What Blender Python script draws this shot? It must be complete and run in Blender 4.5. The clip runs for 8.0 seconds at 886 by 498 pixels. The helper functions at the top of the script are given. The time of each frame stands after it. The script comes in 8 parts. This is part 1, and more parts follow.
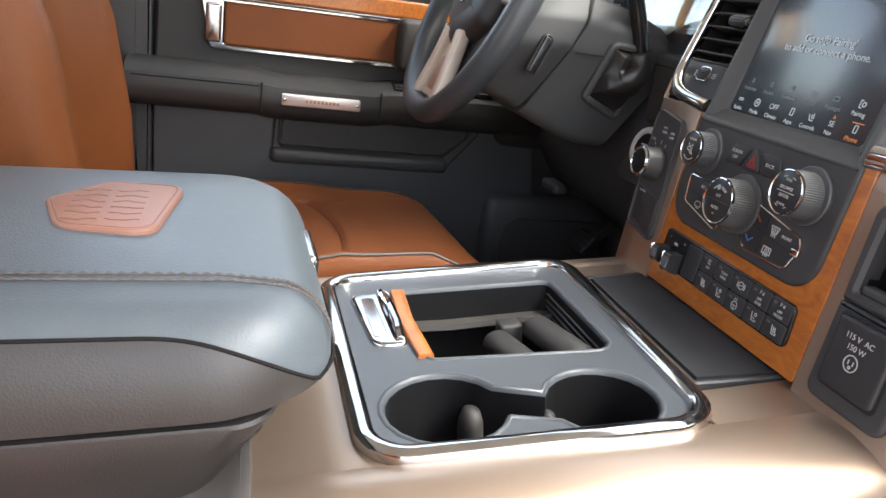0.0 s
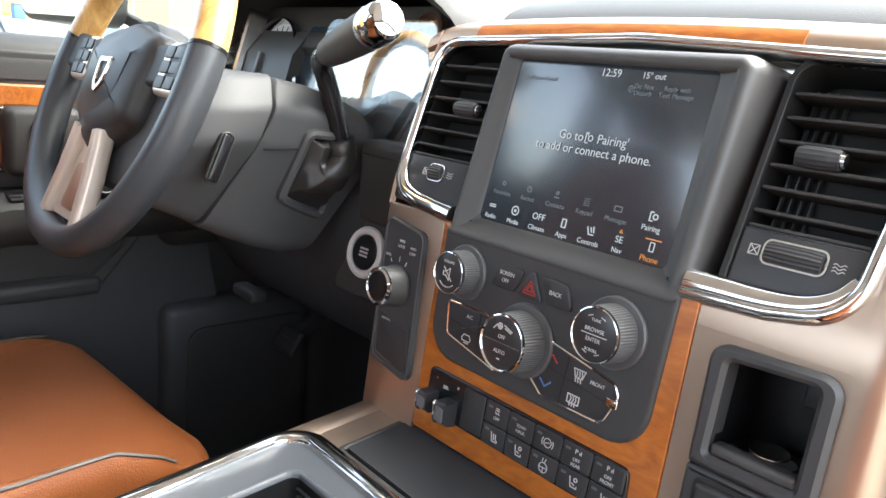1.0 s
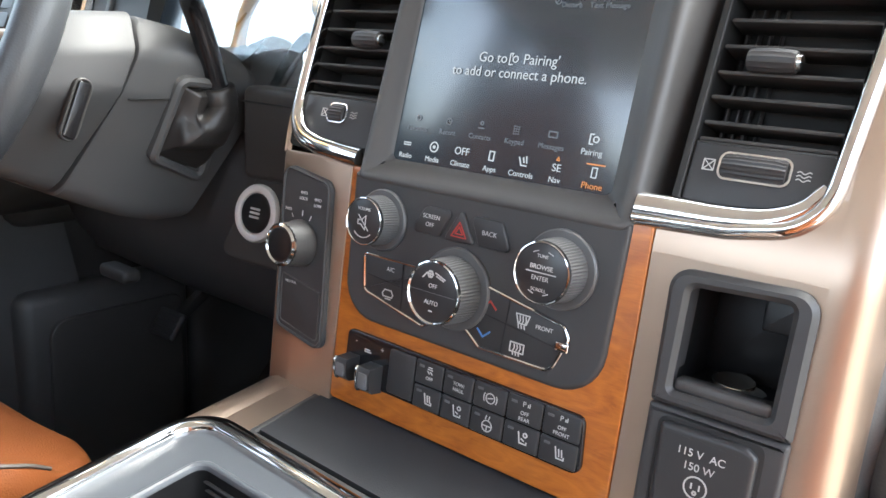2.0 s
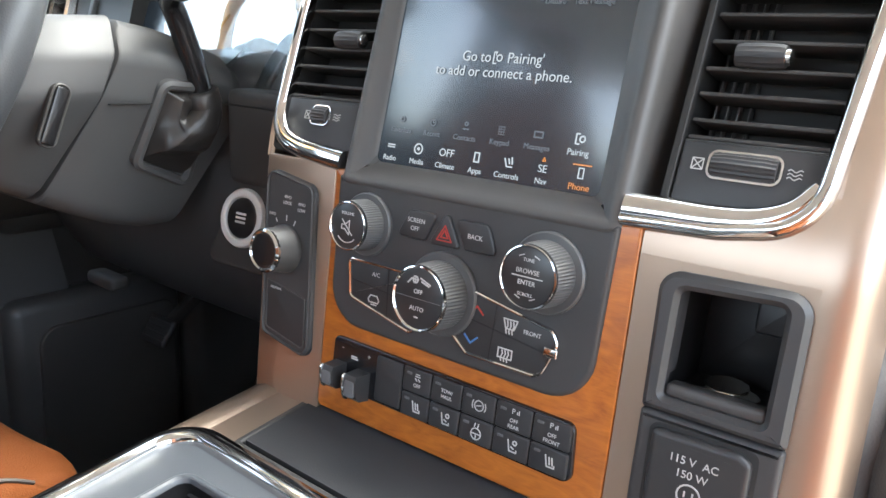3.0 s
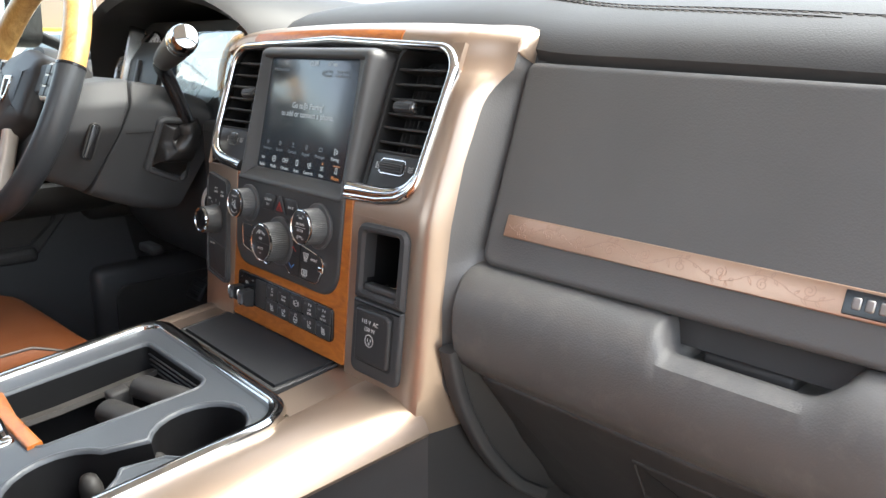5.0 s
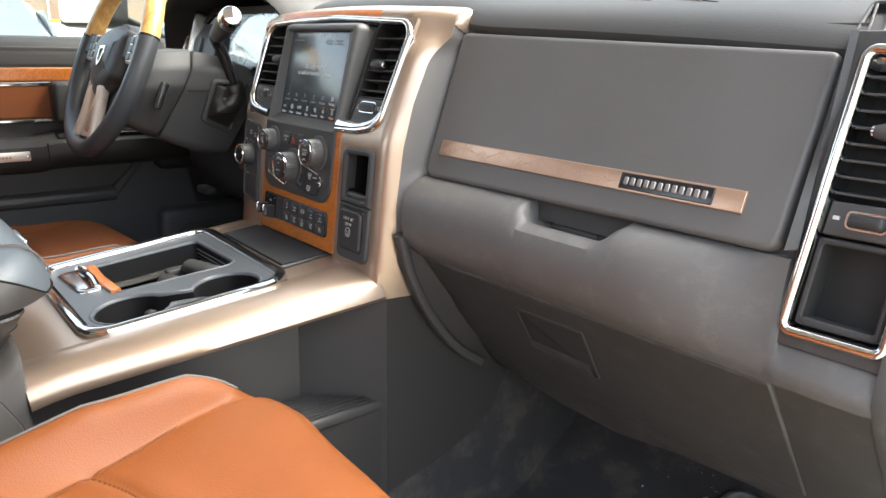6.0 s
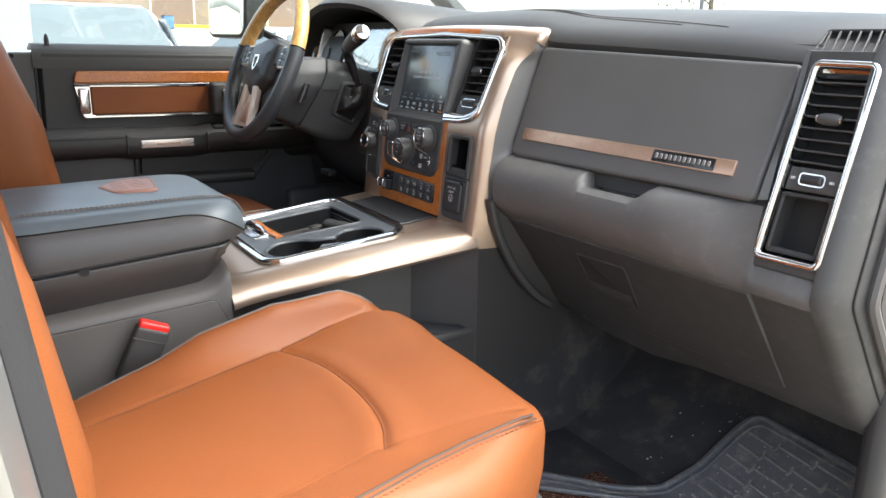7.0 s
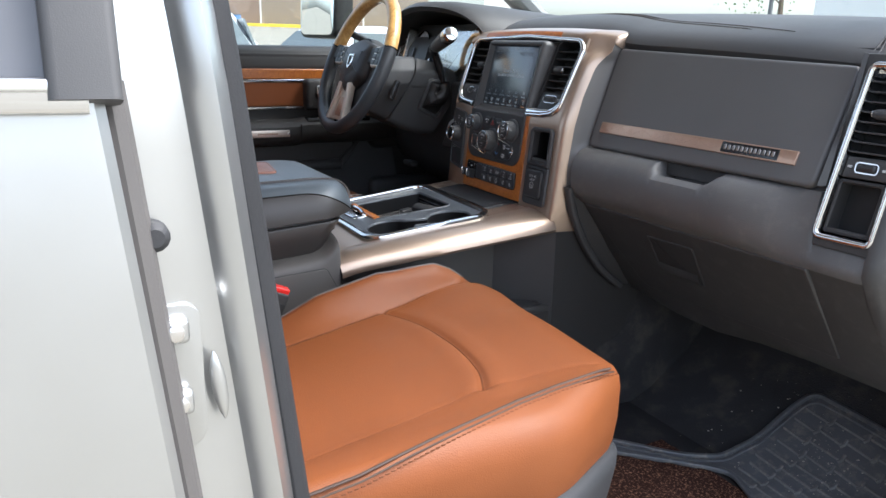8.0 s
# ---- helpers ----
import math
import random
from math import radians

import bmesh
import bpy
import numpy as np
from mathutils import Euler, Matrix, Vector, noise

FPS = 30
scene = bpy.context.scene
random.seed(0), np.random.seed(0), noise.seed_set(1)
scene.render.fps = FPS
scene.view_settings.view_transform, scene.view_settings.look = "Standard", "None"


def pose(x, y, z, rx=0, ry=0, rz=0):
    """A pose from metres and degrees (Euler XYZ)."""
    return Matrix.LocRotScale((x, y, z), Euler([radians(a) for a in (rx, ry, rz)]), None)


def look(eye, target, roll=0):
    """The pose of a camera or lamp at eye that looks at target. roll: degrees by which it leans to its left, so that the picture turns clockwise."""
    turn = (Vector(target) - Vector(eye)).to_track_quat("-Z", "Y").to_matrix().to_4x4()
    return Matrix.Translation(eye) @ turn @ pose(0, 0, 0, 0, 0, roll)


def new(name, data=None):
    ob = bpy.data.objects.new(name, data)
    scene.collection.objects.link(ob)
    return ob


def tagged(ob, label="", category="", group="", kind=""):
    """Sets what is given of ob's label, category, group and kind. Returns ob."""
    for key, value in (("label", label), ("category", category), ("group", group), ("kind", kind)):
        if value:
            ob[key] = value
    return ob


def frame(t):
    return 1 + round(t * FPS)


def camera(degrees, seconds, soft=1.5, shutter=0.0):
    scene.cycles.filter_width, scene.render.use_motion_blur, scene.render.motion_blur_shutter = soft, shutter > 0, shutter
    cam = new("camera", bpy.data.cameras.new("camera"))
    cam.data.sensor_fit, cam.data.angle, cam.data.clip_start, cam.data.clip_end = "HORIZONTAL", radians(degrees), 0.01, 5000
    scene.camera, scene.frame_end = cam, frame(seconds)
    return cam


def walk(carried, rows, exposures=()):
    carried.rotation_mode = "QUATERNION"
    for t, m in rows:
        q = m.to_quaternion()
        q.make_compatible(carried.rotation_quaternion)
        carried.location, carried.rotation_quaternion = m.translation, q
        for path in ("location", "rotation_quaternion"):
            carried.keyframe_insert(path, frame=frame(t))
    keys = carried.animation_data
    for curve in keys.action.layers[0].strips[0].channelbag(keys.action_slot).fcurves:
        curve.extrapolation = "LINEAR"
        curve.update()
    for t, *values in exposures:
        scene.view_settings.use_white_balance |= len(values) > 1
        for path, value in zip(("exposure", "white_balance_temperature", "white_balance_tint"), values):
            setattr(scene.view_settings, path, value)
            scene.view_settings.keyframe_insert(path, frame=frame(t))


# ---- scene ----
cam = camera(60.9, 8.0)
PATH = [
    (0, (0.567, -0.476, 0.669), (-1.244, 0.083, 0.03), 8.0),
    (0.2, (0.5143, -0.4755, 0.6706), (-0.8979, 0.0988, 0.1851), 8.46),
    (0.5, (0.444, -0.46, 0.686), (-1.223, 0.51, 0.154), 7.8),
    (0.7, (0.4001, -0.4497, 0.701), (-0.8611, 0.4508, 0.3028), 6.91),
    (1, (0.341, -0.433, 0.713), (-1.088, 0.888, 0.251), 5.0),
    (1.2, (0.3102, -0.4163, 0.701), (-0.7559, 0.722, 0.3438), 4.32),
    (1.5, (0.284, -0.41, 0.682), (-0.931, 1.109, 0.218), 4.2),
    (1.7, (0.2791, -0.4151, 0.675), (-0.6651, 0.8146, 0.2796), 4.02),
    (3, (0.278, -0.399, 0.676), (-0.889, 1.145, 0.169), 2.7),
    (3.2, (0.2877, -0.3934, 0.6807), (-0.6515, 0.8384, 0.2798), 2.31),
    (3.5, (0.31, -0.382, 0.702), (-0.894, 1.136, 0.204), 1.7),
    (3.7, (0.3378, -0.3851, 0.7134), (-0.6452, 0.8152, 0.3222), 1.44),
    (4, (0.395, -0.401, 0.727), (-0.877, 1.063, 0.239), 1.3),
    (4.2, (0.4617, -0.4089, 0.7234), (-0.5836, 0.7444, 0.3527), 1.48),
    (4.5, (0.575, -0.414, 0.746), (-0.774, 0.978, 0.252), 0.7),
    (4.7, (0.6383, -0.4234, 0.7495), (-0.4546, 0.6738, 0.3475), 0.89),
    (5, (0.734, -0.469, 0.738), (-0.663, 0.866, 0.224), 0.4),
    (5.2, (0.793, -0.508, 0.72), (-0.63, 0.797, 0.2), 0.4),
    (6.3, (1.16, -0.611, 0.709), (-0.418, 0.499, 0.184), 1.7),
    (6.5, (1.226, -0.654, 0.719), (-0.417, 0.359, 0.195), 1.9),
    (6.7, (1.2753, -0.7092, 0.7223), (-0.061, 0.078, 0.3293), 1.9),
    (7, (1.316, -0.786, 0.723), (-0.307, 0.261, 0.205), 1.2),
    (7.2, (1.3368, -0.8103, 0.7232), (0.0404, 0.013, 0.2742), 0.77),
    (7.5, (1.383, -0.831, 0.727), (-0.275, 0.135, 0.162), 0.5),
    (7.7, (1.4017, -0.857, 0.726), (0.0663, -0.0954, 0.2825), 0.85),
    (8, (1.419, -0.911, 0.726), (-0.277, 0.009, 0.202), 1.4),
]
walk(cam, [(t, look(eye, target, roll)) for t, eye, target, roll in PATH],
     exposures=[(0.0, 3.24, 6600, 9), (0.5, 3.58, 6550, 8.5), (1.0, 3.72, 6480, 7.5), (1.7, 3.92, 6420, 7), (3.5, 3.98, 6380, 6), (4.5, 3.36, 6450, 7), (5.5, 3.14, 6650, 7), (6.5, 3.03, 6800, 7),
                (7.0, 2.82, 6500, 7), (7.5, 2.57, 6200, 8), (8.0, 2.21, 5980, 9)])

# ---- world, sun, exposure ----
world = bpy.data.worlds.new("sky")
scene.world = world
world.use_nodes = True
wn, wl = world.node_tree.nodes, world.node_tree.links
sky = wn.new("ShaderNodeTexSky")
sky.sky_type = "NISHITA"
sky.sun_disc = False
sky.sun_elevation, sky.sun_rotation = radians(58), radians(37)
sky.air_density, sky.dust_density, sky.ozone_density = 1.0, 4.0, 1.0
hazy = wn.new("ShaderNodeHueSaturation")
hazy.inputs["Saturation"].default_value = 0.62
wl.new(sky.outputs["Color"], hazy.inputs["Color"])
wl.new(hazy.outputs["Color"], wn["Background"].inputs["Color"])
wn["Background"].inputs["Strength"].default_value = 0.15

sun = new("sun", bpy.data.lights.new("sun", "SUN"))
sun.data.energy, sun.data.angle, sun.data.color = 1.2, radians(40), (1.0, 0.98, 0.95)
sun.matrix_world = look((3, 4, 8), (0, 0, 0))


# ---- materials ----
def material(name, color, rough=0.5, metal=0.0, vary=0.12, grain=0.0, grain_size=0.0015, coat=0.0,
             dirt=None, dirt_size=0.05, dirt_amount=0.0, spec=0.5, cells=False, emit=0.0):
    """A surface with blotches, fine relief and, where asked, stains of another colour."""
    m = bpy.data.materials.new(name)
    m.use_nodes = True
    n, l = m.node_tree.nodes, m.node_tree.links
    b = n["Principled BSDF"]
    b.inputs["Metallic"].default_value = metal
    b.inputs["Coat Weight"].default_value = coat
    b.inputs["Coat Roughness"].default_value = 0.08
    b.inputs["Specular IOR Level"].default_value = spec
    co = n.new("ShaderNodeTexCoord")
    big = n.new("ShaderNodeTexNoise")
    big.inputs["Scale"].default_value, big.inputs["Detail"].default_value = 14.0, 5.0
    l.new(co.outputs["Object"], big.inputs["Vector"])
    mix = n.new("ShaderNodeMix")
    mix.data_type = "RGBA"
    mix.inputs["A"].default_value = (*[c * (1 - vary) for c in color], 1)
    mix.inputs["B"].default_value = (*[min(1, c * (1 + vary)) for c in color], 1)
    l.new(big.outputs["Fac"], mix.inputs["Factor"])
    out = mix.outputs["Result"]
    if dirt:
        spots = n.new("ShaderNodeTexNoise")
        spots.inputs["Scale"].default_value, spots.inputs["Detail"].default_value = 1 / dirt_size, 8.0
        spots.inputs["Roughness"].default_value = 0.65
        l.new(co.outputs["Object"], spots.inputs["Vector"])
        ramp = n.new("ShaderNodeMapRange")
        ramp.inputs["From Min"].default_value, ramp.inputs["From Max"].default_value = 0.52, 0.72
        ramp.inputs["To Max"].default_value = dirt_amount
        l.new(spots.outputs["Fac"], ramp.inputs["Value"])
        over = n.new("ShaderNodeMix")
        over.data_type = "RGBA"
        over.inputs["B"].default_value = (*dirt, 1)
        l.new(ramp.outputs["Result"], over.inputs["Factor"])
        l.new(out, over.inputs["A"])
        out = over.outputs["Result"]
    l.new(out, b.inputs["Base Color"])
    wear = n.new("ShaderNodeMapRange")
    wear.inputs["To Min"].default_value, wear.inputs["To Max"].default_value = max(0.02, rough * 0.85), min(1, rough * 1.15)
    l.new(big.outputs["Fac"], wear.inputs["Value"])
    l.new(wear.outputs["Result"], b.inputs["Roughness"])
    if grain:
        if cells:
            g = n.new("ShaderNodeTexVoronoi")
            g.inputs["Scale"].default_value = 1 / grain_size
            got = g.outputs["Distance"]
        else:
            g = n.new("ShaderNodeTexNoise")
            g.inputs["Scale"].default_value, g.inputs["Detail"].default_value = 1 / grain_size, 3.0
            got = g.outputs["Fac"]
        l.new(co.outputs["Object"], g.inputs["Vector"])
        bump = n.new("ShaderNodeBump")
        bump.inputs["Strength"].default_value, bump.inputs["Distance"].default_value = grain, grain_size * 0.5
        l.new(got, bump.inputs["Height"])
        l.new(bump.outputs["Normal"], b.inputs["Normal"])
    if emit:
        b.inputs["Emission Color"].default_value = (*color, 1)
        b.inputs["Emission Strength"].default_value = emit
    return m


def wood_material(name, dark, light, along="x", fine=1.0):
    """Lacquered wood: long figure, mottling across it and short dark pores."""
    m = bpy.data.materials.new(name)
    m.use_nodes = True
    n, l = m.node_tree.nodes, m.node_tree.links
    b = n["Principled BSDF"]
    co, mp, mq = n.new("ShaderNodeTexCoord"), n.new("ShaderNodeMapping"), n.new("ShaderNodeMapping")
    mp.inputs["Scale"].default_value = {"x": (0.30, 1, 1), "y": (1, 0.30, 1), "z": (1, 1, 0.30)}[along]
    mq.inputs["Scale"].default_value = {"x": (0.10, 1, 1), "y": (1, 0.10, 1), "z": (1, 1, 0.10)}[along]
    l.new(co.outputs["Object"], mp.inputs["Vector"])
    l.new(co.outputs["Object"], mq.inputs["Vector"])
    a, c = n.new("ShaderNodeTexNoise"), n.new("ShaderNodeTexNoise")
    a.inputs["Scale"].default_value, a.inputs["Detail"].default_value, a.inputs["Distortion"].default_value = 55 * fine, 5, 2.2
    c.inputs["Scale"].default_value, c.inputs["Detail"].default_value = 900 * fine, 3
    l.new(mp.outputs["Vector"], a.inputs["Vector"])
    l.new(mq.outputs["Vector"], c.inputs["Vector"])
    blend = n.new("ShaderNodeMath")
    blend.operation = "MULTIPLY_ADD"
    blend.inputs[1].default_value = 0.35
    l.new(c.outputs["Fac"], blend.inputs[0])
    l.new(a.outputs["Fac"], blend.inputs[2])
    ramp = n.new("ShaderNodeValToRGB")
    ramp.color_ramp.elements[0].position, ramp.color_ramp.elements[0].color = 0.42, (*dark, 1)
    ramp.color_ramp.elements[1].position, ramp.color_ramp.elements[1].color = 0.86, (*light, 1)
    l.new(blend.outputs["Value"], ramp.inputs["Fac"])
    l.new(ramp.outputs["Color"], b.inputs["Base Color"])
    b.inputs["Roughness"].default_value = 0.36
    b.inputs["Coat Weight"].default_value, b.inputs["Coat Roughness"].default_value = 0.35, 0.12
    return m


def glass_material(name, tint, rough=0.0, gloss=0.06):
    m = bpy.data.materials.new(name)
    m.use_nodes = True
    n, l = m.node_tree.nodes, m.node_tree.links
    n.remove(n["Principled BSDF"])
    clear, shiny, mix = n.new("ShaderNodeBsdfTransparent"), n.new("ShaderNodeBsdfGlossy"), n.new("ShaderNodeMixShader")
    clear.inputs["Color"].default_value = (*tint, 1)
    shiny.inputs["Roughness"].default_value = rough
    mix.inputs["Fac"].default_value = gloss
    l.new(clear.outputs["BSDF"], mix.inputs[1])
    l.new(shiny.outputs["BSDF"], mix.inputs[2])
    l.new(mix.outputs["Shader"], n["Material Output"].inputs["Surface"])
    return m


def lit(name, color, strength):
    """Glowing print of the display."""
    m = bpy.data.materials.new(name)
    m.use_nodes = True
    b = m.node_tree.nodes["Principled BSDF"]
    b.inputs["Base Color"].default_value = (0.006, 0.008, 0.012, 1)
    b.inputs["Roughness"].default_value = 0.3
    b.inputs["Emission Color"].default_value, b.inputs["Emission Strength"].default_value = (*color, 1), strength
    return m


VINYL = material("vinyl_black", (0.085, 0.0815, 0.0790), 0.50, grain=0.17, grain_size=0.0016, cells=True, spec=0.5, dirt=(0.11, 0.10, 0.09), dirt_size=0.06, dirt_amount=0.12)
VINYL_TOP = material("vinyl_dash_top", (0.046, 0.0447, 0.0436), 0.56, grain=0.17, grain_size=0.0016, cells=True, spec=0.24)
PLASTIC = material("plastic_black", (0.0315, 0.0300, 0.0290), 0.56, grain=0.25, grain_size=0.0009, spec=0.35)
PLASTIC_SOFT = material("plastic_charcoal", (0.0450, 0.0435, 0.0425), 0.48, grain=0.2, grain_size=0.0008, spec=0.45)
PLASTIC_GREY = material("plastic_grey", (0.09, 0.092, 0.095), 0.45, grain=0.2, grain_size=0.0009)
KNOB = material("knob_grey", (0.056, 0.056, 0.057), 0.42, grain=0.1, grain_size=0.0009)
GLOSS = material("gloss_black", (0.010, 0.010, 0.011), 0.22, vary=0.05)
# Near-black for joints; in vents, wells and gaps it paints in the shade.
DARK = material("joint_shade_black", (0.006, 0.006, 0.006), 0.7)
# Paler than the other black plastic: light missing in the foot well, as colour.
LOWER = material("footwell_lift_plastic", (0.052, 0.0525, 0.0535), 0.44, grain=0.2, grain_size=0.0011, spec=0.5)
RUBBER = material("rubber_black", (0.02, 0.02, 0.021), 0.62, grain=0.3, grain_size=0.0012)
BOOT = material("boot_rubber", (0.024, 0.022, 0.021), 0.36, grain=0.15, grain_size=0.002)
TRAYPAD = material("rubber_pad", (0.056, 0.062, 0.070), 0.42, grain=0.2, grain_size=0.001)
TAUPE = material("taupe_satin_paint", (0.375, 0.285, 0.220), 0.33, metal=0.78, vary=0.04, grain=0.06, grain_size=0.0006)
# Taupe made paler for the wheel: brightness from the sky is in the colour.
SPOKE = material("sky_lit_taupe_paint", (0.64, 0.545, 0.455), 0.30, metal=0.40, vary=0.04)
CHROME = material("chrome", (0.60, 0.60, 0.595), 0.07, metal=1.0, vary=0.02)
CHROME_SATIN = material("chrome_satin", (0.62, 0.61, 0.60), 0.22, metal=1.0, vary=0.05)
STEEL_BADGE = material("badge_steel", (0.68, 0.62, 0.58), 0.3, metal=0.8, vary=0.1)
CONSOLE = material("console_vinyl", (0.056, 0.052, 0.048), 0.5, grain=0.2, grain_size=0.0012, spec=0.4)
COPPER = material("brushed_copper", (0.50, 0.335, 0.245), 0.34, metal=0.85, vary=0.12, grain=0.15, grain_size=0.002)
ENGRAVE = material("engraved_line", (0.40, 0.25, 0.18), 0.5)
BADGE_BAR = material("badge_bar_metal", (0.30, 0.27, 0.25), 0.34, metal=0.9, vary=0.08)
VALANCE = material("valance_plastic", (0.030, 0.031, 0.033), 0.62, grain=0.3, grain_size=0.0011, spec=0.22)
WOOD = wood_material("walnut_wood", (0.22, 0.058, 0.008), (0.40, 0.125, 0.017), "x", 1.3)
WOOD_PALE = wood_material("pale_wood", (0.36, 0.17, 0.04), (0.66, 0.40, 0.14), "z", 0.8)
LEATHER = material("saddle_leather", (0.160, 0.0495, 0.0150), 0.47, spec=0.20, vary=0.10, grain=0.28, grain_size=0.0016, cells=True)
LEATHER_BLACK = material("black_leather", (0.040, 0.043, 0.047), 0.40, grain=0.14, grain_size=0.0016, cells=True)
# Black leather; the blue-grey sheen of the sky is put into its colour.
LID_LEATHER = material("sky_sheen_leather", (0.088, 0.103, 0.114), 0.40, grain=0.16, grain_size=0.0018, cells=True, dirt=(0.115, 0.125, 0.128), dirt_size=0.02, dirt_amount=0.4)
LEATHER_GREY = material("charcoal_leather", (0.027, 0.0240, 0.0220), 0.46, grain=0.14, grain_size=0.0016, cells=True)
PATCH = material("copper_leather_patch", (0.27, 0.125, 0.085), 0.42, vary=0.15, grain=0.3, grain_size=0.002)
THREAD = material("thread_tan", (0.105, 0.088, 0.078), 0.8)
SEAM = material("leather_seam", (0.098, 0.032, 0.011), 0.7, spec=0.2)
TOOLING = material("tooled_line", (0.215, 0.097, 0.066), 0.55)
# Near-black: the deep shade inside wells, bin, tray and pocket, put into colour.
WELL = material("well_shade_black", (0.0055, 0.0055, 0.006), 0.5, grain=0.2, grain_size=0.001, spec=0.25)
SWITCH = material("switch_black", (0.026, 0.026, 0.027), 0.42, grain=0.1, grain_size=0.0008, spec=0.4)
THREAD_DARK = material("thread_dark", (0.015, 0.014, 0.013), 0.95, spec=0.1)
THREAD_GREY = material("piping_grey", (0.09, 0.078, 0.070), 0.6)
THREAD_BROWN = material("piping_brown", (0.035, 0.018, 0.010), 0.6)
CARPET = material("black_carpet", (0.040, 0.039, 0.040), 0.95, vary=0.4, grain=1.0, grain_size=0.003, dirt=(0.16, 0.13, 0.10), dirt_size=0.07, dirt_amount=0.36, spec=0.2)
SPECKLE = material("speckled_mat", (0.045, 0.018, 0.012), 0.9, vary=0.5, grain=1.0, grain_size=0.004, dirt=(0.62, 0.32, 0.19), dirt_size=0.0042, dirt_amount=0.9, spec=0.2)
MAT_RUBBER = material("ridged_rubber", (0.115, 0.117, 0.122), 0.40, grain=0.3, grain_size=0.0015, dirt=(0.34, 0.30, 0.25), dirt_size=0.022, dirt_amount=0.55)
BODY = material("silver_body_paint", (0.42, 0.422, 0.415), 0.31, metal=0.88, vary=0.03, coat=0.7)
MAT_RIDGE = material("dusty_ridge", (0.17, 0.165, 0.16), 0.7, vary=0.5, grain=0.4, grain_size=0.0015, dirt=(0.36, 0.32, 0.27), dirt_size=0.012, dirt_amount=0.7)
EDGE = material("edge_tape", (0.070, 0.064, 0.060), 0.6, grain=0.2, grain_size=0.002)
SEAL = material("weatherstrip", (0.020, 0.020, 0.021), 0.7, grain=0.3, grain_size=0.002, spec=0.2)
TRIM_GREY = material("pillar_trim", (0.22, 0.215, 0.21), 0.7, grain=0.3, grain_size=0.0015)
HEADLINER = material("headliner", (0.70, 0.68, 0.65), 0.95, grain=0.4, grain_size=0.002)
RED = material("red_plastic", (0.62, 0.02, 0.015), 0.4, vary=0.05)
GLASS = glass_material("window_glass", (0.93, 0.96, 0.95))
GLASS_SIDE = glass_material("tinted_side_glass", (0.86, 0.89, 0.88))
LENS = glass_material("cluster_lens", (0.85, 0.88, 0.9), 0.02, 0.34)
PRINT = material("print_white", (0.44, 0.44, 0.43), 0.6, vary=0.02)
PRINT_RED = material("print_red", (0.36, 0.030, 0.022), 0.5, vary=0.02)
PRINT_BLUE = material("print_blue", (0.06, 0.17, 0.40), 0.5, vary=0.02)
DISPLAY = material("display", (0.010, 0.015, 0.021), 0.22, vary=0.02, spec=1.0, coat=0.18, emit=0.06)
LIT = lit("display_white", (0.88, 0.94, 1.0), 0.048)
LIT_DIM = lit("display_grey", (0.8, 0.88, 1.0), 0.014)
LIT_ORANGE = lit("display_orange", (1.0, 0.34, 0.05), 0.055)
DIAL = material("dial_face", (0.55, 0.58, 0.60), 0.4, vary=0.05)
FACE = material("knob_face_black", (0.022, 0.022, 0.023), 0.33, vary=0.05, spec=0.5)
CONTROL = material("control_plate_black", (0.038, 0.038, 0.039), 0.45, grain=0.12, grain_size=0.0008, spec=0.4)
SHELL = material("dash_shell_grey", (0.0395, 0.0378, 0.0365), 0.48, grain=0.2, grain_size=0.0009, spec=0.45, dirt=(0.12, 0.115, 0.11), dirt_size=0.03, dirt_amount=0.25)
KNEE = material("knee_pad_vinyl", (0.085, 0.0815, 0.0785), 0.5, grain=0.17, grain_size=0.0016, cells=True, spec=0.5, dirt=(0.17, 0.155, 0.14), dirt_size=0.022, dirt_amount=0.30)
COLUMN = material("column_plastic", (0.060, 0.061, 0.062), 0.62, grain=0.2, grain_size=0.0008, spec=0.45)
SILVER = material("silver_paint", (0.66, 0.66, 0.65), 0.38, metal=0.35, vary=0.04)
COIN = material("coin", (0.6, 0.58, 0.52), 0.25, metal=1.0)
CRUMB = material("grit", (0.5, 0.45, 0.38), 0.9)
MIRROR = material("mirror_glass", (0.85, 0.87, 0.88), 0.02, metal=1.0, vary=0.01)
ASPHALT = material("lot_gravel", (0.225, 0.208, 0.168), 0.9, vary=0.25, grain=0.6, grain_size=0.03, dirt=(0.30, 0.28, 0.235), dirt_size=2.0, dirt_amount=0.6)
WHITE_PAINT = material("white_car_paint", (0.72, 0.74, 0.76), 0.25, vary=0.03, coat=0.6)
TINT = material("privacy_glass", (0.09, 0.09, 0.095), 0.12, vary=0.03, spec=0.5)
CAR_GLASS = material("tinted_glass", (0.105, 0.125, 0.13), 0.10, vary=0.05, spec=0.35)
TYRE = material("tyre", (0.02, 0.02, 0.02), 0.8)
STUCCO = material("tan_siding", (0.27, 0.215, 0.165), 0.85, vary=0.1, grain=0.4, grain_size=0.05)
STUCCO_WHITE = material("white_siding", (0.7, 0.7, 0.68), 0.8, vary=0.06, grain=0.4, grain_size=0.05)
DOOR_BROWN = material("roller_door", (0.24, 0.17, 0.13), 0.7)
YELLOW = material("yellow_paint", (0.72, 0.52, 0.05), 0.6)
BLUE_BIN = material("blue_bin", (0.08, 0.18, 0.36), 0.5)
BARK = material("bark", (0.11, 0.08, 0.055), 0.9, grain=0.8, grain_size=0.03)
LEAF = material("foliage", (0.075, 0.13, 0.035), 0.7, vary=0.4)
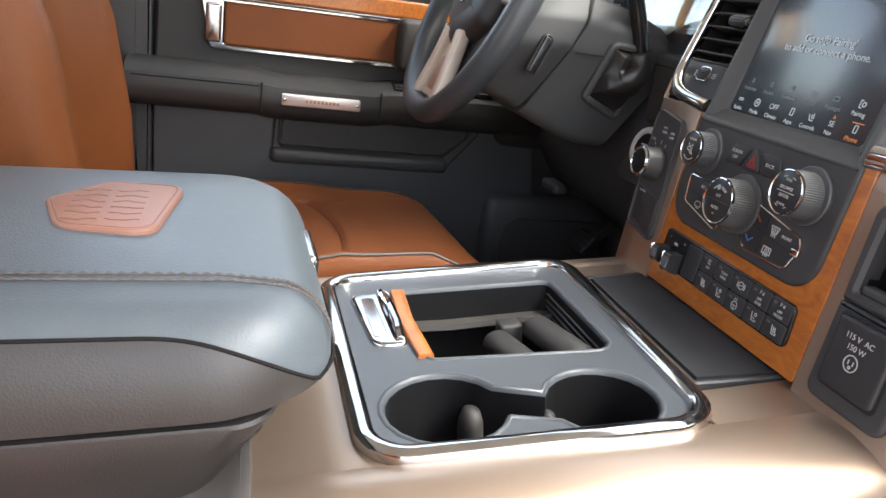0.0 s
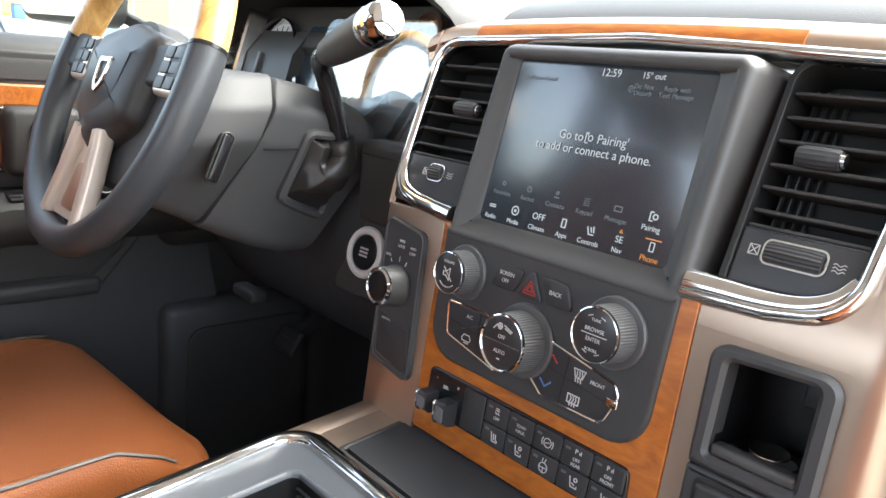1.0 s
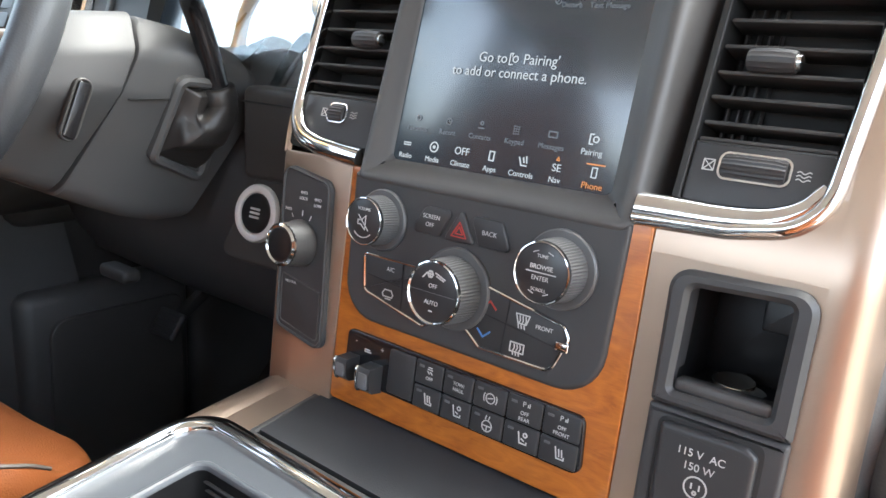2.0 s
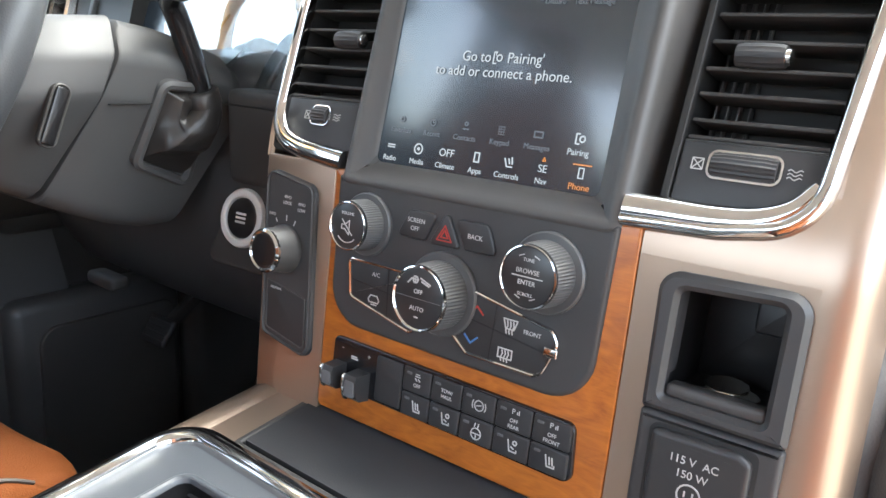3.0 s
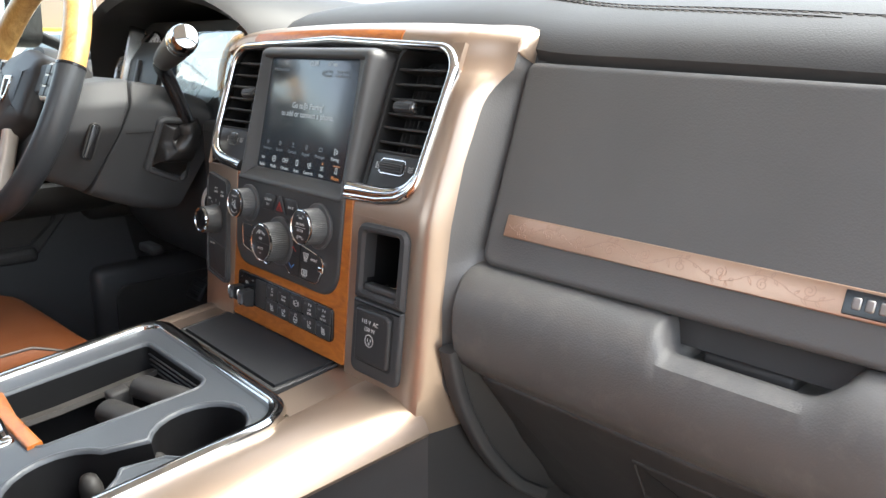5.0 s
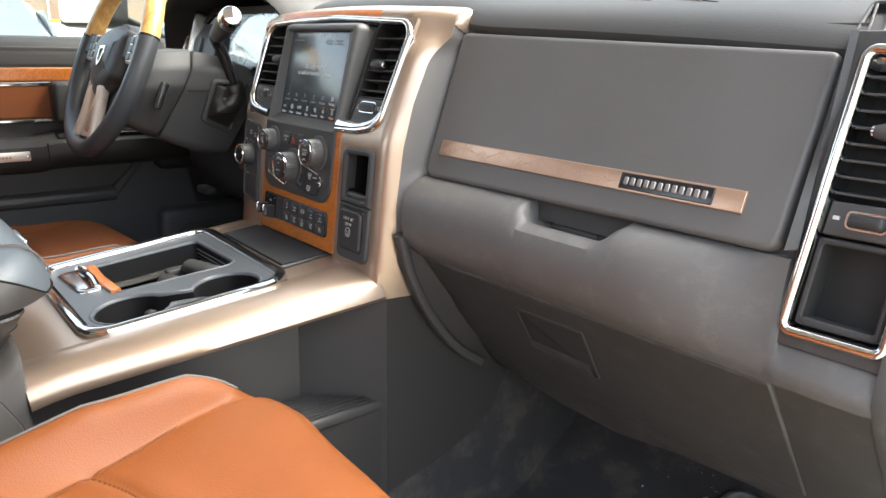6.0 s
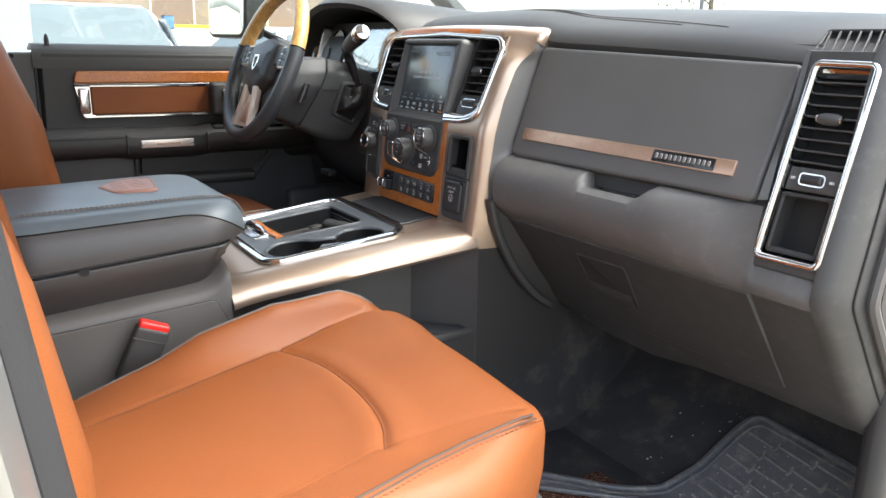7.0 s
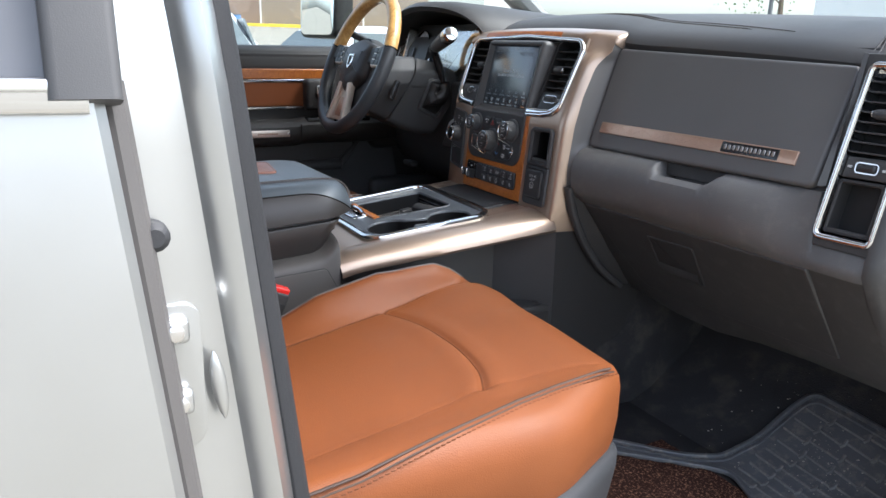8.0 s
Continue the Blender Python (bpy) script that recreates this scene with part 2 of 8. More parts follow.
GRASS = material("grass", (0.10, 0.19, 0.04), 0.9, vary=0.4)


# ---- mesh helpers ----
def part(name, bm, mat, parent=None, label="", smooth=38, kind=""):
    """Links a bmesh as one mesh object, under a thing or a part."""
    me = bpy.data.meshes.new(name)
    bmesh.ops.recalc_face_normals(bm, faces=bm.faces)
    bm.to_mesh(me)
    bm.free()
    me.materials.append(mat)
    if smooth:
        me.shade_smooth()
        me.set_sharp_from_angle(angle=radians(smooth))
    ob = new(name, me)
    if parent:
        ob.parent = parent
    return tagged(ob, label, kind=kind)


def thing(name, label, category, group="", kind="", at=(0, 0, 0)):
    ob = new(name)
    ob.empty_display_size = 0.05
    ob.location = at
    return tagged(ob, label, category, group, kind)


def arc_poly(points, seg=5):
    """A closed outline from (x, y, radius) corners, rounded."""
    out, k = [], len(points)
    for i in range(k):
        p, q, r = Vector(points[i - 1][:2]), Vector(points[i][:2]), Vector(points[(i + 1) % k][:2])
        rad = points[i][2]
        a, b = (p - q), (r - q)
        la, lb = a.length, b.length
        a, b = a / la, b / lb
        ang = a.angle(b)
        if rad <= 0 or ang > 3.1:
            out += [tuple(q)] * (seg + 1) if rad > 0 else [tuple(q)]
            continue
        d = min(rad / math.tan(ang / 2), la * 0.49, lb * 0.49)
        rad = d * math.tan(ang / 2)
        c = q + (a + b).normalized() * (rad / math.sin(ang / 2))
        s, e = q + a * d - c, q + b * d - c
        turn = math.atan2(s.x * e.y - s.y * e.x, s.dot(e))
        for j in range(seg + 1):
            t = turn * j / seg
            out.append((c.x + s.x * math.cos(t) - s.y * math.sin(t), c.y + s.x * math.sin(t) + s.y * math.cos(t)))
    return out


def rrect(x0, x1, y0, y1, r=0.004, seg=5):
    return arc_poly([(x0, y0, r), (x1, y0, r), (x1, y1, r), (x0, y1, r)], seg)


def inset(poly, d):
    """The outline (anticlockwise) moved inwards by d."""
    out, k = [], len(poly)
    for i in range(k):
        j = 1
        while (Vector(poly[i - j]) - Vector(poly[i])).length < 1e-7 and j < k:
            j += 1
        h = 1
        while (Vector(poly[(i + h) % k]) - Vector(poly[i])).length < 1e-7 and h < k:
            h += 1
        e1, e2 = Vector(poly[i]) - Vector(poly[i - j]), Vector(poly[(i + h) % k]) - Vector(poly[i])
        n1, n2 = Vector((-e1.y, e1.x)).normalized(), Vector((-e2.y, e2.x)).normalized()
        n = n1 + n2
        if n.length < 1e-6:
            n = n1
        n = n.normalized() / max(0.4, math.sqrt(max(0.0, (1 + n1.dot(n2)) / 2)))
        out.append((poly[i][0] + n.x * d, poly[i][1] + n.y * d))
    return out


def shrink(corners, d, seg=5):
    """A rounded outline from (x, y, radius) corners moved inwards by d."""
    k, out = len(corners), []
    for i in range(k):
        p, q, r = (Vector(corners[j][:2]) for j in (i - 1, i, (i + 1) % k))
        e1, e2 = (q - p).normalized(), (r - q).normalized()
        n1, n2 = Vector((-e1.y, e1.x)), Vector((-e2.y, e2.x))
        m = (n1 + n2) / max(0.2, 1 + n1.dot(n2))
        out.append((q.x + m.x * d, q.y + m.y * d, max(0.0006, corners[i][2] - d)))
    return arc_poly(out, seg)


def rings(bm, loops, m=None, close=(True, True), wrap=True):
    """Joins loops of equally many points by quads; caps the first and the last."""
    rows = [[bm.verts.new(m @ Vector(p) if m else Vector(p)) for p in loop] for loop in loops]
    k = len(rows[0])
    for a, b in zip(rows, rows[1:]):
        for i in range(k if wrap else k - 1):
            j = (i + 1) % k
            bm.faces.new((a[i], a[j], b[j], b[i]))
    if close[0]:
        bm.faces.new(rows[0][::-1])
    if close[1]:
        bm.faces.new(rows[-1])
    return bm


def plate(poly, depth, bevel=0.0015, m=None, bm=None, top=0.0, crown=0.0):
    """An outline raised from -depth to top, with a rounded front edge."""
    bm = bm or bmesh.new()
    loops = [[(x, y, -depth) for x, y in poly], [(x, y, top - bevel) for x, y in poly]]
    for a in (30, 60, 90):
        o = inset(poly, bevel * (1 - math.cos(radians(a))))
        loops.append([(x, y, top - bevel * (1 - math.sin(radians(a)))) for x, y in o])
    if crown:
        o = inset(poly, bevel * 1.0 + crown * 2)
        loops.append([(x, y, top + crown) for x, y in o])
    elif bevel >= 0.0025:
        loops.append([(x, y, top) for x, y in inset(poly, bevel * 1.35)])
    return rings(bm, loops, m)


def frame_plate(outer, inner, depth, bevel=0.0012, m=None, bm=None, top=0.0):
    """A flat frame between two outlines of equally many points."""
    bm = bm or bmesh.new()
    loops = [[(x, y, -depth) for x, y in outer], [(x, y, top - bevel) for x, y in outer],
             [(x, y, top) for x, y in inset(outer, bevel)], [(x, y, top) for x, y in inset(inner, -bevel)],
             [(x, y, top - bevel) for x, y in inner], [(x, y, -depth) for x, y in inner]]
    return rings(bm, loops + [loops[0]], m, (False, False))


def lathe(profile, m=None, seg=32, bm=None, ribs=0, rib=0.0, rows=()):
    """Turns (radius, height) points round the local z axis; rows named in rows get ribs."""
    bm = bm or bmesh.new()
    loops = []
    for k, (r, h) in enumerate(profile):
        loop = []
        for i in range(seg):
            a = 2 * math.pi * i / seg
            rr = r - (rib if k in rows and i % 2 else 0)
            loop.append((rr * math.cos(a), rr * math.sin(a), h))
        loops.append(loop)
    return rings(bm, loops, m)


def sweep(path, section, closed=False, m=None, bm=None, up=(0, 0, 1), caps=True, scale=None):
    """Carries a closed section of (side, up) points along a path; up: the direction that the section keeps."""
    bm = bm or bmesh.new()
    pts = [Vector(p) for p in path]
    loops, k = [], len(pts)
    for i, p in enumerate(pts):
        if closed:
            t = pts[(i + 1) % k] - pts[i - 1]
        else:
            t = pts[min(i + 1, k - 1)] - pts[max(i - 1, 0)]
        t.normalize()
        u = up[i] if isinstance(up, list) else up
        side = t.cross(Vector(u)).normalized()
        top = side.cross(t).normalized()
        f = scale[i] if scale else 1.0
        loops.append([tuple(p + side * a * f + top * b * f) for a, b in section])
    if closed:
        return rings(bm, loops + [loops[0]], m, (False, False))
    return rings(bm, loops, m, (caps, caps))


def round_section(r, seg=10, ry=None):
    return [(r * math.cos(2 * math.pi * i / seg), (ry or r) * math.sin(2 * math.pi * i / seg)) for i in range(seg)]


def curve_through(points, n=8, closed=False):
    """A smooth line through points."""
    p = [Vector(q) for q in points]
    k, out = len(p), []
    for i in range(k if closed else k - 1):
        a, b = p[i], p[(i + 1) % k]
        before = p[i - 1] if closed or i else a - (b - a)
        after = p[(i + 2) % k] if closed or i + 2 < k else b + (b - a)
        for j in range(n):
            t = j / n
            out.append(tuple(0.5 * (2 * a + (b - before) * t + (2 * before - 5 * a + 4 * b - after) * t * t + (3 * a - before - 3 * b + after) * t ** 3)))
    if not closed:
        out.append(tuple(p[-1]))
    return out


def sheet(sections, thick=0.004, bm=None, flip=False, out=(0.25, -1.0, 0.5)):
    """A lofted skin of equally long lines, with a thickness on the side away from out."""
    bm = bm or bmesh.new()
    h, w = len(sections), len(sections[0])
    g = [[Vector(p) for p in row] for row in sections]
    normals = []
    for i in range(h):
        row = []
        for j in range(w):
            a = g[min(i + 1, h - 1)][j] - g[max(i - 1, 0)][j]
            b = g[i][min(j + 1, w - 1)] - g[i][max(j - 1, 0)]
            n = a.cross(b)
            row.append(n.normalized() if n.length > 1e-12 else Vector((0, 0, 1)))
        normals.append(row)
    mean = sum((n for row in normals for n in row), Vector())
    s = thick if mean.dot(Vector(out)) >= 0 else -thick
    front = [[bm.verts.new(p) for p in row] for row in g]
    back = [[bm.verts.new(g[i][j] - normals[i][j] * s) for j in range(w)] for i in range(h)]
    for i in range(h - 1):
        for j in range(w - 1):
            bm.faces.new((front[i][j], front[i][j + 1], front[i + 1][j + 1], front[i + 1][j]))
            bm.faces.new((back[i][j], back[i + 1][j], back[i + 1][j + 1], back[i][j + 1]))
    for i in range(h - 1):
        for j in (0, w - 1):
            bm.faces.new((front[i][j], front[i + 1][j], back[i + 1][j], back[i][j]))
    for j in range(w - 1):
        for i in (0, h - 1):
            bm.faces.new((front[i][j], back[i][j], back[i][j + 1], front[i][j + 1]))
    return bm


def block(x0, x1, y0, y1, z0, z1, r=0.004, m=None, bm=None, seg=3):
    """A box with all its edges rounded."""
    bm = bm or bmesh.new()
    r = min(r, (z1 - z0) / 2.01, (x1 - x0) / 2.01, (y1 - y0) / 2.01)
    loops = []
    base = rrect(x0, x1, y0, y1, r, seg)
    for a in range(seg + 1):
        t = math.pi / 2 * a / seg
        loops.append([(x, y, z0 + r * (1 - math.sin(t))) for x, y in inset(base, r * 0.98 * (1 - math.cos(t)))])
    loops = loops[::-1]
    for a in range(seg + 1):
        t = math.pi / 2 * a / seg
        loops.append([(x, y, z1 - r * (1 - math.sin(t))) for x, y in inset(base, r * 0.98 * (1 - math.cos(t)))])
    loops[:seg + 1] = loops[:seg + 1][::1]
    low, high = loops[:seg + 1], loops[seg + 1:]
    low.sort(key=lambda lp: lp[0][2])
    high.sort(key=lambda lp: lp[0][2])
    return rings(bm, low + high, m)


def letters(name, words, size, m, mat, parent, raise_by=0.0003, align="CENTER", squeeze=1.0):
    """Words in the built-in font as a flat mesh, centred in the plane of m."""
    cu = bpy.data.curves.new(name, "FONT")
    cu.body, cu.size, cu.align_x, cu.align_y, cu.extrude = words, size, align, "CENTER", 0.00012
    tmp = new(name, cu)
    me = bpy.data.meshes.new_from_object(tmp.evaluated_get(bpy.context.evaluated_depsgraph_get()))
    bpy.data.objects.remove(tmp)
    bpy.data.curves.remove(cu)
    me.transform(m @ Matrix.Translation((0, 0, raise_by)) @ Matrix.Diagonal((squeeze, 1, 1, 1)))
    me.materials.append(mat)
    ob = new(name, me)
    ob.parent = parent
    return ob


def plane_frame(origin, slope):
    """A frame whose x runs across the cab, y up along a face that leans forward by slope, and z out of the face."""
    n = math.sqrt(1 + slope * slope)
    return Matrix(((1, 0, 0, origin[0]), (0, slope / n, -1 / n, origin[1]), (0, 1 / n, slope / n, origin[2]), (0, 0, 0, 1)))


def shift(m, x, y, z=0.0, turn=0.0):
    return m @ Matrix.Translation((x, y, z)) @ Matrix.Rotation(radians(turn), 4, "Z")


def lines(strokes, width, m, height=0.0003, bm=None):
    """Flat strokes of a small drawing, each a list of (x, y) points."""
    bm = bm or bmesh.new()
    for s in strokes:
        for a, b in zip(s, s[1:]):
            a, b = Vector((a[0], a[1], 0)), Vector((b[0], b[1], 0))
            d = b - a
            if d.length < 1e-9:
                continue
            d.normalize()
            n = Vector((-d.y, d.x, 0)) * width / 2
            e = d * width * 0.3
            q = [a - e - n, b + e - n, b + e + n, a - e + n]
            rings(bm, [[(v.x, v.y, 0.0) for v in q], [(v.x, v.y, height) for v in q]], m)
    return bm


def circle(x, y, r, n=16, a0=0, a1=360):
    return [(x + r * math.cos(radians(a0 + (a1 - a0) * i / n)), y + r * math.sin(radians(a0 + (a1 - a0) * i / n))) for i in range(n + 1)]


# ---- cab shell ----
def cab():
    t = thing("truck_cab", "silver pickup cab with open passenger doorway, grey lined pillars and roof", "cab", kind="structure")
    part("floor_pan", block(-0.86, 0.90, -1.5, 0.24, -0.10, -0.062, 0.004), CARPET, t, "dusty black carpet")
    toe = [[(x, y, z) for y, z in ((0.235, -0.062), (0.30, -0.035), (0.40, 0.035), (0.50, 0.14), (0.56, 0.30), (0.58, 0.62))] for x in np.linspace(-0.86, 0.90, 12)]
    part("toe_board", sheet(toe, 0.02, out=(0, -1, 1)), CARPET, t, "dusty black carpet")
    roof = [[(x, y, 1.19 - 0.05 * abs(x / 0.7) ** 3 - 0.03 * max(0, (y + 0.2)) ** 2 * 4) for y in np.linspace(-1.55, 0.06, 8)] for x in np.linspace(-0.72, 0.72, 12)]
    part("roof", sheet(roof, 0.04, out=(0, 0, -1)), HEADLINER, t)
    for s in (-1, 1):
        a = [(s * 0.84, 0.74, 0.76), (s * 0.80, 0.50, 0.92), (s * 0.75, 0.25, 1.07), (s * 0.71, 0.04, 1.16)]
        part("a_pillar", sweep(curve_through(a, 4), round_section(0.05, 10, 0.035), up=(0, 0, 1)), TRIM_GREY, t)
        rail = [(s * 0.715, 0.06, 1.155), (s * 0.73, -0.7, 1.165), (s * 0.72, -1.55, 1.14)]
        part("roof_rail", sweep(curve_through(rail, 4), round_section(0.045, 10)), TRIM_GREY, t)
        c = [(s * 0.86, -1.52, 0.70), (s * 0.72, -1.50, 1.14)]
        part("rear_pillar", sweep(c, round_section(0.09, 8, 0.06), up=(0, 1, 0)), TRIM_GREY, t)
    part("rear_wall", block(-0.86, 0.90, -1.62, -1.56, -0.1, 0.72, 0.01), TRIM_GREY, t)
    part("sill_left", block(-0.90, -0.80, -1.5, 0.3, -0.12, 0.02, 0.02), PLASTIC, t)
    part("sill_right", block(0.80, 0.93, -0.80, 0.3, -0.13, -0.055, 0.02), PLASTIC, t)
    wind = [[(x, y - 0.10 * (x / 0.8) ** 2, z) for y, z in ((0.84, 0.755), (0.55, 0.90), (0.28, 1.04), (0.09, 1.15))] for x in np.linspace(-0.80, 0.80, 9)]
    g = part("windshield", sheet(wind, 0.005), GLASS, t)
    g.visible_shadow = False
    # left centre pillar
    lp = [(-0.86, -0.70, 0.0), (-0.86, -0.70, 0.66), (-0.86, -0.80, 0.70), (-0.74, -0.81, 1.15)]
    part("centre_pillar_left", sweep(lp, [(-0.05, -0.07), (0.05, -0.07), (0.05, 0.07), (-0.05, 0.07)], up=(0, 1, 0)), PLASTIC_SOFT, t)
    ld = part("rear_door_left", block(-0.93, -0.83, -1.50, -0.80, 0.0, 0.705, 0.02), PLASTIC, t)
    # firewall side covers
    part("kick_panel", block(-0.86, -0.775, 0.30, 0.56, -0.06, 0.45, 0.03), LOWER, t)
    part("kick_panel", block(0.862, 0.90, 0.16, 0.5, -0.06, 0.40, 0.018), PLASTIC, t)
    # right centre pillar, painted, with its seal
    rows = []
    for h in np.linspace(-0.12, 1.13, 30):
        lean = -0.826 + 0.11 * (0.6 - min(h, 0.8))
        tum = -0.22 * max(0.0, h - 0.72) - 0.02 * max(0.0, 0.4 - h)
        sec = [(0.865, 0.055), (0.905, 0.040), (0.918, 0.030), (0.915, 0.018), (0.905, 0.010), (0.907, -0.005), (0.914, -0.02), (0.916, -0.05), (0.905, -0.075), (0.86, -0.09)]
        rows.append([(x + tum, lean + y, h) for x, y in sec])
    part("centre_pillar_right", sheet(rows, 0.012, out=(1, 0, 0)), BODY, t, "painted silver door pillar")
    seal = [(0.882 - 0.22 * max(0.0, h - 0.72), -0.802 + 0.117 * (0.75 - min(h, 0.85)), h) for h in np.linspace(-0.06, 1.12, 24)]
    part("weatherstrip", sweep(seal, round_section(0.021, 12, 0.015), up=(0, 1, 0)), SEAL, t, "black rubber door seal")
    part("pillar_trim", sheet([[(0.862 - 0.22 * max(0.0, h - 0.72), -0.79, h), (0.84 - 0.22 * max(0.0, h - 0.72), -0.80, h), (0.80 - 0.22 * max(0.0, h - 0.72), -0.86, h), (0.79 - 0.22 * max(0.0, h - 0.72), -0.95, h)] for h in np.linspace(0.0, 1.12, 8)], 0.01, out=(-1, 0, 0)), TRIM_GREY, t)
    Q = Matrix(((0, 0, 1, 0.9165), (1, 0, 0, -0.842), (0, 1, 0, 0.508), (0, 0, 0, 1)))
    st = part("striker_plate", plate(rrect(-0.017, 0.017, -0.060, 0.046, 0.012), 0.006, 0.0006, Q, top=0.0007), BODY, t, "painted striker plate")
    for dz in (-0.022, 0.030):
        part("striker_bolt", lathe([(0.006, 0.010), (0.006, 0.0145), (0.0045, 0.0155)], shift(Q, -0.002, dz), 12), CHROME_SATIN, st)
        part("striker_bracket", block(-0.012, 0.008, dz - 0.009, dz + 0.009, 0.0, 0.012, 0.004, Q), BODY, st)
    bead = [[(0.9175 - 0.004 + 0.0075 * math.sin(math.pi * a_ / 6) * f, -0.816 + 0.115 * (0.50 - h) + 0.010 * math.cos(math.pi * a_ / 6) * max(f, 0.05), h) for a_ in range(7)] for h, f in ((0.462, 0.0), (0.468, 0.3), (0.478, 0.5), (0.490, 0.55), (0.502, 0.5), (0.510, 0.3), (0.515, 0.0))]
    part("pressed_bead", sheet(bead, 0.002, out=(1, 0, 0)), BODY, t)
    part("bump_stop", lathe([(0.010, -0.004), (0.010, 0.006), (0.006, 0.010)], Matrix.Translation((0.922, -0.852, 0.604)) @ Matrix.Rotation(radians(90), 4, "Y"), 14), RUBBER, t, "black rubber bump stop")
    return t


cab()


def rear_door():
    """The closed rear passenger door, seen along its outer skin."""
    t = thing("rear_door", "silver painted rear truck door with chrome belt moulding, closed", "door")
    rows = []
    for h in np.linspace(-0.20, 0.695, 16):
        front = -0.876 + 0.10 * max(0, 0.70 - h)
        out = 0.950 + 0.10 * (0.70 - h) - 0.125 * (0.70 - h) ** 2
        rows.append([(0.915, front - 0.002, h), (out - 0.006, front, h), (out, front - 0.006, h), (out + 0.004, front - 0.10, h), (out + 0.006, -1.2, h), (out + 0.004, -1.55, h)])
    part("door_skin", sheet(rows, 0.02, out=(1, 0, 0)), BODY, t)
    part("belt_moulding", sweep([(0.953, -0.884, 0.694), (0.957, -1.2, 0.696), (0.955, -1.55, 0.70)], rrect(-0.008, 0.008, -0.010, 0.010, 0.004), up=(0, 0, 1)), CHROME, t, "bright chrome belt strip")
    g = part("door_glass", sheet([[(0.945 - 0.22 * (h - 0.70), -0.90, h), (0.947 - 0.22 * (h - 0.70), -1.5, h)] for h in (0.70, 0.85, 1.0, 1.12)], 0.005, out=(1, 0, 0)), TINT, t, "dark tinted glass")
    part("window_frame", sweep([(0.950 - 0.22 * (h - 0.70), -0.888, h) for h in (0.690, 0.85, 1.0, 1.12)], rrect(-0.014, 0.014, -0.016, 0.022, 0.006), up=(0, 1, 0)), PLASTIC_SOFT, t, "black window pillar cover")
    part("edge_seal", sweep([(0.928, -0.872 + 0.10 * max(0, 0.70 - h), h) for h in np.linspace(-0.15, 0.70, 14)], round_section(0.010, 8), up=(0, 1, 0)), EDGE, t)


rear_door()

# ---- dashboard ----
DASH = thing("dashboard", "charcoal padded dashboard with stitched top and copper accent strip", "dashboard")


def at_glove(z, off=0.0):
    return 0.047 + 0.36 * (z - 0.59) - off


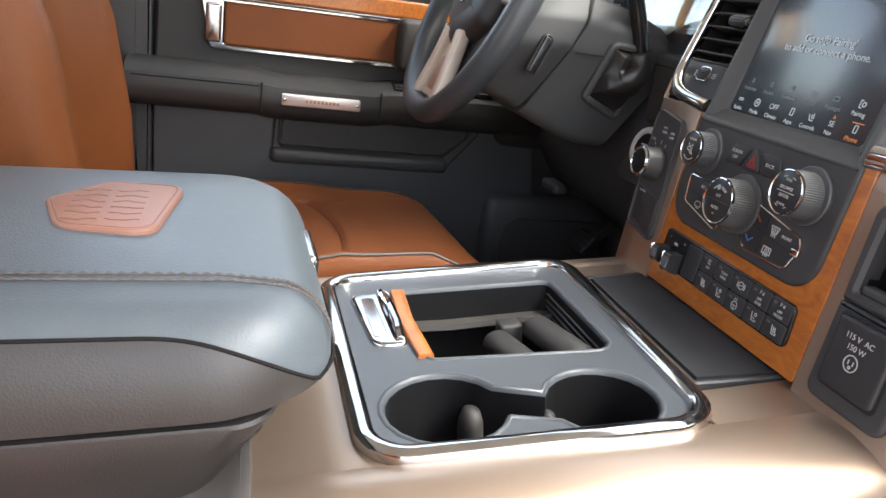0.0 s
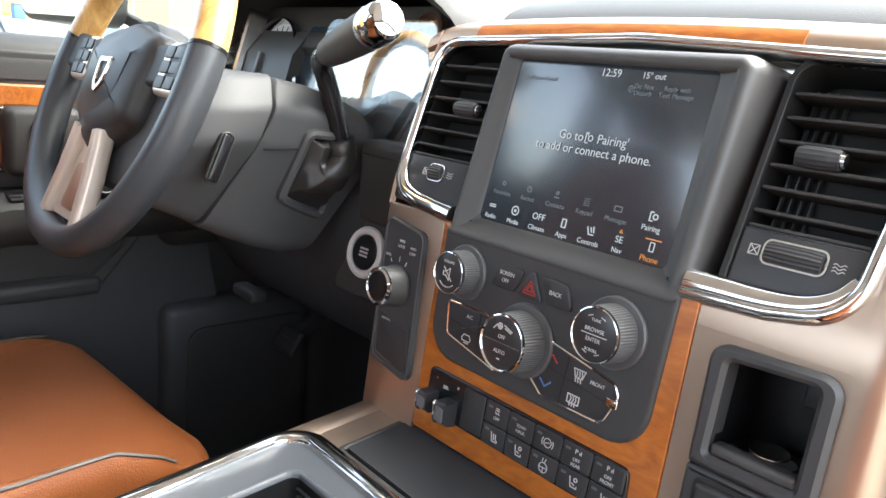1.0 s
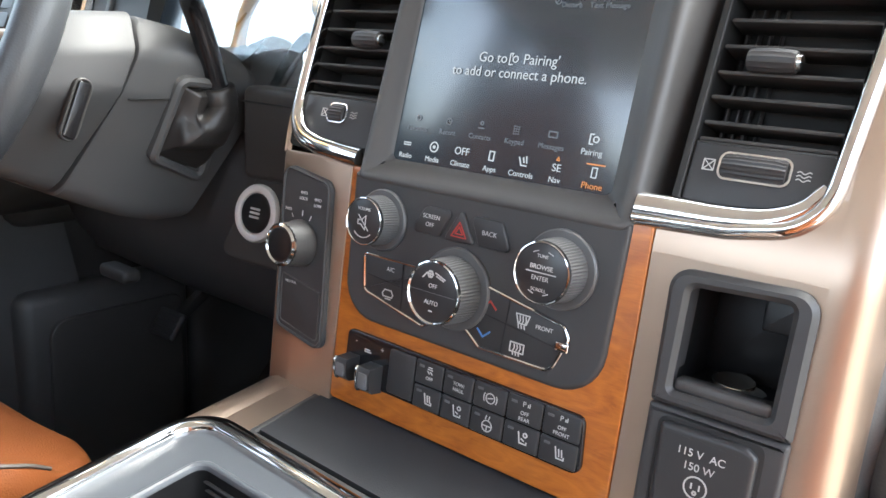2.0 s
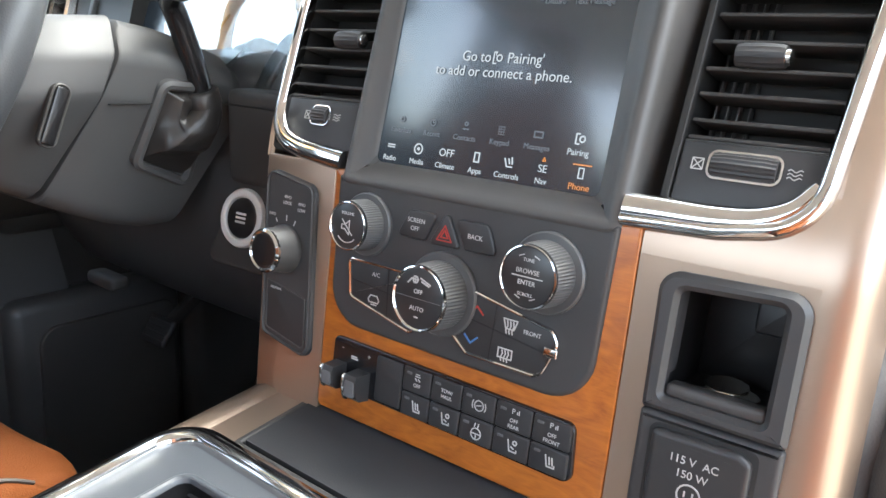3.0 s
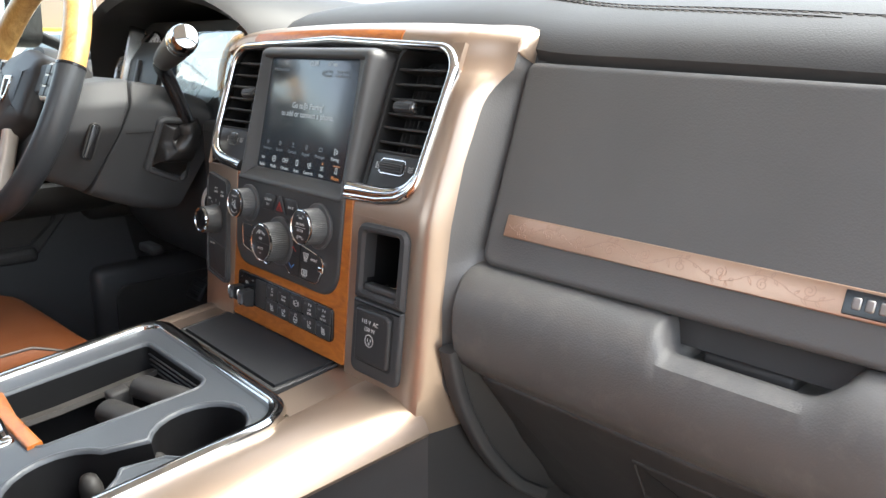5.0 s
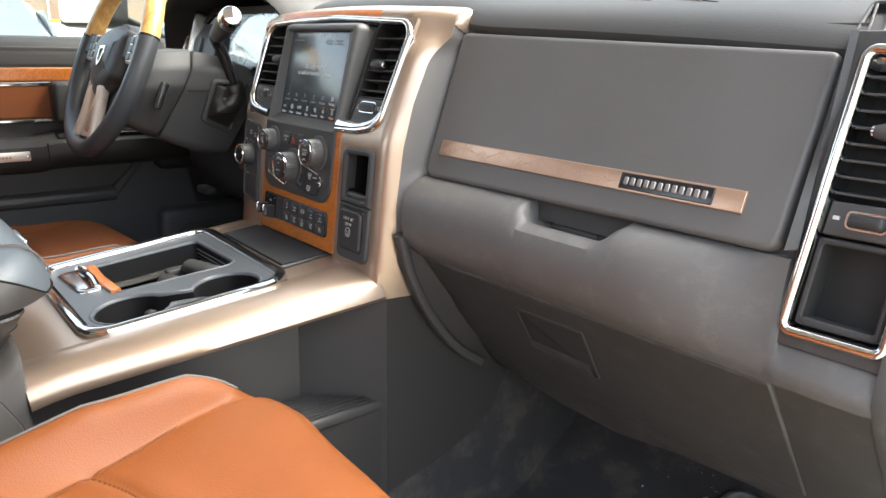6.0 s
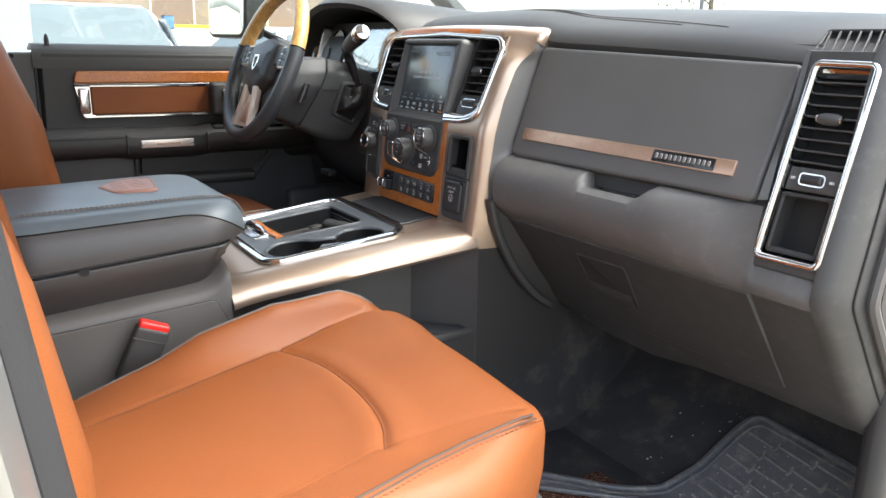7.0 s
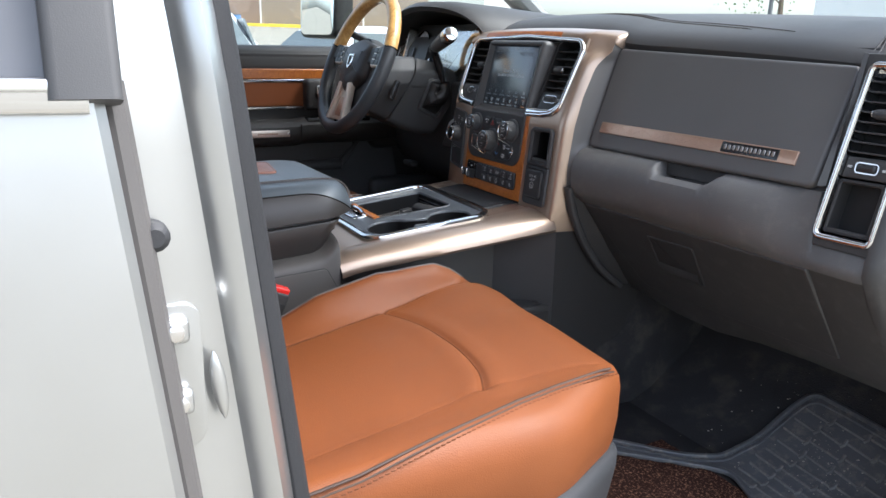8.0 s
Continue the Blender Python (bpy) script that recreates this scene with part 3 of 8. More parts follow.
def dash():
    d = DASH
    # top pad across the whole width
    prof = [(0.150, 0.718), (0.104, 0.7235), (0.099, 0.7335), (0.106, 0.7475), (0.128, 0.762), (0.17, 0.776), (0.22, 0.788), (0.30, 0.797), (0.42, 0.800), (0.60, 0.795), (0.86, 0.770)]
    rows = []
    for x in np.linspace(-0.87, 0.87, 60):
        sag = 0.024 * (abs(x) / 0.75) ** 2
        lift = 0.014 * math.exp(-((x - 0.0) / 0.245) ** 6)
        rows.append([(x, y + (0.02 if y < 0.14 else 0.01 if y < 0.2 else 0) * math.exp(-((x - 0.0) / 0.245) ** 6), z + 0.004 - sag + lift * max(0, min(1, (0.30 - y) / 0.15))) for y, z in prof])
    part("top_pad", sheet(rows, 0.012), VINYL_TOP, d, "black stitched vinyl top pad")
    pad_z = lambda x, y: float(np.interp(y, [q[0] for q in prof], [q[1] for q in prof])) + 0.004 - 0.024 * (abs(x) / 0.75) ** 2 + 0.014 * math.exp(-(x / 0.245) ** 6) * max(0, min(1, (0.30 - y) / 0.15))
    seam_y = lambda x: float(np.interp(x, (-0.20, 0.0, 0.176, 0.339, 0.5, 0.6, 0.7, 0.775), (0.240, 0.232, 0.200, 0.174, 0.158, 0.146, 0.132, 0.123)))
    for dy in (-0.006, 0.004):
        path = [(x, seam_y(x) + dy, pad_z(x, seam_y(x) + dy) - 0.0004) for x in np.linspace(-0.20, 0.765, 70)]
        part("seam_groove", sweep(path, round_section(0.0014, 6)), THREAD_DARK, d)
        bm = bmesh.new()
        x = -0.20
        while x < 0.76:
            yy = seam_y(x) + dy - 0.0028
            zz = pad_z(x, yy)
            block(x, x + 0.0050, yy - 0.0007, yy + 0.0007, zz - 0.001, zz + 0.0008, 0.0005, bm=bm, seg=1)
            x += 0.0085
        tagged(part("stitching", bm, THREAD_GREY, d, smooth=0), kind="stuff")
    # the recessed panel behind the upper glove door
    back = [[(x, at_glove(z, -0.016), z) for z in np.linspace(0.52, 0.735, 4)] for x in (0.244, 0.50, 0.765)]
    part("glove_surround", sheet(back, 0.006), PLASTIC, d)
    G = plane_frame((0, 0.047, 0.59), 0.36)
    gz = lambda z: (z - 0.59) * 1.0628
    door = arc_poly([(0.262, gz(0.542), 0.016), (0.752, gz(0.546), 0.014), (0.756, gz(0.712), 0.010), (0.257, gz(0.7275), 0.010)], 6)
    up = part("upper_glove_door", plate(door, 0.014, 0.005, G), VINYL, d, "black grained glove box door")
    strip = arc_poly([(0.284, gz(0.5705), 0.001), (0.714, gz(0.5705), 0.001), (0.714, gz(0.590), 0.001), (0.284, gz(0.590), 0.001)], 2)
    part("accent_strip", plate(strip, 0.0, 0.001, G, top=0.003), COPPER, up, "brushed copper strip with engraved scrollwork")
    random.seed(4)
    bm = bmesh.new()
    GE = shift(G, 0, 0, 0.003)
    mid_y = gz(0.5802)
    for k in range(9):
        x0, sg = 0.288 + 0.0315 * k, 1 if k % 2 else -1
        stem = [(x0 + 0.0325 * i / 14, mid_y + sg * 0.0050 * math.sin(math.pi * i / 14)) for i in range(15)]
        lines([stem], 0.0006, GE, 0.0002, bm)
        cx_, cy_ = x0 + 0.016, mid_y - sg * 0.0015
        spiral = [(cx_ + (0.0046 - 0.00022 * i) * math.cos(sg * i * 0.55 + 1), cy_ + (0.0046 - 0.00022 * i) * math.sin(sg * i * 0.55 + 1)) for i in range(18)]
        lines([spiral], 0.0006, GE, 0.0002, bm)
        for q in range(5):
            i = 2 + q * 2 + random.randint(0, 1)
            px_, py_ = stem[i]
            a_ = random.uniform(0.5, 1.3) * sg * (1 if q % 2 else -1)
            L_ = random.uniform(0.004, 0.007)
            leaf = [(px_ + L_ * f * math.cos(a_) - w_ * math.sin(a_), max(gz(0.572), min(gz(0.5885), py_ + L_ * f * math.sin(a_) + w_ * math.cos(a_)))) for f, w_ in ((0, 0), (0.4, 0.0011), (1, 0), (0.5, -0.0009), (0, 0))]
            lines([leaf], 0.0005, GE, 0.0002, bm)
    part("engraving", bm, ENGRAVE, up, smooth=0)
    bm = bmesh.new()
    plate(rrect(0.578, 0.684, gz(0.5725), gz(0.588), 0.001), 0.0, 0.0008, G, bm, top=0.0042)
    part("badge", bm, GLOSS, up, "dark badge with raised plain bars")
    bm = bmesh.new()
    for k in range(12):
        x = 0.5835 + k * 0.0081
        block(x, x + 0.0055, gz(0.5765), gz(0.584), 0.004, 0.0056, 0.0008, G, bm, 1)
    part("badge_bars", bm, BADGE_BAR, up)
    # knee pad with a finger notch
    rows = []
    for x in (0.243, 0.25, 0.262, 0.285, 0.32, 0.38, 0.425, 0.448, 0.456, 0.460, 0.464, 0.468, 0.472, 0.476, 0.49, 0.53, 0.560, 0.571, 0.577, 0.583, 0.589, 0.595, 0.601, 0.608, 0.62, 0.64, 0.68, 0.70, 0.715, 0.727, 0.735, 0.743, 0.751, 0.759, 0.763, 0.768, 0.775, 0.80, 0.84, 0.865):
        f = min(1, max(0, (x - 0.458) / 0.018)) * min(1, max(0, (0.602 - x) / 0.030))
        f = f * f * (3 - 2 * f)
        e = max(0, (x - 0.845) / 0.02) ** 2 * 0.008
        side = 0.03 * max(0, (0.262 - x) / 0.019) ** 2
        h = min(1, max(0, (x - 0.630) / 0.135))
        h = h * h * (3 - 2 * h)
        pro = [(0.070, 0.545 - 0.036 * f), (0.034, 0.541 - 0.032 * f), (0.020, 0.537 - 0.018 * f), (0.008 + 0.004 * f, 0.530 - 0.010 * f), (-0.001 + 0.001 * f, 0.517 - 0.004 * f), (-0.005, 0.500), (-0.006, 0.482), (-0.003, 0.463), (0.006, 0.448), (0.017, 0.439), (0.024, 0.433)]
        pan = [(max(y, float(np.interp(z, (0.433, 0.440, 0.452, 0.478, 0.550), (0.024, 0.0205, 0.0205, 0.026, 0.0404)))), z) for y, z in pro]
        pro = [(a[0] + (b[0] - a[0]) * h, a[1] + (b[1] - a[1]) * h) for a, b in zip(pro, pan)]
        if x > 0.763:
            g = min(1.0, (x - 0.763) / 0.005)
            low = [(0.060, 0.474), (0.045, 0.473), (0.034, 0.4715), (0.029, 0.469), (0.027, 0.466), (0.025, 0.462), (0.0225, 0.457), (0.020, 0.452), (0.018, 0.446), (0.020, 0.439), (0.024, 0.433)]
            pro = [(p[0] + (q[0] - p[0]) * g, p[1] + (q[1] - p[1]) * g) for p, q in zip(pro, low)]
        rows.append([(x, y + e + side, z) for y, z in pro])
    part("knee_pad", sheet(rows, 0.008), KNEE, d, "scuffed black knee pad with finger notch")
    part("glove_latch", block(0.488, 0.556, 0.036, 0.066, 0.506, 0.519, 0.004), PLASTIC, d)
    # lower glove box
    slope = -0.75
    L = plane_frame((0, 0.022, 0.432), slope)
    lw = lambda z: (z - 0.432) * 1.25
    low = arc_poly([(0.330, lw(0.262), 0.03), (0.765, lw(0.272), 0.004), (0.768, lw(0.4315), 0.004), (0.272, lw(0.4315), 0.006)], 5)
    box = part("glove_box", plate(low, 0.02, 0.003, L), SHELL, d, "dark grey lower glove box door")
    hand_o = arc_poly([(0.416, lw(0.322), 0.003), (0.525, lw(0.324), 0.003), (0.541, lw(0.404), 0.003), (0.430, lw(0.401), 0.003)], 3)
    part("pull_rim", frame_plate(hand_o, inset(hand_o, 0.0035), 0.001, 0.001, L, top=0.0018), SHELL, box)
    part("pull_recess", plate(inset(hand_o, 0.0036), 0.0, 0.0004, L, top=0.0008), PLASTIC, box)
    part("pull_lip", sheet([[tuple(L @ Vector((x, lw(z), h))) for z, h in ((0.326, 0.003), (0.333, 0.0055), (0.341, 0.0035), (0.346, 0.0010))] for x in (0.421, 0.432, 0.46, 0.521)], 0.001), SHELL, box, "curved pull lip")
    # body under and beside the glove box
    rows = []
    for x in (0.264, 0.275, 0.30, 0.40, 0.50, 0.60, 0.70, 0.78, 0.84, 0.865):
        e = max(0, (x - 0.845) / 0.02) ** 2 * 0.008
        dip = 0.02 * math.exp(-((x - 0.46) / 0.12) ** 2)
        rows.append([(x, y + e + 0.004, z) for y, z in ((0.022, 0.436), (0.055, 0.388), (0.10, 0.326), (0.145, 0.266), (0.172, 0.236 - dip), (0.20, 0.228 - dip), (0.40, 0.25), (0.55, 0.27))])
    part("lower_body", sheet(rows, 0.01, out=(0, -1, -0.6)), SHELL, d, "dark grey lower dash shell")
    # end cap by the doorway
    rows = []
    ends = ((0.232, 0.215), (0.262, 0.182), (0.32, 0.136), (0.40, 0.079), (0.43, 0.058), (0.445, 0.050), (0.462, 0.051), (0.50, 0.0585), (0.56, 0.0705), (0.64, 0.0865), (0.72, 0.1025), (0.76, 0.125))
    for z, y0 in ends:
        rows.append([(0.850, y0 - 0.030, z), (0.862, y0 - 0.029, z), (0.872, y0 - 0.020, z), (0.880, y0 - 0.002, z), (0.885, y0 + 0.018, z), (0.8875, y0 + 0.03, z), (0.8880, y0 + 0.12, z), (0.888, 0.5, z)])
    part("end_cap", sheet(rows, 0.01), SHELL, d, "charcoal dash end panel")
    for off, r, mat_, nm in ((0.030, 0.0075, EDGE, "end_seal"), (0.006, 0.0016, DARK, "end_joint")):
        edge = [(0.892 if r > 0.005 else 0.8828, y0 + off, z) for z, y0 in ends]
        part(nm, sweep(curve_through(edge, 4), round_section(r, 8), up=(1, 0, 0)), mat_, d, "grey edge trim" if r > 0.005 else "")
    part("side_shut", sheet([[(0.898, y0 + dy, z) for dy in (0.036, 0.08, 0.3)] for z, y0 in ends], 0.006, out=(1, 0, 0)), PLASTIC, d)
    rows = [[(x, y, z) for x, y in ((0.757, at_glove(z, -0.01)), (0.762, at_glove(z, 0.006)), (0.768, 0.030 + 0.2 * (z - 0.478) - 0.006), (0.858, 0.030 + 0.2 * (z - 0.478) - 0.002), (0.868, 0.036 + 0.2 * (z - 0.478)), (0.876, 0.052 + 0.2 * (z - 0.478)), (0.882, 0.09 + 0.2 * (z - 0.478)), (0.884, 0.3))] for z in np.linspace(0.462, 0.728, 10)]
    part("vent_side", sheet([r[3:] for r in rows], 0.006, out=(1, -1, 0)), SHELL, d)
    part("vent_chamfer", sheet([r[:3] for r in rows[3:]], 0.006), SHELL, d)
    # side air vent
    R = plane_frame((0, 0.028, 0.478), 0.20)
    rz = lambda z: (z - 0.478) * 1.02
    so, si = [(0.764, rz(0.470), 0.004), (0.859, rz(0.470), 0.004), (0.865, rz(0.728), 0.004), (0.768, rz(0.728), 0.004)], [(0.767, rz(0.482), 0.008), (0.850, rz(0.484), 0.008), (0.858, rz(0.712), 0.008), (0.783, rz(0.7135), 0.008)]
    part("vent_surround", frame_plate(arc_poly(so, 4), arc_poly(si, 4), 0.006, 0.001, R, top=0.0), SHELL, d, "dark grey panel round the side vent")
    mid_o = arc_poly([(0.7683, rz(0.4828), 0.008), (0.8483, rz(0.4845), 0.008), (0.8575, rz(0.7118), 0.008), (0.7843, rz(0.7132), 0.008)], 6)
    vent = part("side_vent_frame", sweep([tuple(R @ Vector((x, y, 0.001))) for x, y in mid_o], [(-0.0050, -0.028), (0.0052, -0.028), (0.0056, -0.002), (0.0046, 0.0022), (0.0020, 0.0046), (-0.0015, 0.0042), (-0.0042, 0.0012), (-0.0052, -0.004)], closed=True, up=tuple(R.to_3x3() @ Vector((0, 0, 1)))), CHROME, d, "chrome framed side air vent", smooth=60)
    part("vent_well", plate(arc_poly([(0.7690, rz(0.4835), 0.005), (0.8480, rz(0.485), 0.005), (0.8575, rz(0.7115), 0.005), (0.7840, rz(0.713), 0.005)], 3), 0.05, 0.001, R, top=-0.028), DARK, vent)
    for k in range(8):
        z = 0.6925 - k * 0.0132
        t = (z - 0.4875) / 0.22
        x0, x1 = 0.7745 + 0.0145 * t, 0.843 + 0.009 * t
        part("vent_slat", block(x0, x1, -0.0012, 0.0012, -0.026, -0.004, 0.001, shift(R, 0, rz(z)) @ Matrix.Rotation(radians(4), 4, "X"), seg=2), PLASTIC_SOFT, vent)
    part("vent_header", sheet([[tuple(R @ Vector((x + dx, rz(z), h))) for z, h in ((0.7125, -0.0010), (0.7060, -0.0060), (0.6985, -0.0130))] for x, dx in ((0.7835, 0), (0.82, 0), (0.8575, 0))], 0.001, out=(0, -1, -0.6)), CHROME, vent, "chrome header strip inside the frame")
    tab_m = shift(R, 0.817, rz(0.651), 0.0) @ Matrix.Rotation(radians(90), 4, "Y")
    part("vent_tab", lathe([(0.0005, -0.0135), (0.0050, -0.0135), (0.0068, -0.008), (0.0072, 0.0), (0.0068, 0.008), (0.0050, 0.0135), (0.0005, 0.0135)], tab_m, 24, rib=0.0003, rows=(2, 3, 4)), PLASTIC_SOFT, vent, "dark ribbed vane tab")
    for tip in (-1, 1):
        part("tab_tip", lathe([(0.0050, tip * 0.0130), (0.0046, tip * 0.0155), (0.0020, tip * 0.0165)], tab_m, 14), CHROME_SATIN, vent, "bright tip")
    ctl = part("vent_control", plate(arc_poly([(0.7800, rz(0.566), 0.002), (0.8465, rz(0.567), 0.002), (0.848, rz(0.595), 0.002), (0.782, rz(0.594), 0.002)], 3), 0.02, 0.002, R, top=-0.004), PLASTIC_SOFT, vent)
    part("thumbwheel", block(0.799, 0.827, rz(0.5755), rz(0.5865), -0.006, 0.002, 0.004, R), SWITCH, vent, "ribbed black thumbwheel")
    wheel_o = rrect(0.7965, 0.8295, rz(0.5735), rz(0.5885), 0.005)
    part("wheel_rim", frame_plate(wheel_o, inset(wheel_o, 0.0018), 0.002, 0.0006, R, top=-0.0022), CHROME_SATIN, vent)
    for x in (0.7895, 0.838):
        part("vent_mark", plate(rrect(x - 0.0022, x + 0.0022, rz(0.581) - 0.0016, rz(0.581) + 0.0016, 0.0006, 2), 0, 0.0002, R, top=-0.0034), PRINT, vent)
    po = arc_poly([(0.7755, rz(0.490), 0.004), (0.8425, rz(0.4915), 0.004), (0.846, rz(0.5645), 0.004), (0.7795, rz(0.5635), 0.004)], 4)
    part("vent_pocket", frame_plate(po, inset(po, 0.005), 0.03, 0.0015, R, top=-0.002), PLASTIC, vent, "open storage pocket rim")
    part("pocket_floor", block(0.780, 0.840, rz(0.493), rz(0.497), -0.028, -0.004, 0.001, R), PLASTIC_SOFT, vent)
    # small defrost vent on top, by the windscreen corner
    V = Matrix.Translation((0.816, 0.119, 0.7345)) @ Matrix.Rotation(radians(44), 4, "X")
    vo = rrect(-0.062, 0.062, -0.026, 0.026, 0.006)
    dv = part("defrost_vent", frame_plate(vo, inset(vo, 0.004), 0.012, 0.0015, V, top=0.003), PLASTIC, d, "small black defrost vent")
    part("vent_well", plate(inset(vo, 0.0035), 0.008, 0.0005, V, top=-0.004), DARK, dv)
    for k in range(9):
        x = -0.050 + k * 0.0125
        path = [(x - 0.004 + 0.004 * math.cos(f * 2.2), -0.0215 + 0.043 * f, 0.0) for f in np.linspace(0, 1, 6)]
        part("defrost_slat", sweep([V @ Vector(p) for p in path], rrect(-0.0012, 0.0012, -0.003, 0.003, 0.0008, 2), up=(0, 0, 1)), PLASTIC_SOFT, dv)


dash()


def driver_side_dash():
    """Instrument hood, cluster, lower panels and the left end vent."""
    d = DASH
    arch = curve_through([(-0.755, 0.07, 0.60), (-0.745, 0.06, 0.70), (-0.69, 0.045, 0.775), (-0.59, 0.035, 0.808), (-0.48, 0.03, 0.820), (-0.34, 0.040, 0.812), (-0.26, 0.060, 0.790), (-0.215, 0.085, 0.750), (-0.205, 0.110, 0.68)], 5)
    rows = []
    for k, (y, g, dz) in enumerate(((0.24, 0.97, -0.012), (0.10, 0.985, -0.012), (0.0, 1.0, -0.010), (-0.012, 1.01, 0.0), (0.004, 1.025, 0.010), (0.06, 1.035, 0.012), (0.16, 1.04, 0.006), (0.40, 1.04, -0.012))):
        rows.append([(-0.485 + (x + 0.485) * g, yy + y, 0.60 + (z - 0.60) * (1 + (g - 1) * 0.6) + dz * max(0, (z - 0.62) / 0.2)) for x, yy, z in arch])
    part("instrument_hood", sheet(rows, 0.004), PLASTIC, d, "black padded hood over the instruments")
    F = plane_frame((-0.500, 0.105, 0.705), 0.36)
    c = part("instrument_panel", plate(rrect(-0.228, 0.228, -0.10, 0.080, 0.03), 0.02, 0.003, F), PLASTIC, d, "instrument cluster with chrome ringed dials")
    for x, r in ((-0.115, 0.064), (0.115, 0.064)):
        part("dial_ring", lathe([(r, 0.0), (r, 0.010), (r - 0.003, 0.013), (r - 0.006, 0.006), (r - 0.006, 0.0)], shift(F, x, -0.005), 48), CHROME, c)
        part("dial_face", lathe([(r - 0.006, 0.0), (r - 0.006, 0.002)], shift(F, x, -0.005), 40), DIAL, c, "pale grey dial")
        bm = bmesh.new()
        lines([[(x + (r - 0.010) * math.cos(radians(a)), -0.005 + (r - 0.010) * math.sin(radians(a))), (x + (r - 0.018) * math.cos(radians(a)), -0.005 + (r - 0.018) * math.sin(radians(a)))] for a in range(-40, 230, 15)], 0.0015, shift(F, 0, 0, 0.0022), 0.0004, bm)
        lines([[(x, -0.005), (x - 0.03, -0.045)]], 0.003, shift(F, 0, 0, 0.003), 0.001, bm)
        part("dial_marks", bm, GLOSS, c, smooth=0)
    for x, y in ((0.196, 0.042), (-0.196, 0.042), (0.046, -0.042), (-0.046, -0.042)):
        part("small_gauge", lathe([(0.026, 0.0), (0.026, 0.012), (0.022, 0.014), (0.021, 0.002), (0.018, 0.002)], shift(F, x, y), 24), COPPER if abs(x) > 0.1 else CHROME_SATIN, c)
    part("cluster_display", plate(rrect(-0.045, 0.045, -0.06, 0.05, 0.006), 0, 0.001, F, top=0.004), DISPLAY, c)
    ln = part("cluster_lens", plate(rrect(0.030, 0.240, -0.098, 0.050, 0.02), 0.0, 0.001, shift(F, 0, 0, 0.02) @ Matrix.Rotation(radians(9), 4, "X"), top=0.002), LENS, c)
    ln.visible_shadow = False
    # lower panels
    rows = [[(x, y + 0.05 * max(0, (abs(x + 0.48) - 0.20)) , z) for y, z in ((0.15, 0.622), (0.085, 0.605), (0.070, 0.56), (0.075, 0.48), (0.10, 0.42), (0.14, 0.36), (0.22, 0.31), (0.45, 0.33))] for x in np.linspace(-0.80, -0.20, 14)]
    part("knee_panel", sheet(rows, 0.008), LOWER, d, "dark lower panel below the steering column")
    part("side_box", block(-0.322, -0.203, 0.045, 0.16, 0.545, 0.634, 0.008), PLASTIC, d, "black box panel beside the column")
    part("box_joint", block(-0.320, -0.205, 0.0435, 0.046, 0.6185, 0.6200, 0.0006, seg=1), DARK, d)
    S = plane_frame((-0.280, 0.044, 0.514), 0.22) @ Matrix.Rotation(radians(5), 4, "Y")
    sp = part("ignition_panel", plate(arc_poly([(-0.062, -0.050, 0.012), (0.055, -0.050, 0.012), (0.055, 0.046, 0.006), (-0.022, 0.046, 0.012)], 5), 0.05, 0.004, S), PLASTIC, d, "black panel beside the column")
    part("start_ring", lathe([(0.0285, 0.0), (0.0285, 0.002), (0.0270, 0.0045), (0.0235, 0.0055), (0.0205, 0.0045), (0.0195, 0.002), (0.0195, 0.0)], shift(S, -0.014, 0.0), 48), SILVER, sp, "silver ring of the start button")
    part("start_button", lathe([(0.0196, 0.0), (0.0194, 0.003), (0.0180, 0.0042), (0.006, 0.0046)], shift(S, -0.014, 0.0), 36), GLOSS, sp)
    bm = bmesh.new()
    for h in (-0.004, 0.0, 0.004):
        plate(rrect(-0.0205, -0.0075, h - 0.0011, h + 0.0011, 0.0004, 2), 0, 0.0002, S, bm, top=0.0050)
    part("start_mark", bm, PRINT, sp)
    # left end vent
    E = plane_frame((-0.700, 0.085, 0.70), 0.3) @ Matrix.Rotation(radians(-12), 4, "Y")
    v = part("end_vent_frame", frame_plate(rrect(-0.04, 0.04, -0.085, 0.075, 0.012), rrect(-0.032, 0.032, -0.077, 0.067, 0.008), 0.02, 0.003, E, top=0.006), CHROME_SATIN, d, "silver framed end air vent")
    part("vent_well", plate(rrect(-0.032, 0.032, -0.077, 0.067, 0.008), 0.04, 0.001, E, top=-0.02), DARK, v)
    for k in range(7):
        part("vent_slat", block(-0.031, 0.031, -0.0012, 0.0012, -0.018, 0.0, 0.001, shift(E, 0, -0.062 + k * 0.019) @ Matrix.Rotation(radians(-15), 4, "X"), seg=2), PLASTIC, v)
    # panel between column and cluster, with its pale seam
    part("left_pod", sheet([[(x, y, z) for y, z in ((0.075, 0.600), (0.070, 0.66), (0.085, 0.715), (0.110, 0.745))] for x in (-0.655, -0.62, -0.58, -0.535)], 0.02), PLASTIC_SOFT, d, "charcoal pod beside the end vent")
    part("pod_seam", sweep([(-0.616, 0.073, 0.60), (-0.616, 0.068, 0.66), (-0.612, 0.083, 0.715)], rrect(-0.004, 0.004, -0.004, 0.004, 0.002, 2), up=(1, 0, 0)), PLASTIC_GREY, d)
    # pedals
    p = thing("parking_brake_pedal", "black parking brake pedal in the dark foot well", "pedal")
    part("pad", block(-0.030, 0.030, -0.006, 0.006, -0.022, 0.022, 0.005, Matrix.Translation((-0.700, 0.196, 0.250)) @ Matrix.Rotation(radians(-35), 4, "X")), RUBBER, p, "worn black rubber pad")
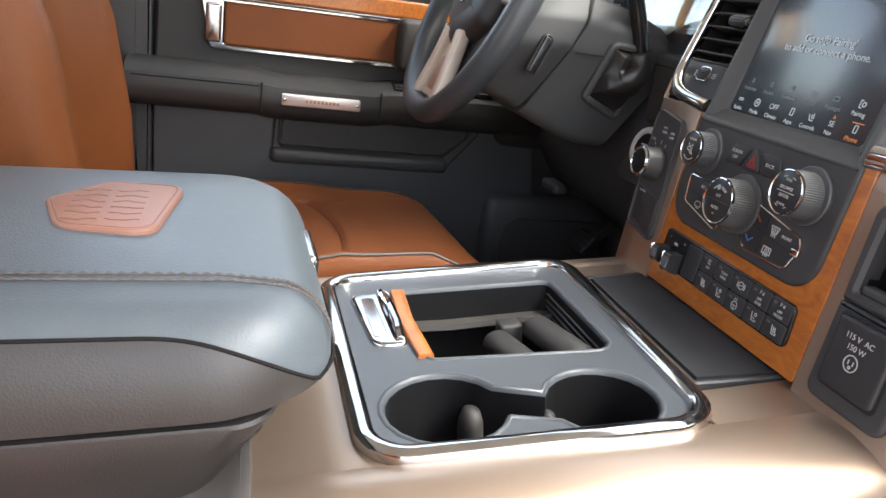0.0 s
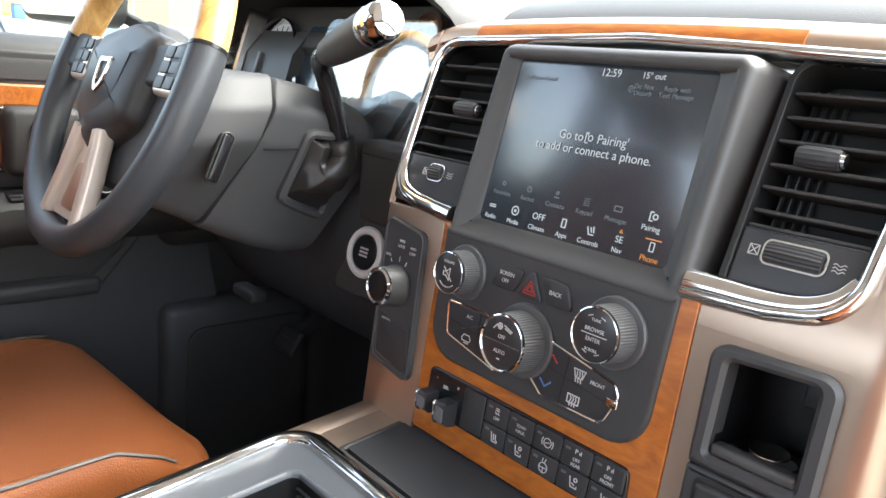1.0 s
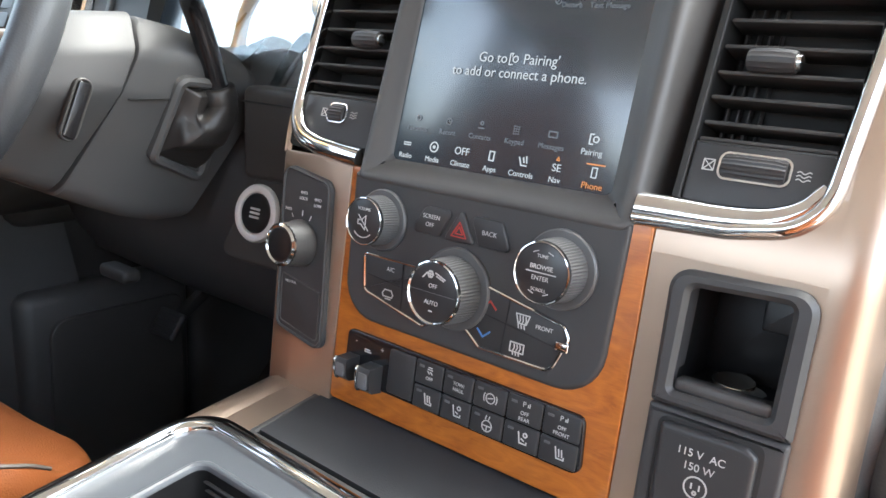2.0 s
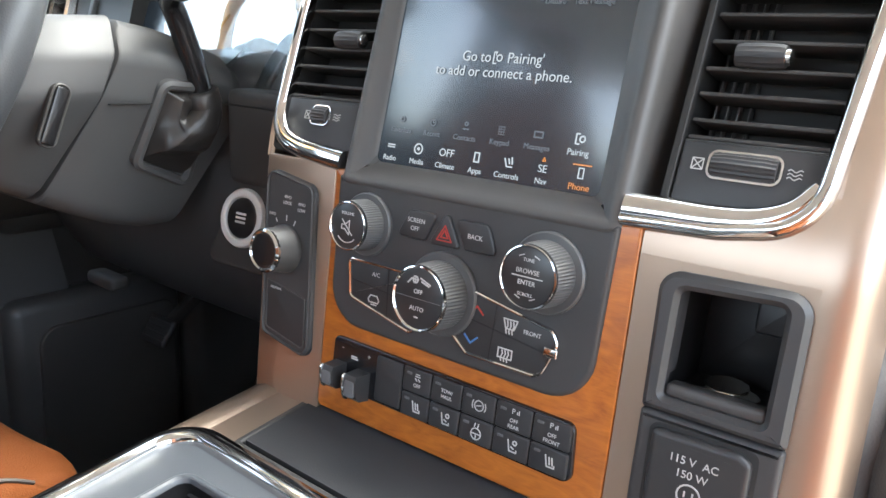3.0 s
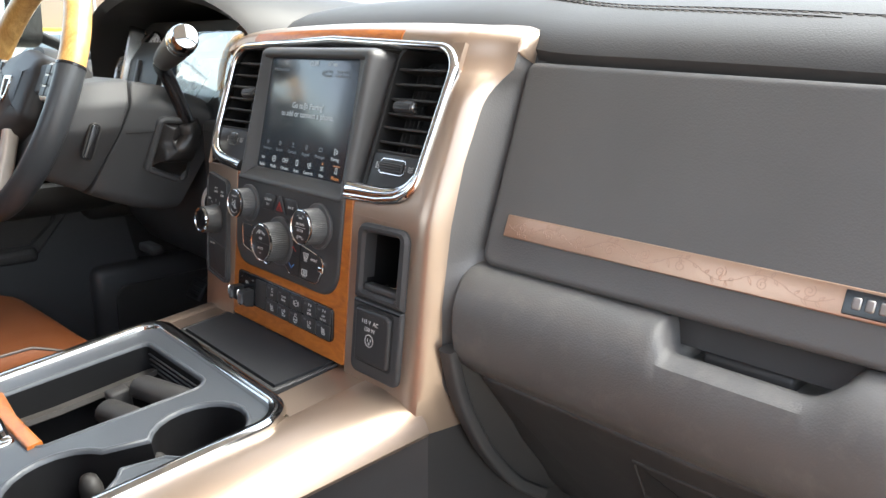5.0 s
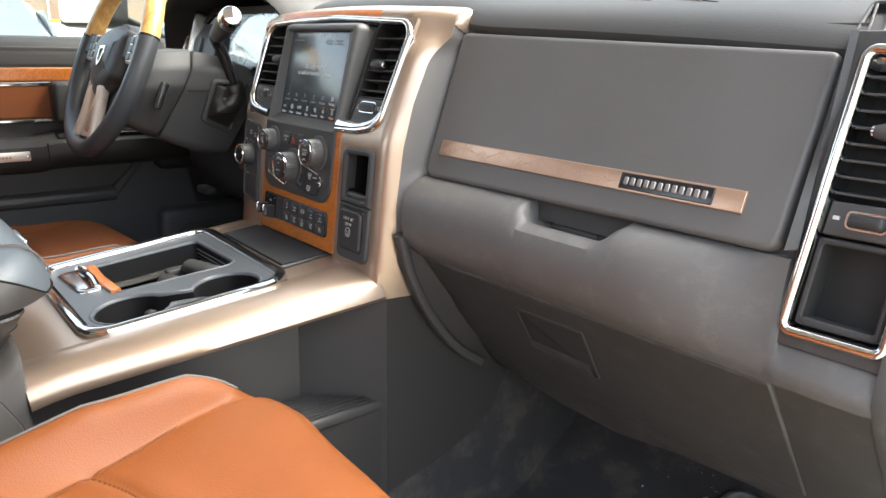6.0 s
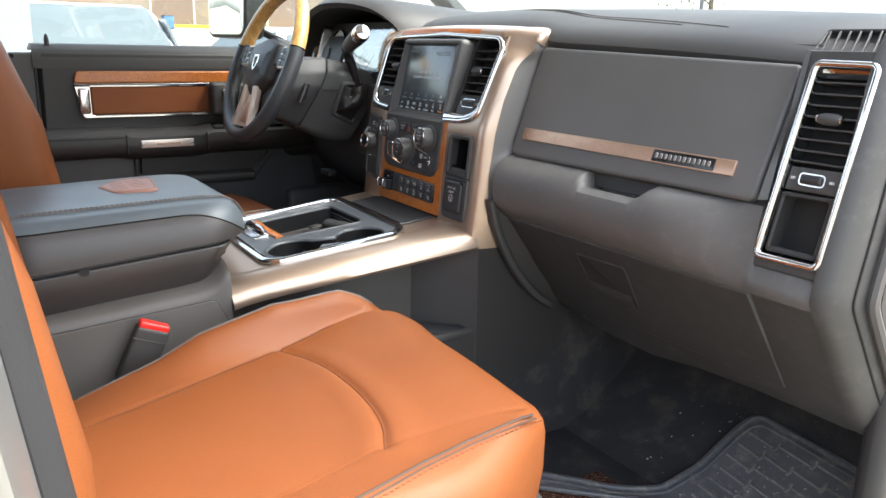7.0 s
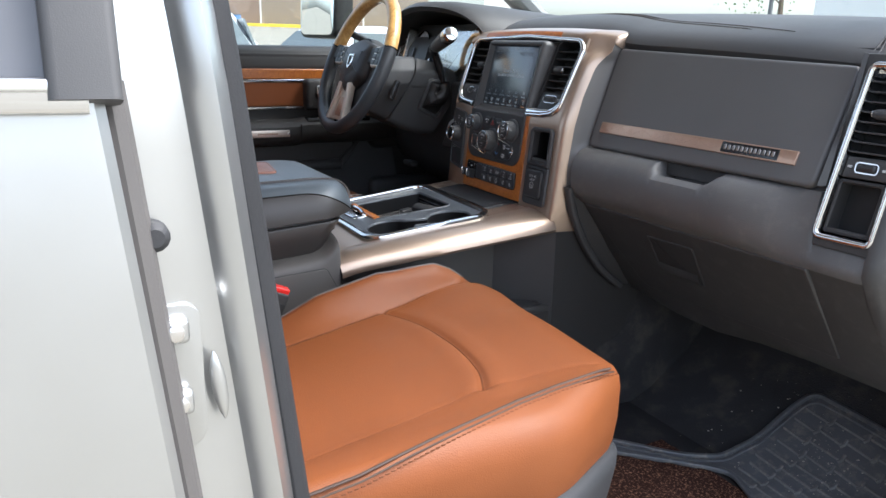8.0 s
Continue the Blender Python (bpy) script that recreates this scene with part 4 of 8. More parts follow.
    for k in range(4):
        part("pad_rib", block(-0.026, 0.026, -0.0075, -0.0055, -0.0165 + k * 0.010, -0.0135 + k * 0.010, 0.0008, Matrix.Translation((-0.700, 0.196, 0.250)) @ Matrix.Rotation(radians(-35), 4, "X"), seg=1), RUBBER, p)
    part("pedal_arm", sweep([(-0.70, 0.205, 0.25), (-0.70, 0.28, 0.30), (-0.70, 0.36, 0.42)], rrect(-0.007, 0.007, -0.010, 0.010, 0.003)), PLASTIC, p)
    p = thing("brake_pedal", "black rubber brake pedal in the dark driver's foot well", "pedal")
    part("pad", block(-0.46, -0.37, 0.30, 0.33, 0.12, 0.18, 0.008, Matrix.Identity(4)), RUBBER, p)
    part("pedal_arm", sweep([(-0.41, 0.33, 0.17), (-0.41, 0.42, 0.28), (-0.41, 0.46, 0.45)], rrect(-0.008, 0.008, -0.012, 0.012, 0.003)), PLASTIC, p)
    part("release_lever", block(-0.62, -0.56, 0.05, 0.075, 0.375, 0.392, 0.006), PLASTIC, d)


driver_side_dash()

# ---- centre stack ----
STACK = thing("centre_stack", "taupe and wood trimmed centre stack with touch screen and climate knobs", "dash console")
C0, V0, S0 = plane_frame((0, -0.0104, 0.5938), 0.1035), plane_frame((0, -0.0098, 0.5888), 0.3834), plane_frame((0, 0, 0.6), 0.2139)


def cw(z):
    return (z - 0.5938) * 1.0053


def vw(z):
    return (z - 0.5888) * 1.0710


def sw(z):
    return (z - 0.6) * 1.0226


def face_y(z):
    """How far forward the taupe face lies at a height."""
    a, b = -0.0104 + 0.1035 * (z - 0.5938), -0.0098 + 0.3834 * (z - 0.5888)
    return max(a, b)


def soft_y(z):
    """The same face with its bend rounded off."""
    return sum(face_y(z + d) for d in np.linspace(-0.015, 0.015, 11)) / 11


def side_y(z):
    return float(np.interp(z, (0.352, 0.37, 0.42, 0.50, 0.576, 0.634, 0.686, 0.727, 0.745, 0.757), (0.042, 0.028, 0.0, -0.001, 0.010, 0.026, 0.049, 0.074, 0.106, 0.118)))


def stack():
    s = STACK
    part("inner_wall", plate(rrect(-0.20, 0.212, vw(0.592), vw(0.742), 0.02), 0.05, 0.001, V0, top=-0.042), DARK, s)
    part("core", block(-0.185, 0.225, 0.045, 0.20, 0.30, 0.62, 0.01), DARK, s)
    # right taupe flank, from the tunnel up into the top corner
    def rail_line(x):
        c = 0.010 * (1 - (abs(x - 0.01) / 0.24) ** 2) if abs(x - 0.01) < 0.24 else 0.0
        drop = -0.020 * max(0, (-x - 0.180) / 0.05) ** 2 - 0.008 * max(0, (x - 0.235) / 0.026) ** 2
        u = max(0, min(1, (x - 0.196) / 0.066))
        far = 0.038 * u * u * (3 - 2 * u)
        zz = 0.7385 + c * 0.8 + drop * 0.55
        return -0.0098 + 0.3834 * (zz - 0.5888), zz, far

    def flank_point(j, z_at):
        """Point j across the trim (0: beside the vents, 7: its outer edge) at the height z_at of the inner edge."""
        base_x = (0.2140, 0.2150, 0.2220, 0.2290, 0.2345, 0.2385, 0.2415, 0.2435)[j]
        top_x = (0.2140, 0.2160, 0.2230, 0.2305, 0.2370, 0.2430, 0.2490, 0.2555)[j]
        y_t, z_t, far = rail_line(top_x)
        z_t -= 0.0005
        s_ = (z_at - 0.354) / 0.386
        w = min(1.0, max(0.0, (s_ - 0.865) / 0.092)) ** 2.4
        z = 0.354 + s_ * (z_t - 0.354)
        f, g = soft_y(z), side_y(min(z, 0.727))
        y = (f + 0.0001, f, f + 0.0002, f + 0.0014, f + 0.0048, max(f + 0.011, f + (g - f) * 0.45), max(f + 0.013, f + (g - f) * 0.75), max(g, f + 0.016))[j]
        return (base_x + (top_x - base_x) * w, f + (y - f) * (1 - w) + far * w, z)
    rows = [[flank_point(j, z) for j in range(8)] for z in np.linspace(0.3685, 0.740, 48)]
    for dy, dz, g in ((0.0006, 0.006, 1.0), (0.0050, 0.0122, 1.0), (0.0132, 0.0164, 1.0), (0.030, 0.0194, 1.0), (0.062, 0.0204, 0.6)):
        over = []
        for x in (0.2140, 0.2160, 0.2230, 0.2305, 0.2370, 0.2430, 0.2490, 0.2550):
            y_t, z_t, far = rail_line(x)
            over.append((x, y_t + dy + far * g, z_t + dz))
        rows.append(over)
    part("surround_right", sheet(rows, 0.003), TAUPE, s, "satin taupe trim")
    # left flank
    rows = []
    for z in np.linspace(0.400, 0.748, 30):
        f = face_y(z)
        w = float(np.interp(z, (0.40, 0.58, 0.62, 0.75), (0.186, 0.190, 0.197, 0.206)))
        rows.append([(-w - 0.016, f + 0.045, z), (-w - 0.014, f + 0.02, z), (-w - 0.009, f + 0.007, z), (-w - 0.004, f + 0.0018, z), (-w, f, z), (-w + (0.02 if z < 0.592 else -0.001), f + (0 if z < 0.592 else 0.001), z)])
    part("surround_left", sheet(rows, 0.003), TAUPE, s)
    # top rail: taupe, wood inlay, taupe
    def rail(x0, x1, n, lift, name, mat, label="", upto=7):
        rows = []
        for x in np.linspace(x0, x1, n):
            y, zz, far = rail_line(x)
            rows.append([(x, y + 0.004 + far, zz - 0.004), (x, y - lift + far, zz), (x, y + 0.0015 - lift + far, zz + 0.006), (x, y + 0.006 - lift * 0.5 + far, zz + 0.0115), (x, y + 0.014 + far, zz + 0.0155 + lift * 0.5), (x, y + 0.030 + far, zz + 0.0185 + lift), (x, y + 0.062 + far * 0.6, zz + 0.0195 + lift)])
        rows = [r[:upto] for r in rows]
        if x1 > 0.25:
            end = rows[-1]
            for a_ in (30, 60, 90):
                g = 1 - math.cos(radians(a_))
                rows.append([(p[0] + 0.0045 * math.sin(radians(a_)), p[1] + 0.020 * g, p[2] - 0.010 * g) for p in end])
        part(name, sheet(rows, 0.003), mat, s, label)
    rail(-0.222, 0.2555, 60, 0.0, "top_rail", TAUPE)
    rail(-0.160, 0.1280, 24, 0.0012, "top_inlay", WOOD, "glossy reddish wood inlay", 4)
    # chrome ring round vents and screen
    pts = arc_poly([(0.108, vw(0.5905), 0), (0.160, vw(0.5925), 0.03), (0.2055, vw(0.600), 0.030), (0.2165, vw(0.738), 0.026), (0.01, vw(0.7465), 0.2), (-0.2015, vw(0.738), 0.026), (-0.1925, vw(0.602), 0.030), (-0.113, vw(0.5925), 0)], 7)
    sec = [(-0.0046, -0.006), (0.0046, -0.006), (0.0052, -0.0005), (0.0044, 0.0026), (0.0024, 0.0048), (0.0, 0.0055), (-0.0024, 0.0048), (-0.0044, 0.0026), (-0.0052, -0.0005)]
    part("chrome_ring", sweep([tuple(V0 @ Vector((x, y, 0.0))) for x, y in pts], sec, up=tuple(V0.to_3x3() @ Vector((0, 0, 1)))), CHROME, s, "polished chrome ring round vents and screen", smooth=60)
    lip = curve_through([(0.1085, vw(0.5965), 0.0), (0.130, vw(0.5970), 0.0), (0.155, vw(0.5975), 0.0), (0.178, vw(0.6005), 0.0), (0.194, vw(0.6080), 0.0), (0.2035, vw(0.6200), 0.0)], 6)
    wide = [1.0 - 0.55 * (i / (len(lip) - 1)) ** 1.6 for i in range(len(lip))]
    part("chrome_lip", sweep([tuple(V0 @ Vector(p)) for p in lip], round_section(0.0092, 16, 0.0066), up=tuple(V0.to_3x3() @ Vector((0, 0, 1))), scale=wide), CHROME, s, smooth=70)
    lip = curve_through([(-0.1120, vw(0.5950), 0.0), (-0.135, vw(0.5970), 0.0), (-0.160, vw(0.5995), 0.0), (-0.180, vw(0.6060), 0.0), (-0.1915, vw(0.6190), 0.0), (-0.1945, vw(0.6350), 0.0)], 6)
    part("chrome_lip", sweep([tuple(V0 @ Vector(p)) for p in lip], round_section(0.0080, 16, 0.0064), up=tuple(V0.to_3x3() @ Vector((0, 0, 1))), scale=[1.0 - 0.4 * (i / (len(lip) - 1)) ** 2 for i in range(len(lip))]), CHROME, s, smooth=70)
    corner = [(0.1700, 0.7375), (0.1900, 0.7380), (0.2030, 0.7345), (0.2125, 0.7250), (0.2160, 0.7120), (0.2185, 0.7000), (0.2190, 0.7440), (0.1700, 0.7460)]
    part("corner_fill", plate([(x, vw(z)) for x, z in corner], 0.006, 0.0003, V0, top=-0.0008), TAUPE, s)
    bend = []
    for z in (0.5725, 0.576, 0.580, 0.584, 0.588, 0.591, 0.594, 0.597, 0.600, 0.604, 0.609, 0.616):
        x0 = float(np.interp(z, (0.588, 0.5935, 0.5945, 0.599, 0.612, 0.62), (0.1222, 0.150, 0.185, 0.197, 0.207, 0.208)))
        bend.append([(x, soft_y(z) + 0.0001, z) for x in np.linspace(x0, 0.2146, 6)])
    part("surround_bend", sheet(bend, 0.003), TAUPE, s)
    fill = [(0.2075, 0.612), (0.2165, 0.612), (0.2180, 0.735), (0.2160, 0.735)]
    part("corner_fill", plate([(x, vw(z)) for x, z in fill], 0.006, 0.0001, V0, top=-0.0003), TAUPE, s)
    # vents
    for side, x0, x1 in (("right", 0.1300, 0.2075), ("left", -0.1935, -0.1020)):
        q = 1 if side == "right" else -1
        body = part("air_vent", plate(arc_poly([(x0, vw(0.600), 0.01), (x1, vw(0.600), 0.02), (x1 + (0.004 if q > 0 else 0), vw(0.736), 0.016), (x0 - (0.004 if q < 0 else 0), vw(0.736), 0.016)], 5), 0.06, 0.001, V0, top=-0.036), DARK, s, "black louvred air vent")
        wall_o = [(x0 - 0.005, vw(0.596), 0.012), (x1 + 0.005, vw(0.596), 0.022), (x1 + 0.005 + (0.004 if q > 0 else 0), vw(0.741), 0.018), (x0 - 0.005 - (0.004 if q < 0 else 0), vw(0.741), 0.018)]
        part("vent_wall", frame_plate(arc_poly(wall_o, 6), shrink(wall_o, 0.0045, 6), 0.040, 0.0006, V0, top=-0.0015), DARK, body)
        for z in (0.719, 0.7045, 0.690, 0.6755, 0.662, 0.648, 0.6345 + 0.0045):
            m = shift(V0, 0, vw(z), -0.006) @ Matrix.Rotation(radians(6), 4, "X")
            part("vent_slat", block(x0 + 0.001, x1 + 0.002, -0.0012, 0.0012, -0.022, 0.002, 0.001, m, seg=2), PLASTIC, body)
        for k in range(4):
            xk = (x0 + 0.004 + k * 0.0064) if q > 0 else (x1 - 0.004 - k * 0.0070)
            part("vent_vane", block(xk - 0.0006, xk + 0.0006, vw(0.638), vw(0.730), -0.035, -0.0285, 0.0005, V0, seg=1), PLASTIC_SOFT, body)
        xc = 0.160 if q > 0 else -0.141
        kn = part("vane_knob", lathe([(0.0005, -0.0125), (0.0058, -0.0125), (0.0066, -0.010), (0.0070, 0.0), (0.0066, 0.010), (0.0058, 0.0125), (0.0005, 0.0125)], shift(V0, xc, vw(0.6815), -0.001) @ Matrix.Rotation(radians(90), 4, "Y"), 28, rib=0.0004, rows=(2, 3, 4)), SWITCH, body, "ribbed black vane knob", smooth=15)
        part("knob_tip", lathe([(0.0045, 0.0125), (0.0045, 0.0150), (0.002, 0.0160)], shift(V0, xc, vw(0.6815), -0.001) @ Matrix.Rotation(radians(90), 4, "Y"), 16), CHROME_SATIN, body)
        ctl = part("vent_control", plate(arc_poly([(x0 + (0.0 if q > 0 else 0.004), vw(0.602), 0.014 if q < 0 else 0.003), (x1 - 0.001, vw(0.602), 0.014 if q > 0 else 0.003), (x1 + (0.001 if q > 0 else 0), vw(0.6375), 0.001), (x0, vw(0.6375), 0.001)], 5), 0.03, 0.0015, V0, top=-0.003), SWITCH, body)
        xw = 0.1655 if q > 0 else -0.150
        ww = 0.0165 if q > 0 else 0.0075
        part("wheel_well", plate(rrect(xw - ww - 0.0015, xw + ww + 0.0015, vw(0.625) - 0.0068, vw(0.625) + 0.0068, 0.004), 0, 0.0003, V0, top=-0.0028), DARK, body)
        part("thumbwheel", lathe([(0.001, -ww), (0.0075, -ww), (0.0083, -ww * 0.6), (0.0083, ww * 0.6), (0.0075, ww), (0.001, ww)], shift(V0, xw, vw(0.625), -0.004) @ Matrix.Rotation(radians(90), 4, "Y"), 40, rib=0.0006, rows=(1, 2, 3, 4)), SWITCH, body, "ribbed black thumbwheel", smooth=15)
        wheel_o = rrect(xw - ww - 0.0026, xw + ww + 0.0026, vw(0.625) - 0.0080, vw(0.625) + 0.0080, 0.005)
        part("wheel_rim", frame_plate(wheel_o, inset(wheel_o, 0.0014), 0, 0.0005, V0, top=-0.0022), CHROME_SATIN, body)
        a, b = xw - ww - 0.0085, xw + ww + 0.0085
        m = shift(V0, 0, vw(0.625), -0.0029)
        part("vent_mark", lines([[(a - 0.003, -0.003), (a + 0.003, -0.003), (a + 0.003, 0.003), (a - 0.003, 0.003), (a - 0.003, -0.003), (a + 0.003, 0.003)], [(a - 0.003, 0.003), (a + 0.003, -0.003)]], 0.0006, m), PRINT, body, smooth=0)
        part("vent_mark", lines([[(b - 0.004 + 0.001 * i, h + 0.0007 * math.sin(i * 1.3)) for i in range(8)] for h in (-0.002, 0.0, 0.002)], 0.0005, m), PRINT, body, smooth=0)
    # screen bezel: a wedge that stands out from the vents
    ob = arc_poly([(-0.1085, sw(0.5785), 0.008), (0.1090, sw(0.5785), 0.008), (0.1120, sw(0.7360), 0.009), (-0.1010, sw(0.7360), 0.009)], 6)
    ib = arc_poly([(-0.0865, sw(0.598), 0.005), (0.0885, sw(0.598), 0.005), (0.0905, sw(0.7275), 0.006), (-0.0830, sw(0.7275), 0.006)], 6)
    back = [(x + (0.019 if x > 0 else -0.010), y) for x, y in ob]

    def flow(y):
        """How far the lower bar swells out to run into the control plate."""
        u = min(1.0, max(0.0, (sw(0.6005) - y) / (sw(0.6005) - sw(0.5785))))
        return 0.0070 * u * u * (3 - 2 * u)
    loops = [[(x, y, -0.055) for x, y in back], [(x, y, -0.006) for x, y in inset(ob, -0.0035)]]
    for d, h in ((-0.0022, -0.0005), (-0.0004, 0.0030), (0.0016, 0.0052), (0.0038, 0.0062), (0.0062, 0.0063), (0.0082, 0.0056), (0.0104, 0.0040)):
        loops.append([(x, y, h + flow(y)) for x, y in inset(ob, d)])
    for f, h in ((0.55, 0.0022), (1.0, 0.0008)):
        mid = [(p[0] + (q[0] - p[0]) * f, p[1] + (q[1] - p[1]) * f) for p, q in zip(inset(ob, 0.0104), ib)]
        loops.append([(x, y, h + flow(y) * (1 - f)) for x, y in mid])
    loops.append([(x, y, -0.008) for x, y in ib])
    part("screen_bezel", rings(bmesh.new(), loops, S0, (False, False)), PLASTIC_SOFT, s, "matt black raised screen bezel", smooth=70)
    scr = part("touch_screen", plate(arc_poly([(-0.0875, sw(0.597), 0.001), (0.0895, sw(0.597), 0.001), (0.0915, sw(0.728), 0.001), (-0.084, sw(0.728), 0.001)], 2), 0.006, 0.0005, S0), DISPLAY, s, "glossy touch screen showing a phone pairing page")
    T = lambda x, z: shift(S0, x, sw(z), 0.0004)
    letters("screen_text", "Go to '   Pairing'", 0.0094, T(0.0050, 0.6735), LIT, scr)
    part("screen_icon", lines([[(0.0002, 0.0036), (-0.0022, 0.0036), (-0.0022, -0.0036), (0.0002, -0.0036)], circle(0.0022, 0, 0.0020, 10)], 0.0008, T(0.0008, 0.6735)), LIT, scr, smooth=0)
    letters("screen_text", "to add or connect a phone.", 0.0094, T(0.0055, 0.6640), LIT, scr)
    for w, x, z, h, m in (("12:59", 0.0065, 0.7205, 0.0080, LIT), ("15° out", 0.0420, 0.7205, 0.0062, LIT), ("Do Not", 0.0365, 0.7128, 0.0048, LIT_DIM), ("Disturb", 0.0365, 0.7083, 0.0048, LIT_DIM), ("Reply with", 0.0625, 0.7128, 0.0048, LIT_DIM), ("Text Message", 0.0625, 0.7083, 0.0048, LIT_DIM), ("No Phone Paired", -0.058, 0.7130, 0.0046, LIT_DIM),
                          ("Favorites", -0.068, 0.6215, 0.0050, LIT_DIM), ("Recent", -0.041, 0.6215, 0.0050, LIT_DIM), ("Contacts", -0.0135, 0.6215, 0.0050, LIT_DIM), ("Keypad", 0.014, 0.6215, 0.0050, LIT_DIM), ("Messages", 0.0415, 0.6215, 0.0050, LIT_DIM), ("Pairing", 0.070, 0.6215, 0.0054, LIT),
                          ("Radio", -0.0745, 0.6018, 0.0052, LIT), ("Media", -0.050, 0.6018, 0.0052, LIT), ("Climate", -0.0255, 0.6018, 0.0052, LIT), ("Apps", -0.0010, 0.6018, 0.0052, LIT), ("Controls", 0.0235, 0.6018, 0.0052, LIT), ("Nav", 0.0485, 0.6018, 0.0052, LIT), ("Phone", 0.0745, 0.6018, 0.0056, LIT_ORANGE), ("OFF", -0.0255, 0.6103, 0.0072, LIT), ("SE", 0.0485, 0.6092, 0.0068, LIT)):
        letters("screen_text", w, h, T(x, z), m, scr)
    ic = {(-0.068, 0.629): [circle(0, 0, 0.0018, 5)], (-0.041, 0.629): [circle(0, 0, 0.0022), [(0, 0.0015), (0, 0), (0.001, 0)]], (-0.0135, 0.6295): [circle(0, 0.0012, 0.0012, 8), [(-0.0022, -0.0022), (0.0022, -0.0022)]],
          (0.014, 0.629): [[(a, b), (a + 0.0004, b)] for a in (-0.0018, 0, 0.0018) for b in (-0.0024, -0.0008, 0.0008, 0.0024)], (0.0415, 0.629): [[(-0.003, -0.0015), (0.003, -0.0015), (0.003, 0.002), (-0.003, 0.002), (-0.003, -0.0015)]]}
    for (x, z), st in ic.items():
        part("screen_icon", lines(st, 0.0008, T(x, z)), LIT_DIM, scr, smooth=0)
    ic = {(0.070, 0.6295): [[(-0.0005, 0.003), (-0.0028, 0.003), (-0.0028, -0.003), (-0.0005, -0.003)], circle(0.0014, 0, 0.0018, 8)], (-0.0745, 0.6102): [[(-0.003, a), (0.003, a)] for a in (-0.0008, 0.0008)], (-0.050, 0.6105): [circle(0, 0, 0.0034), circle(0, 0, 0.0008, 6)],
          (-0.001, 0.6105): [[(-0.0018, 0.003), (-0.0018, -0.003), (0.0018, -0.003), (0.0018, 0.003), (-0.0018, 0.003)]], (0.0235, 0.6105): [[(-0.003, 0.002), (-0.001, -0.003), (0.003, -0.003)], [(0, 0.002), (0.001, -0.001)], [(0.0022, 0.003), (0.003, -0.001)]]}
    for (x, z), st in ic.items():
        part("screen_icon", lines(st, 0.0009, T(x, z)), LIT, scr, smooth=0)
    part("screen_icon", lines([[(-0.0016, 0.003), (-0.0016, -0.003), (0.0016, -0.003), (0.0016, 0.003), (-0.0016, 0.003)]], 0.0007, T(0.0745, 0.6100)), LIT, scr, smooth=0)
    part("screen_icon", lines([[(-0.006, 0.0), (0.006, 0.0)]], 0.0009, T(0.0745, 0.6148)), LIT_ORANGE, scr, smooth=0)
    part("screen_icon", lines([[(-0.001, 0), (0, 0.0022), (0.001, 0), (-0.001, 0)]], 0.0006, T(0.0485, 0.6140)), LIT_ORANGE, scr, smooth=0)
    part("screen_icon", lines([circle(0, 0, 0.0021), [(-0.0013, -0.0013), (0.0013, 0.0013)]], 0.0006, T(0.0265, 0.7108)), LIT_DIM, scr, smooth=0)
    # wood panel and the black control plate on it
    part("wood_panel", plate(arc_poly([(-0.116, cw(0.4085), 0.004), (0.1215, cw(0.4085), 0.004), (0.1215, cw(0.5895), 0.002), (-0.116, cw(0.5895), 0.002)], 4), 0.02, 0.0015, C0, top=0.0005), WOOD, s, "glossy golden brown wood trim")
    ctrl = part("control_plate", plate(arc_poly([(-0.108, cw(0.4790), 0.030), (0.1055, cw(0.4775), 0.030), (0.1095, cw(0.5865), 0.002), (-0.1095, cw(0.5865), 0.002)], 7), 0.01, 0.003, C0, top=0.004), CONTROL, s, "black climate and audio control plate")
    P = lambda x, z, h=0.004: shift(C0, x, cw(z), h)

    def knob(x, z, r, h, words, ringed):
        k = part("control_knob", lathe([(r * 1.32, 0), (r * 1.32, 0.002), (r * 1.26, 0.0032), (r * 1.05, 0.0036), (r * 1.05, 0.006), (r * 1.04, h * 0.5), (r, h - 0.0025), (r * 0.97, h - 0.0012), (r * 0.90, h - 0.0004)], P(x, z), 120, rib=0.0006, rows=(4, 5, 6)), KNOB, s, "ribbed grey rotary knob with chrome ring", smooth=20)
        part("knob_ring", lathe([(r * 0.96, h - 0.003), (r * 1.0, h - 0.0016), (r * 0.985, h + 0.0006), (r * 0.945, h + 0.0009), (r * 0.90, h - 0.0002), (r * 0.90, h - 0.003)], P(x, z), 48), CHROME, k)
        part("knob_face", lathe([(r * 0.91, h - 0.003), (r * 0.91, h - 0.0002), (r * 0.86, h + 0.0002)], P(x, z), 40), FACE, k)
        for w, dx, dy, size in words:
            letters("knob_text", w, size * 0.72, shift(P(x, z), dx, dy, h + 0.0003), PRINT, k)
        return k
    kl = knob(-0.0765, 0.5555, 0.0170, 0.021, (("VOLUME", 0, 0.0085, 0.0042),), True)
    part("knob_icon", lines([[(-0.005, -0.0015), (-0.002, -0.0015), (0.002, -0.005), (0.002, 0.005), (-0.002, 0.0015), (-0.005, 0.0015), (-0.005, -0.0015)], [(-0.005, 0.005), (0.005, -0.005)], circle(0, 0, 0.0105, 12, 225, 315)], 0.0007, shift(P(-0.0765, 0.5555), 0, -0.001, 0.0213)), PRINT, kl, smooth=0)
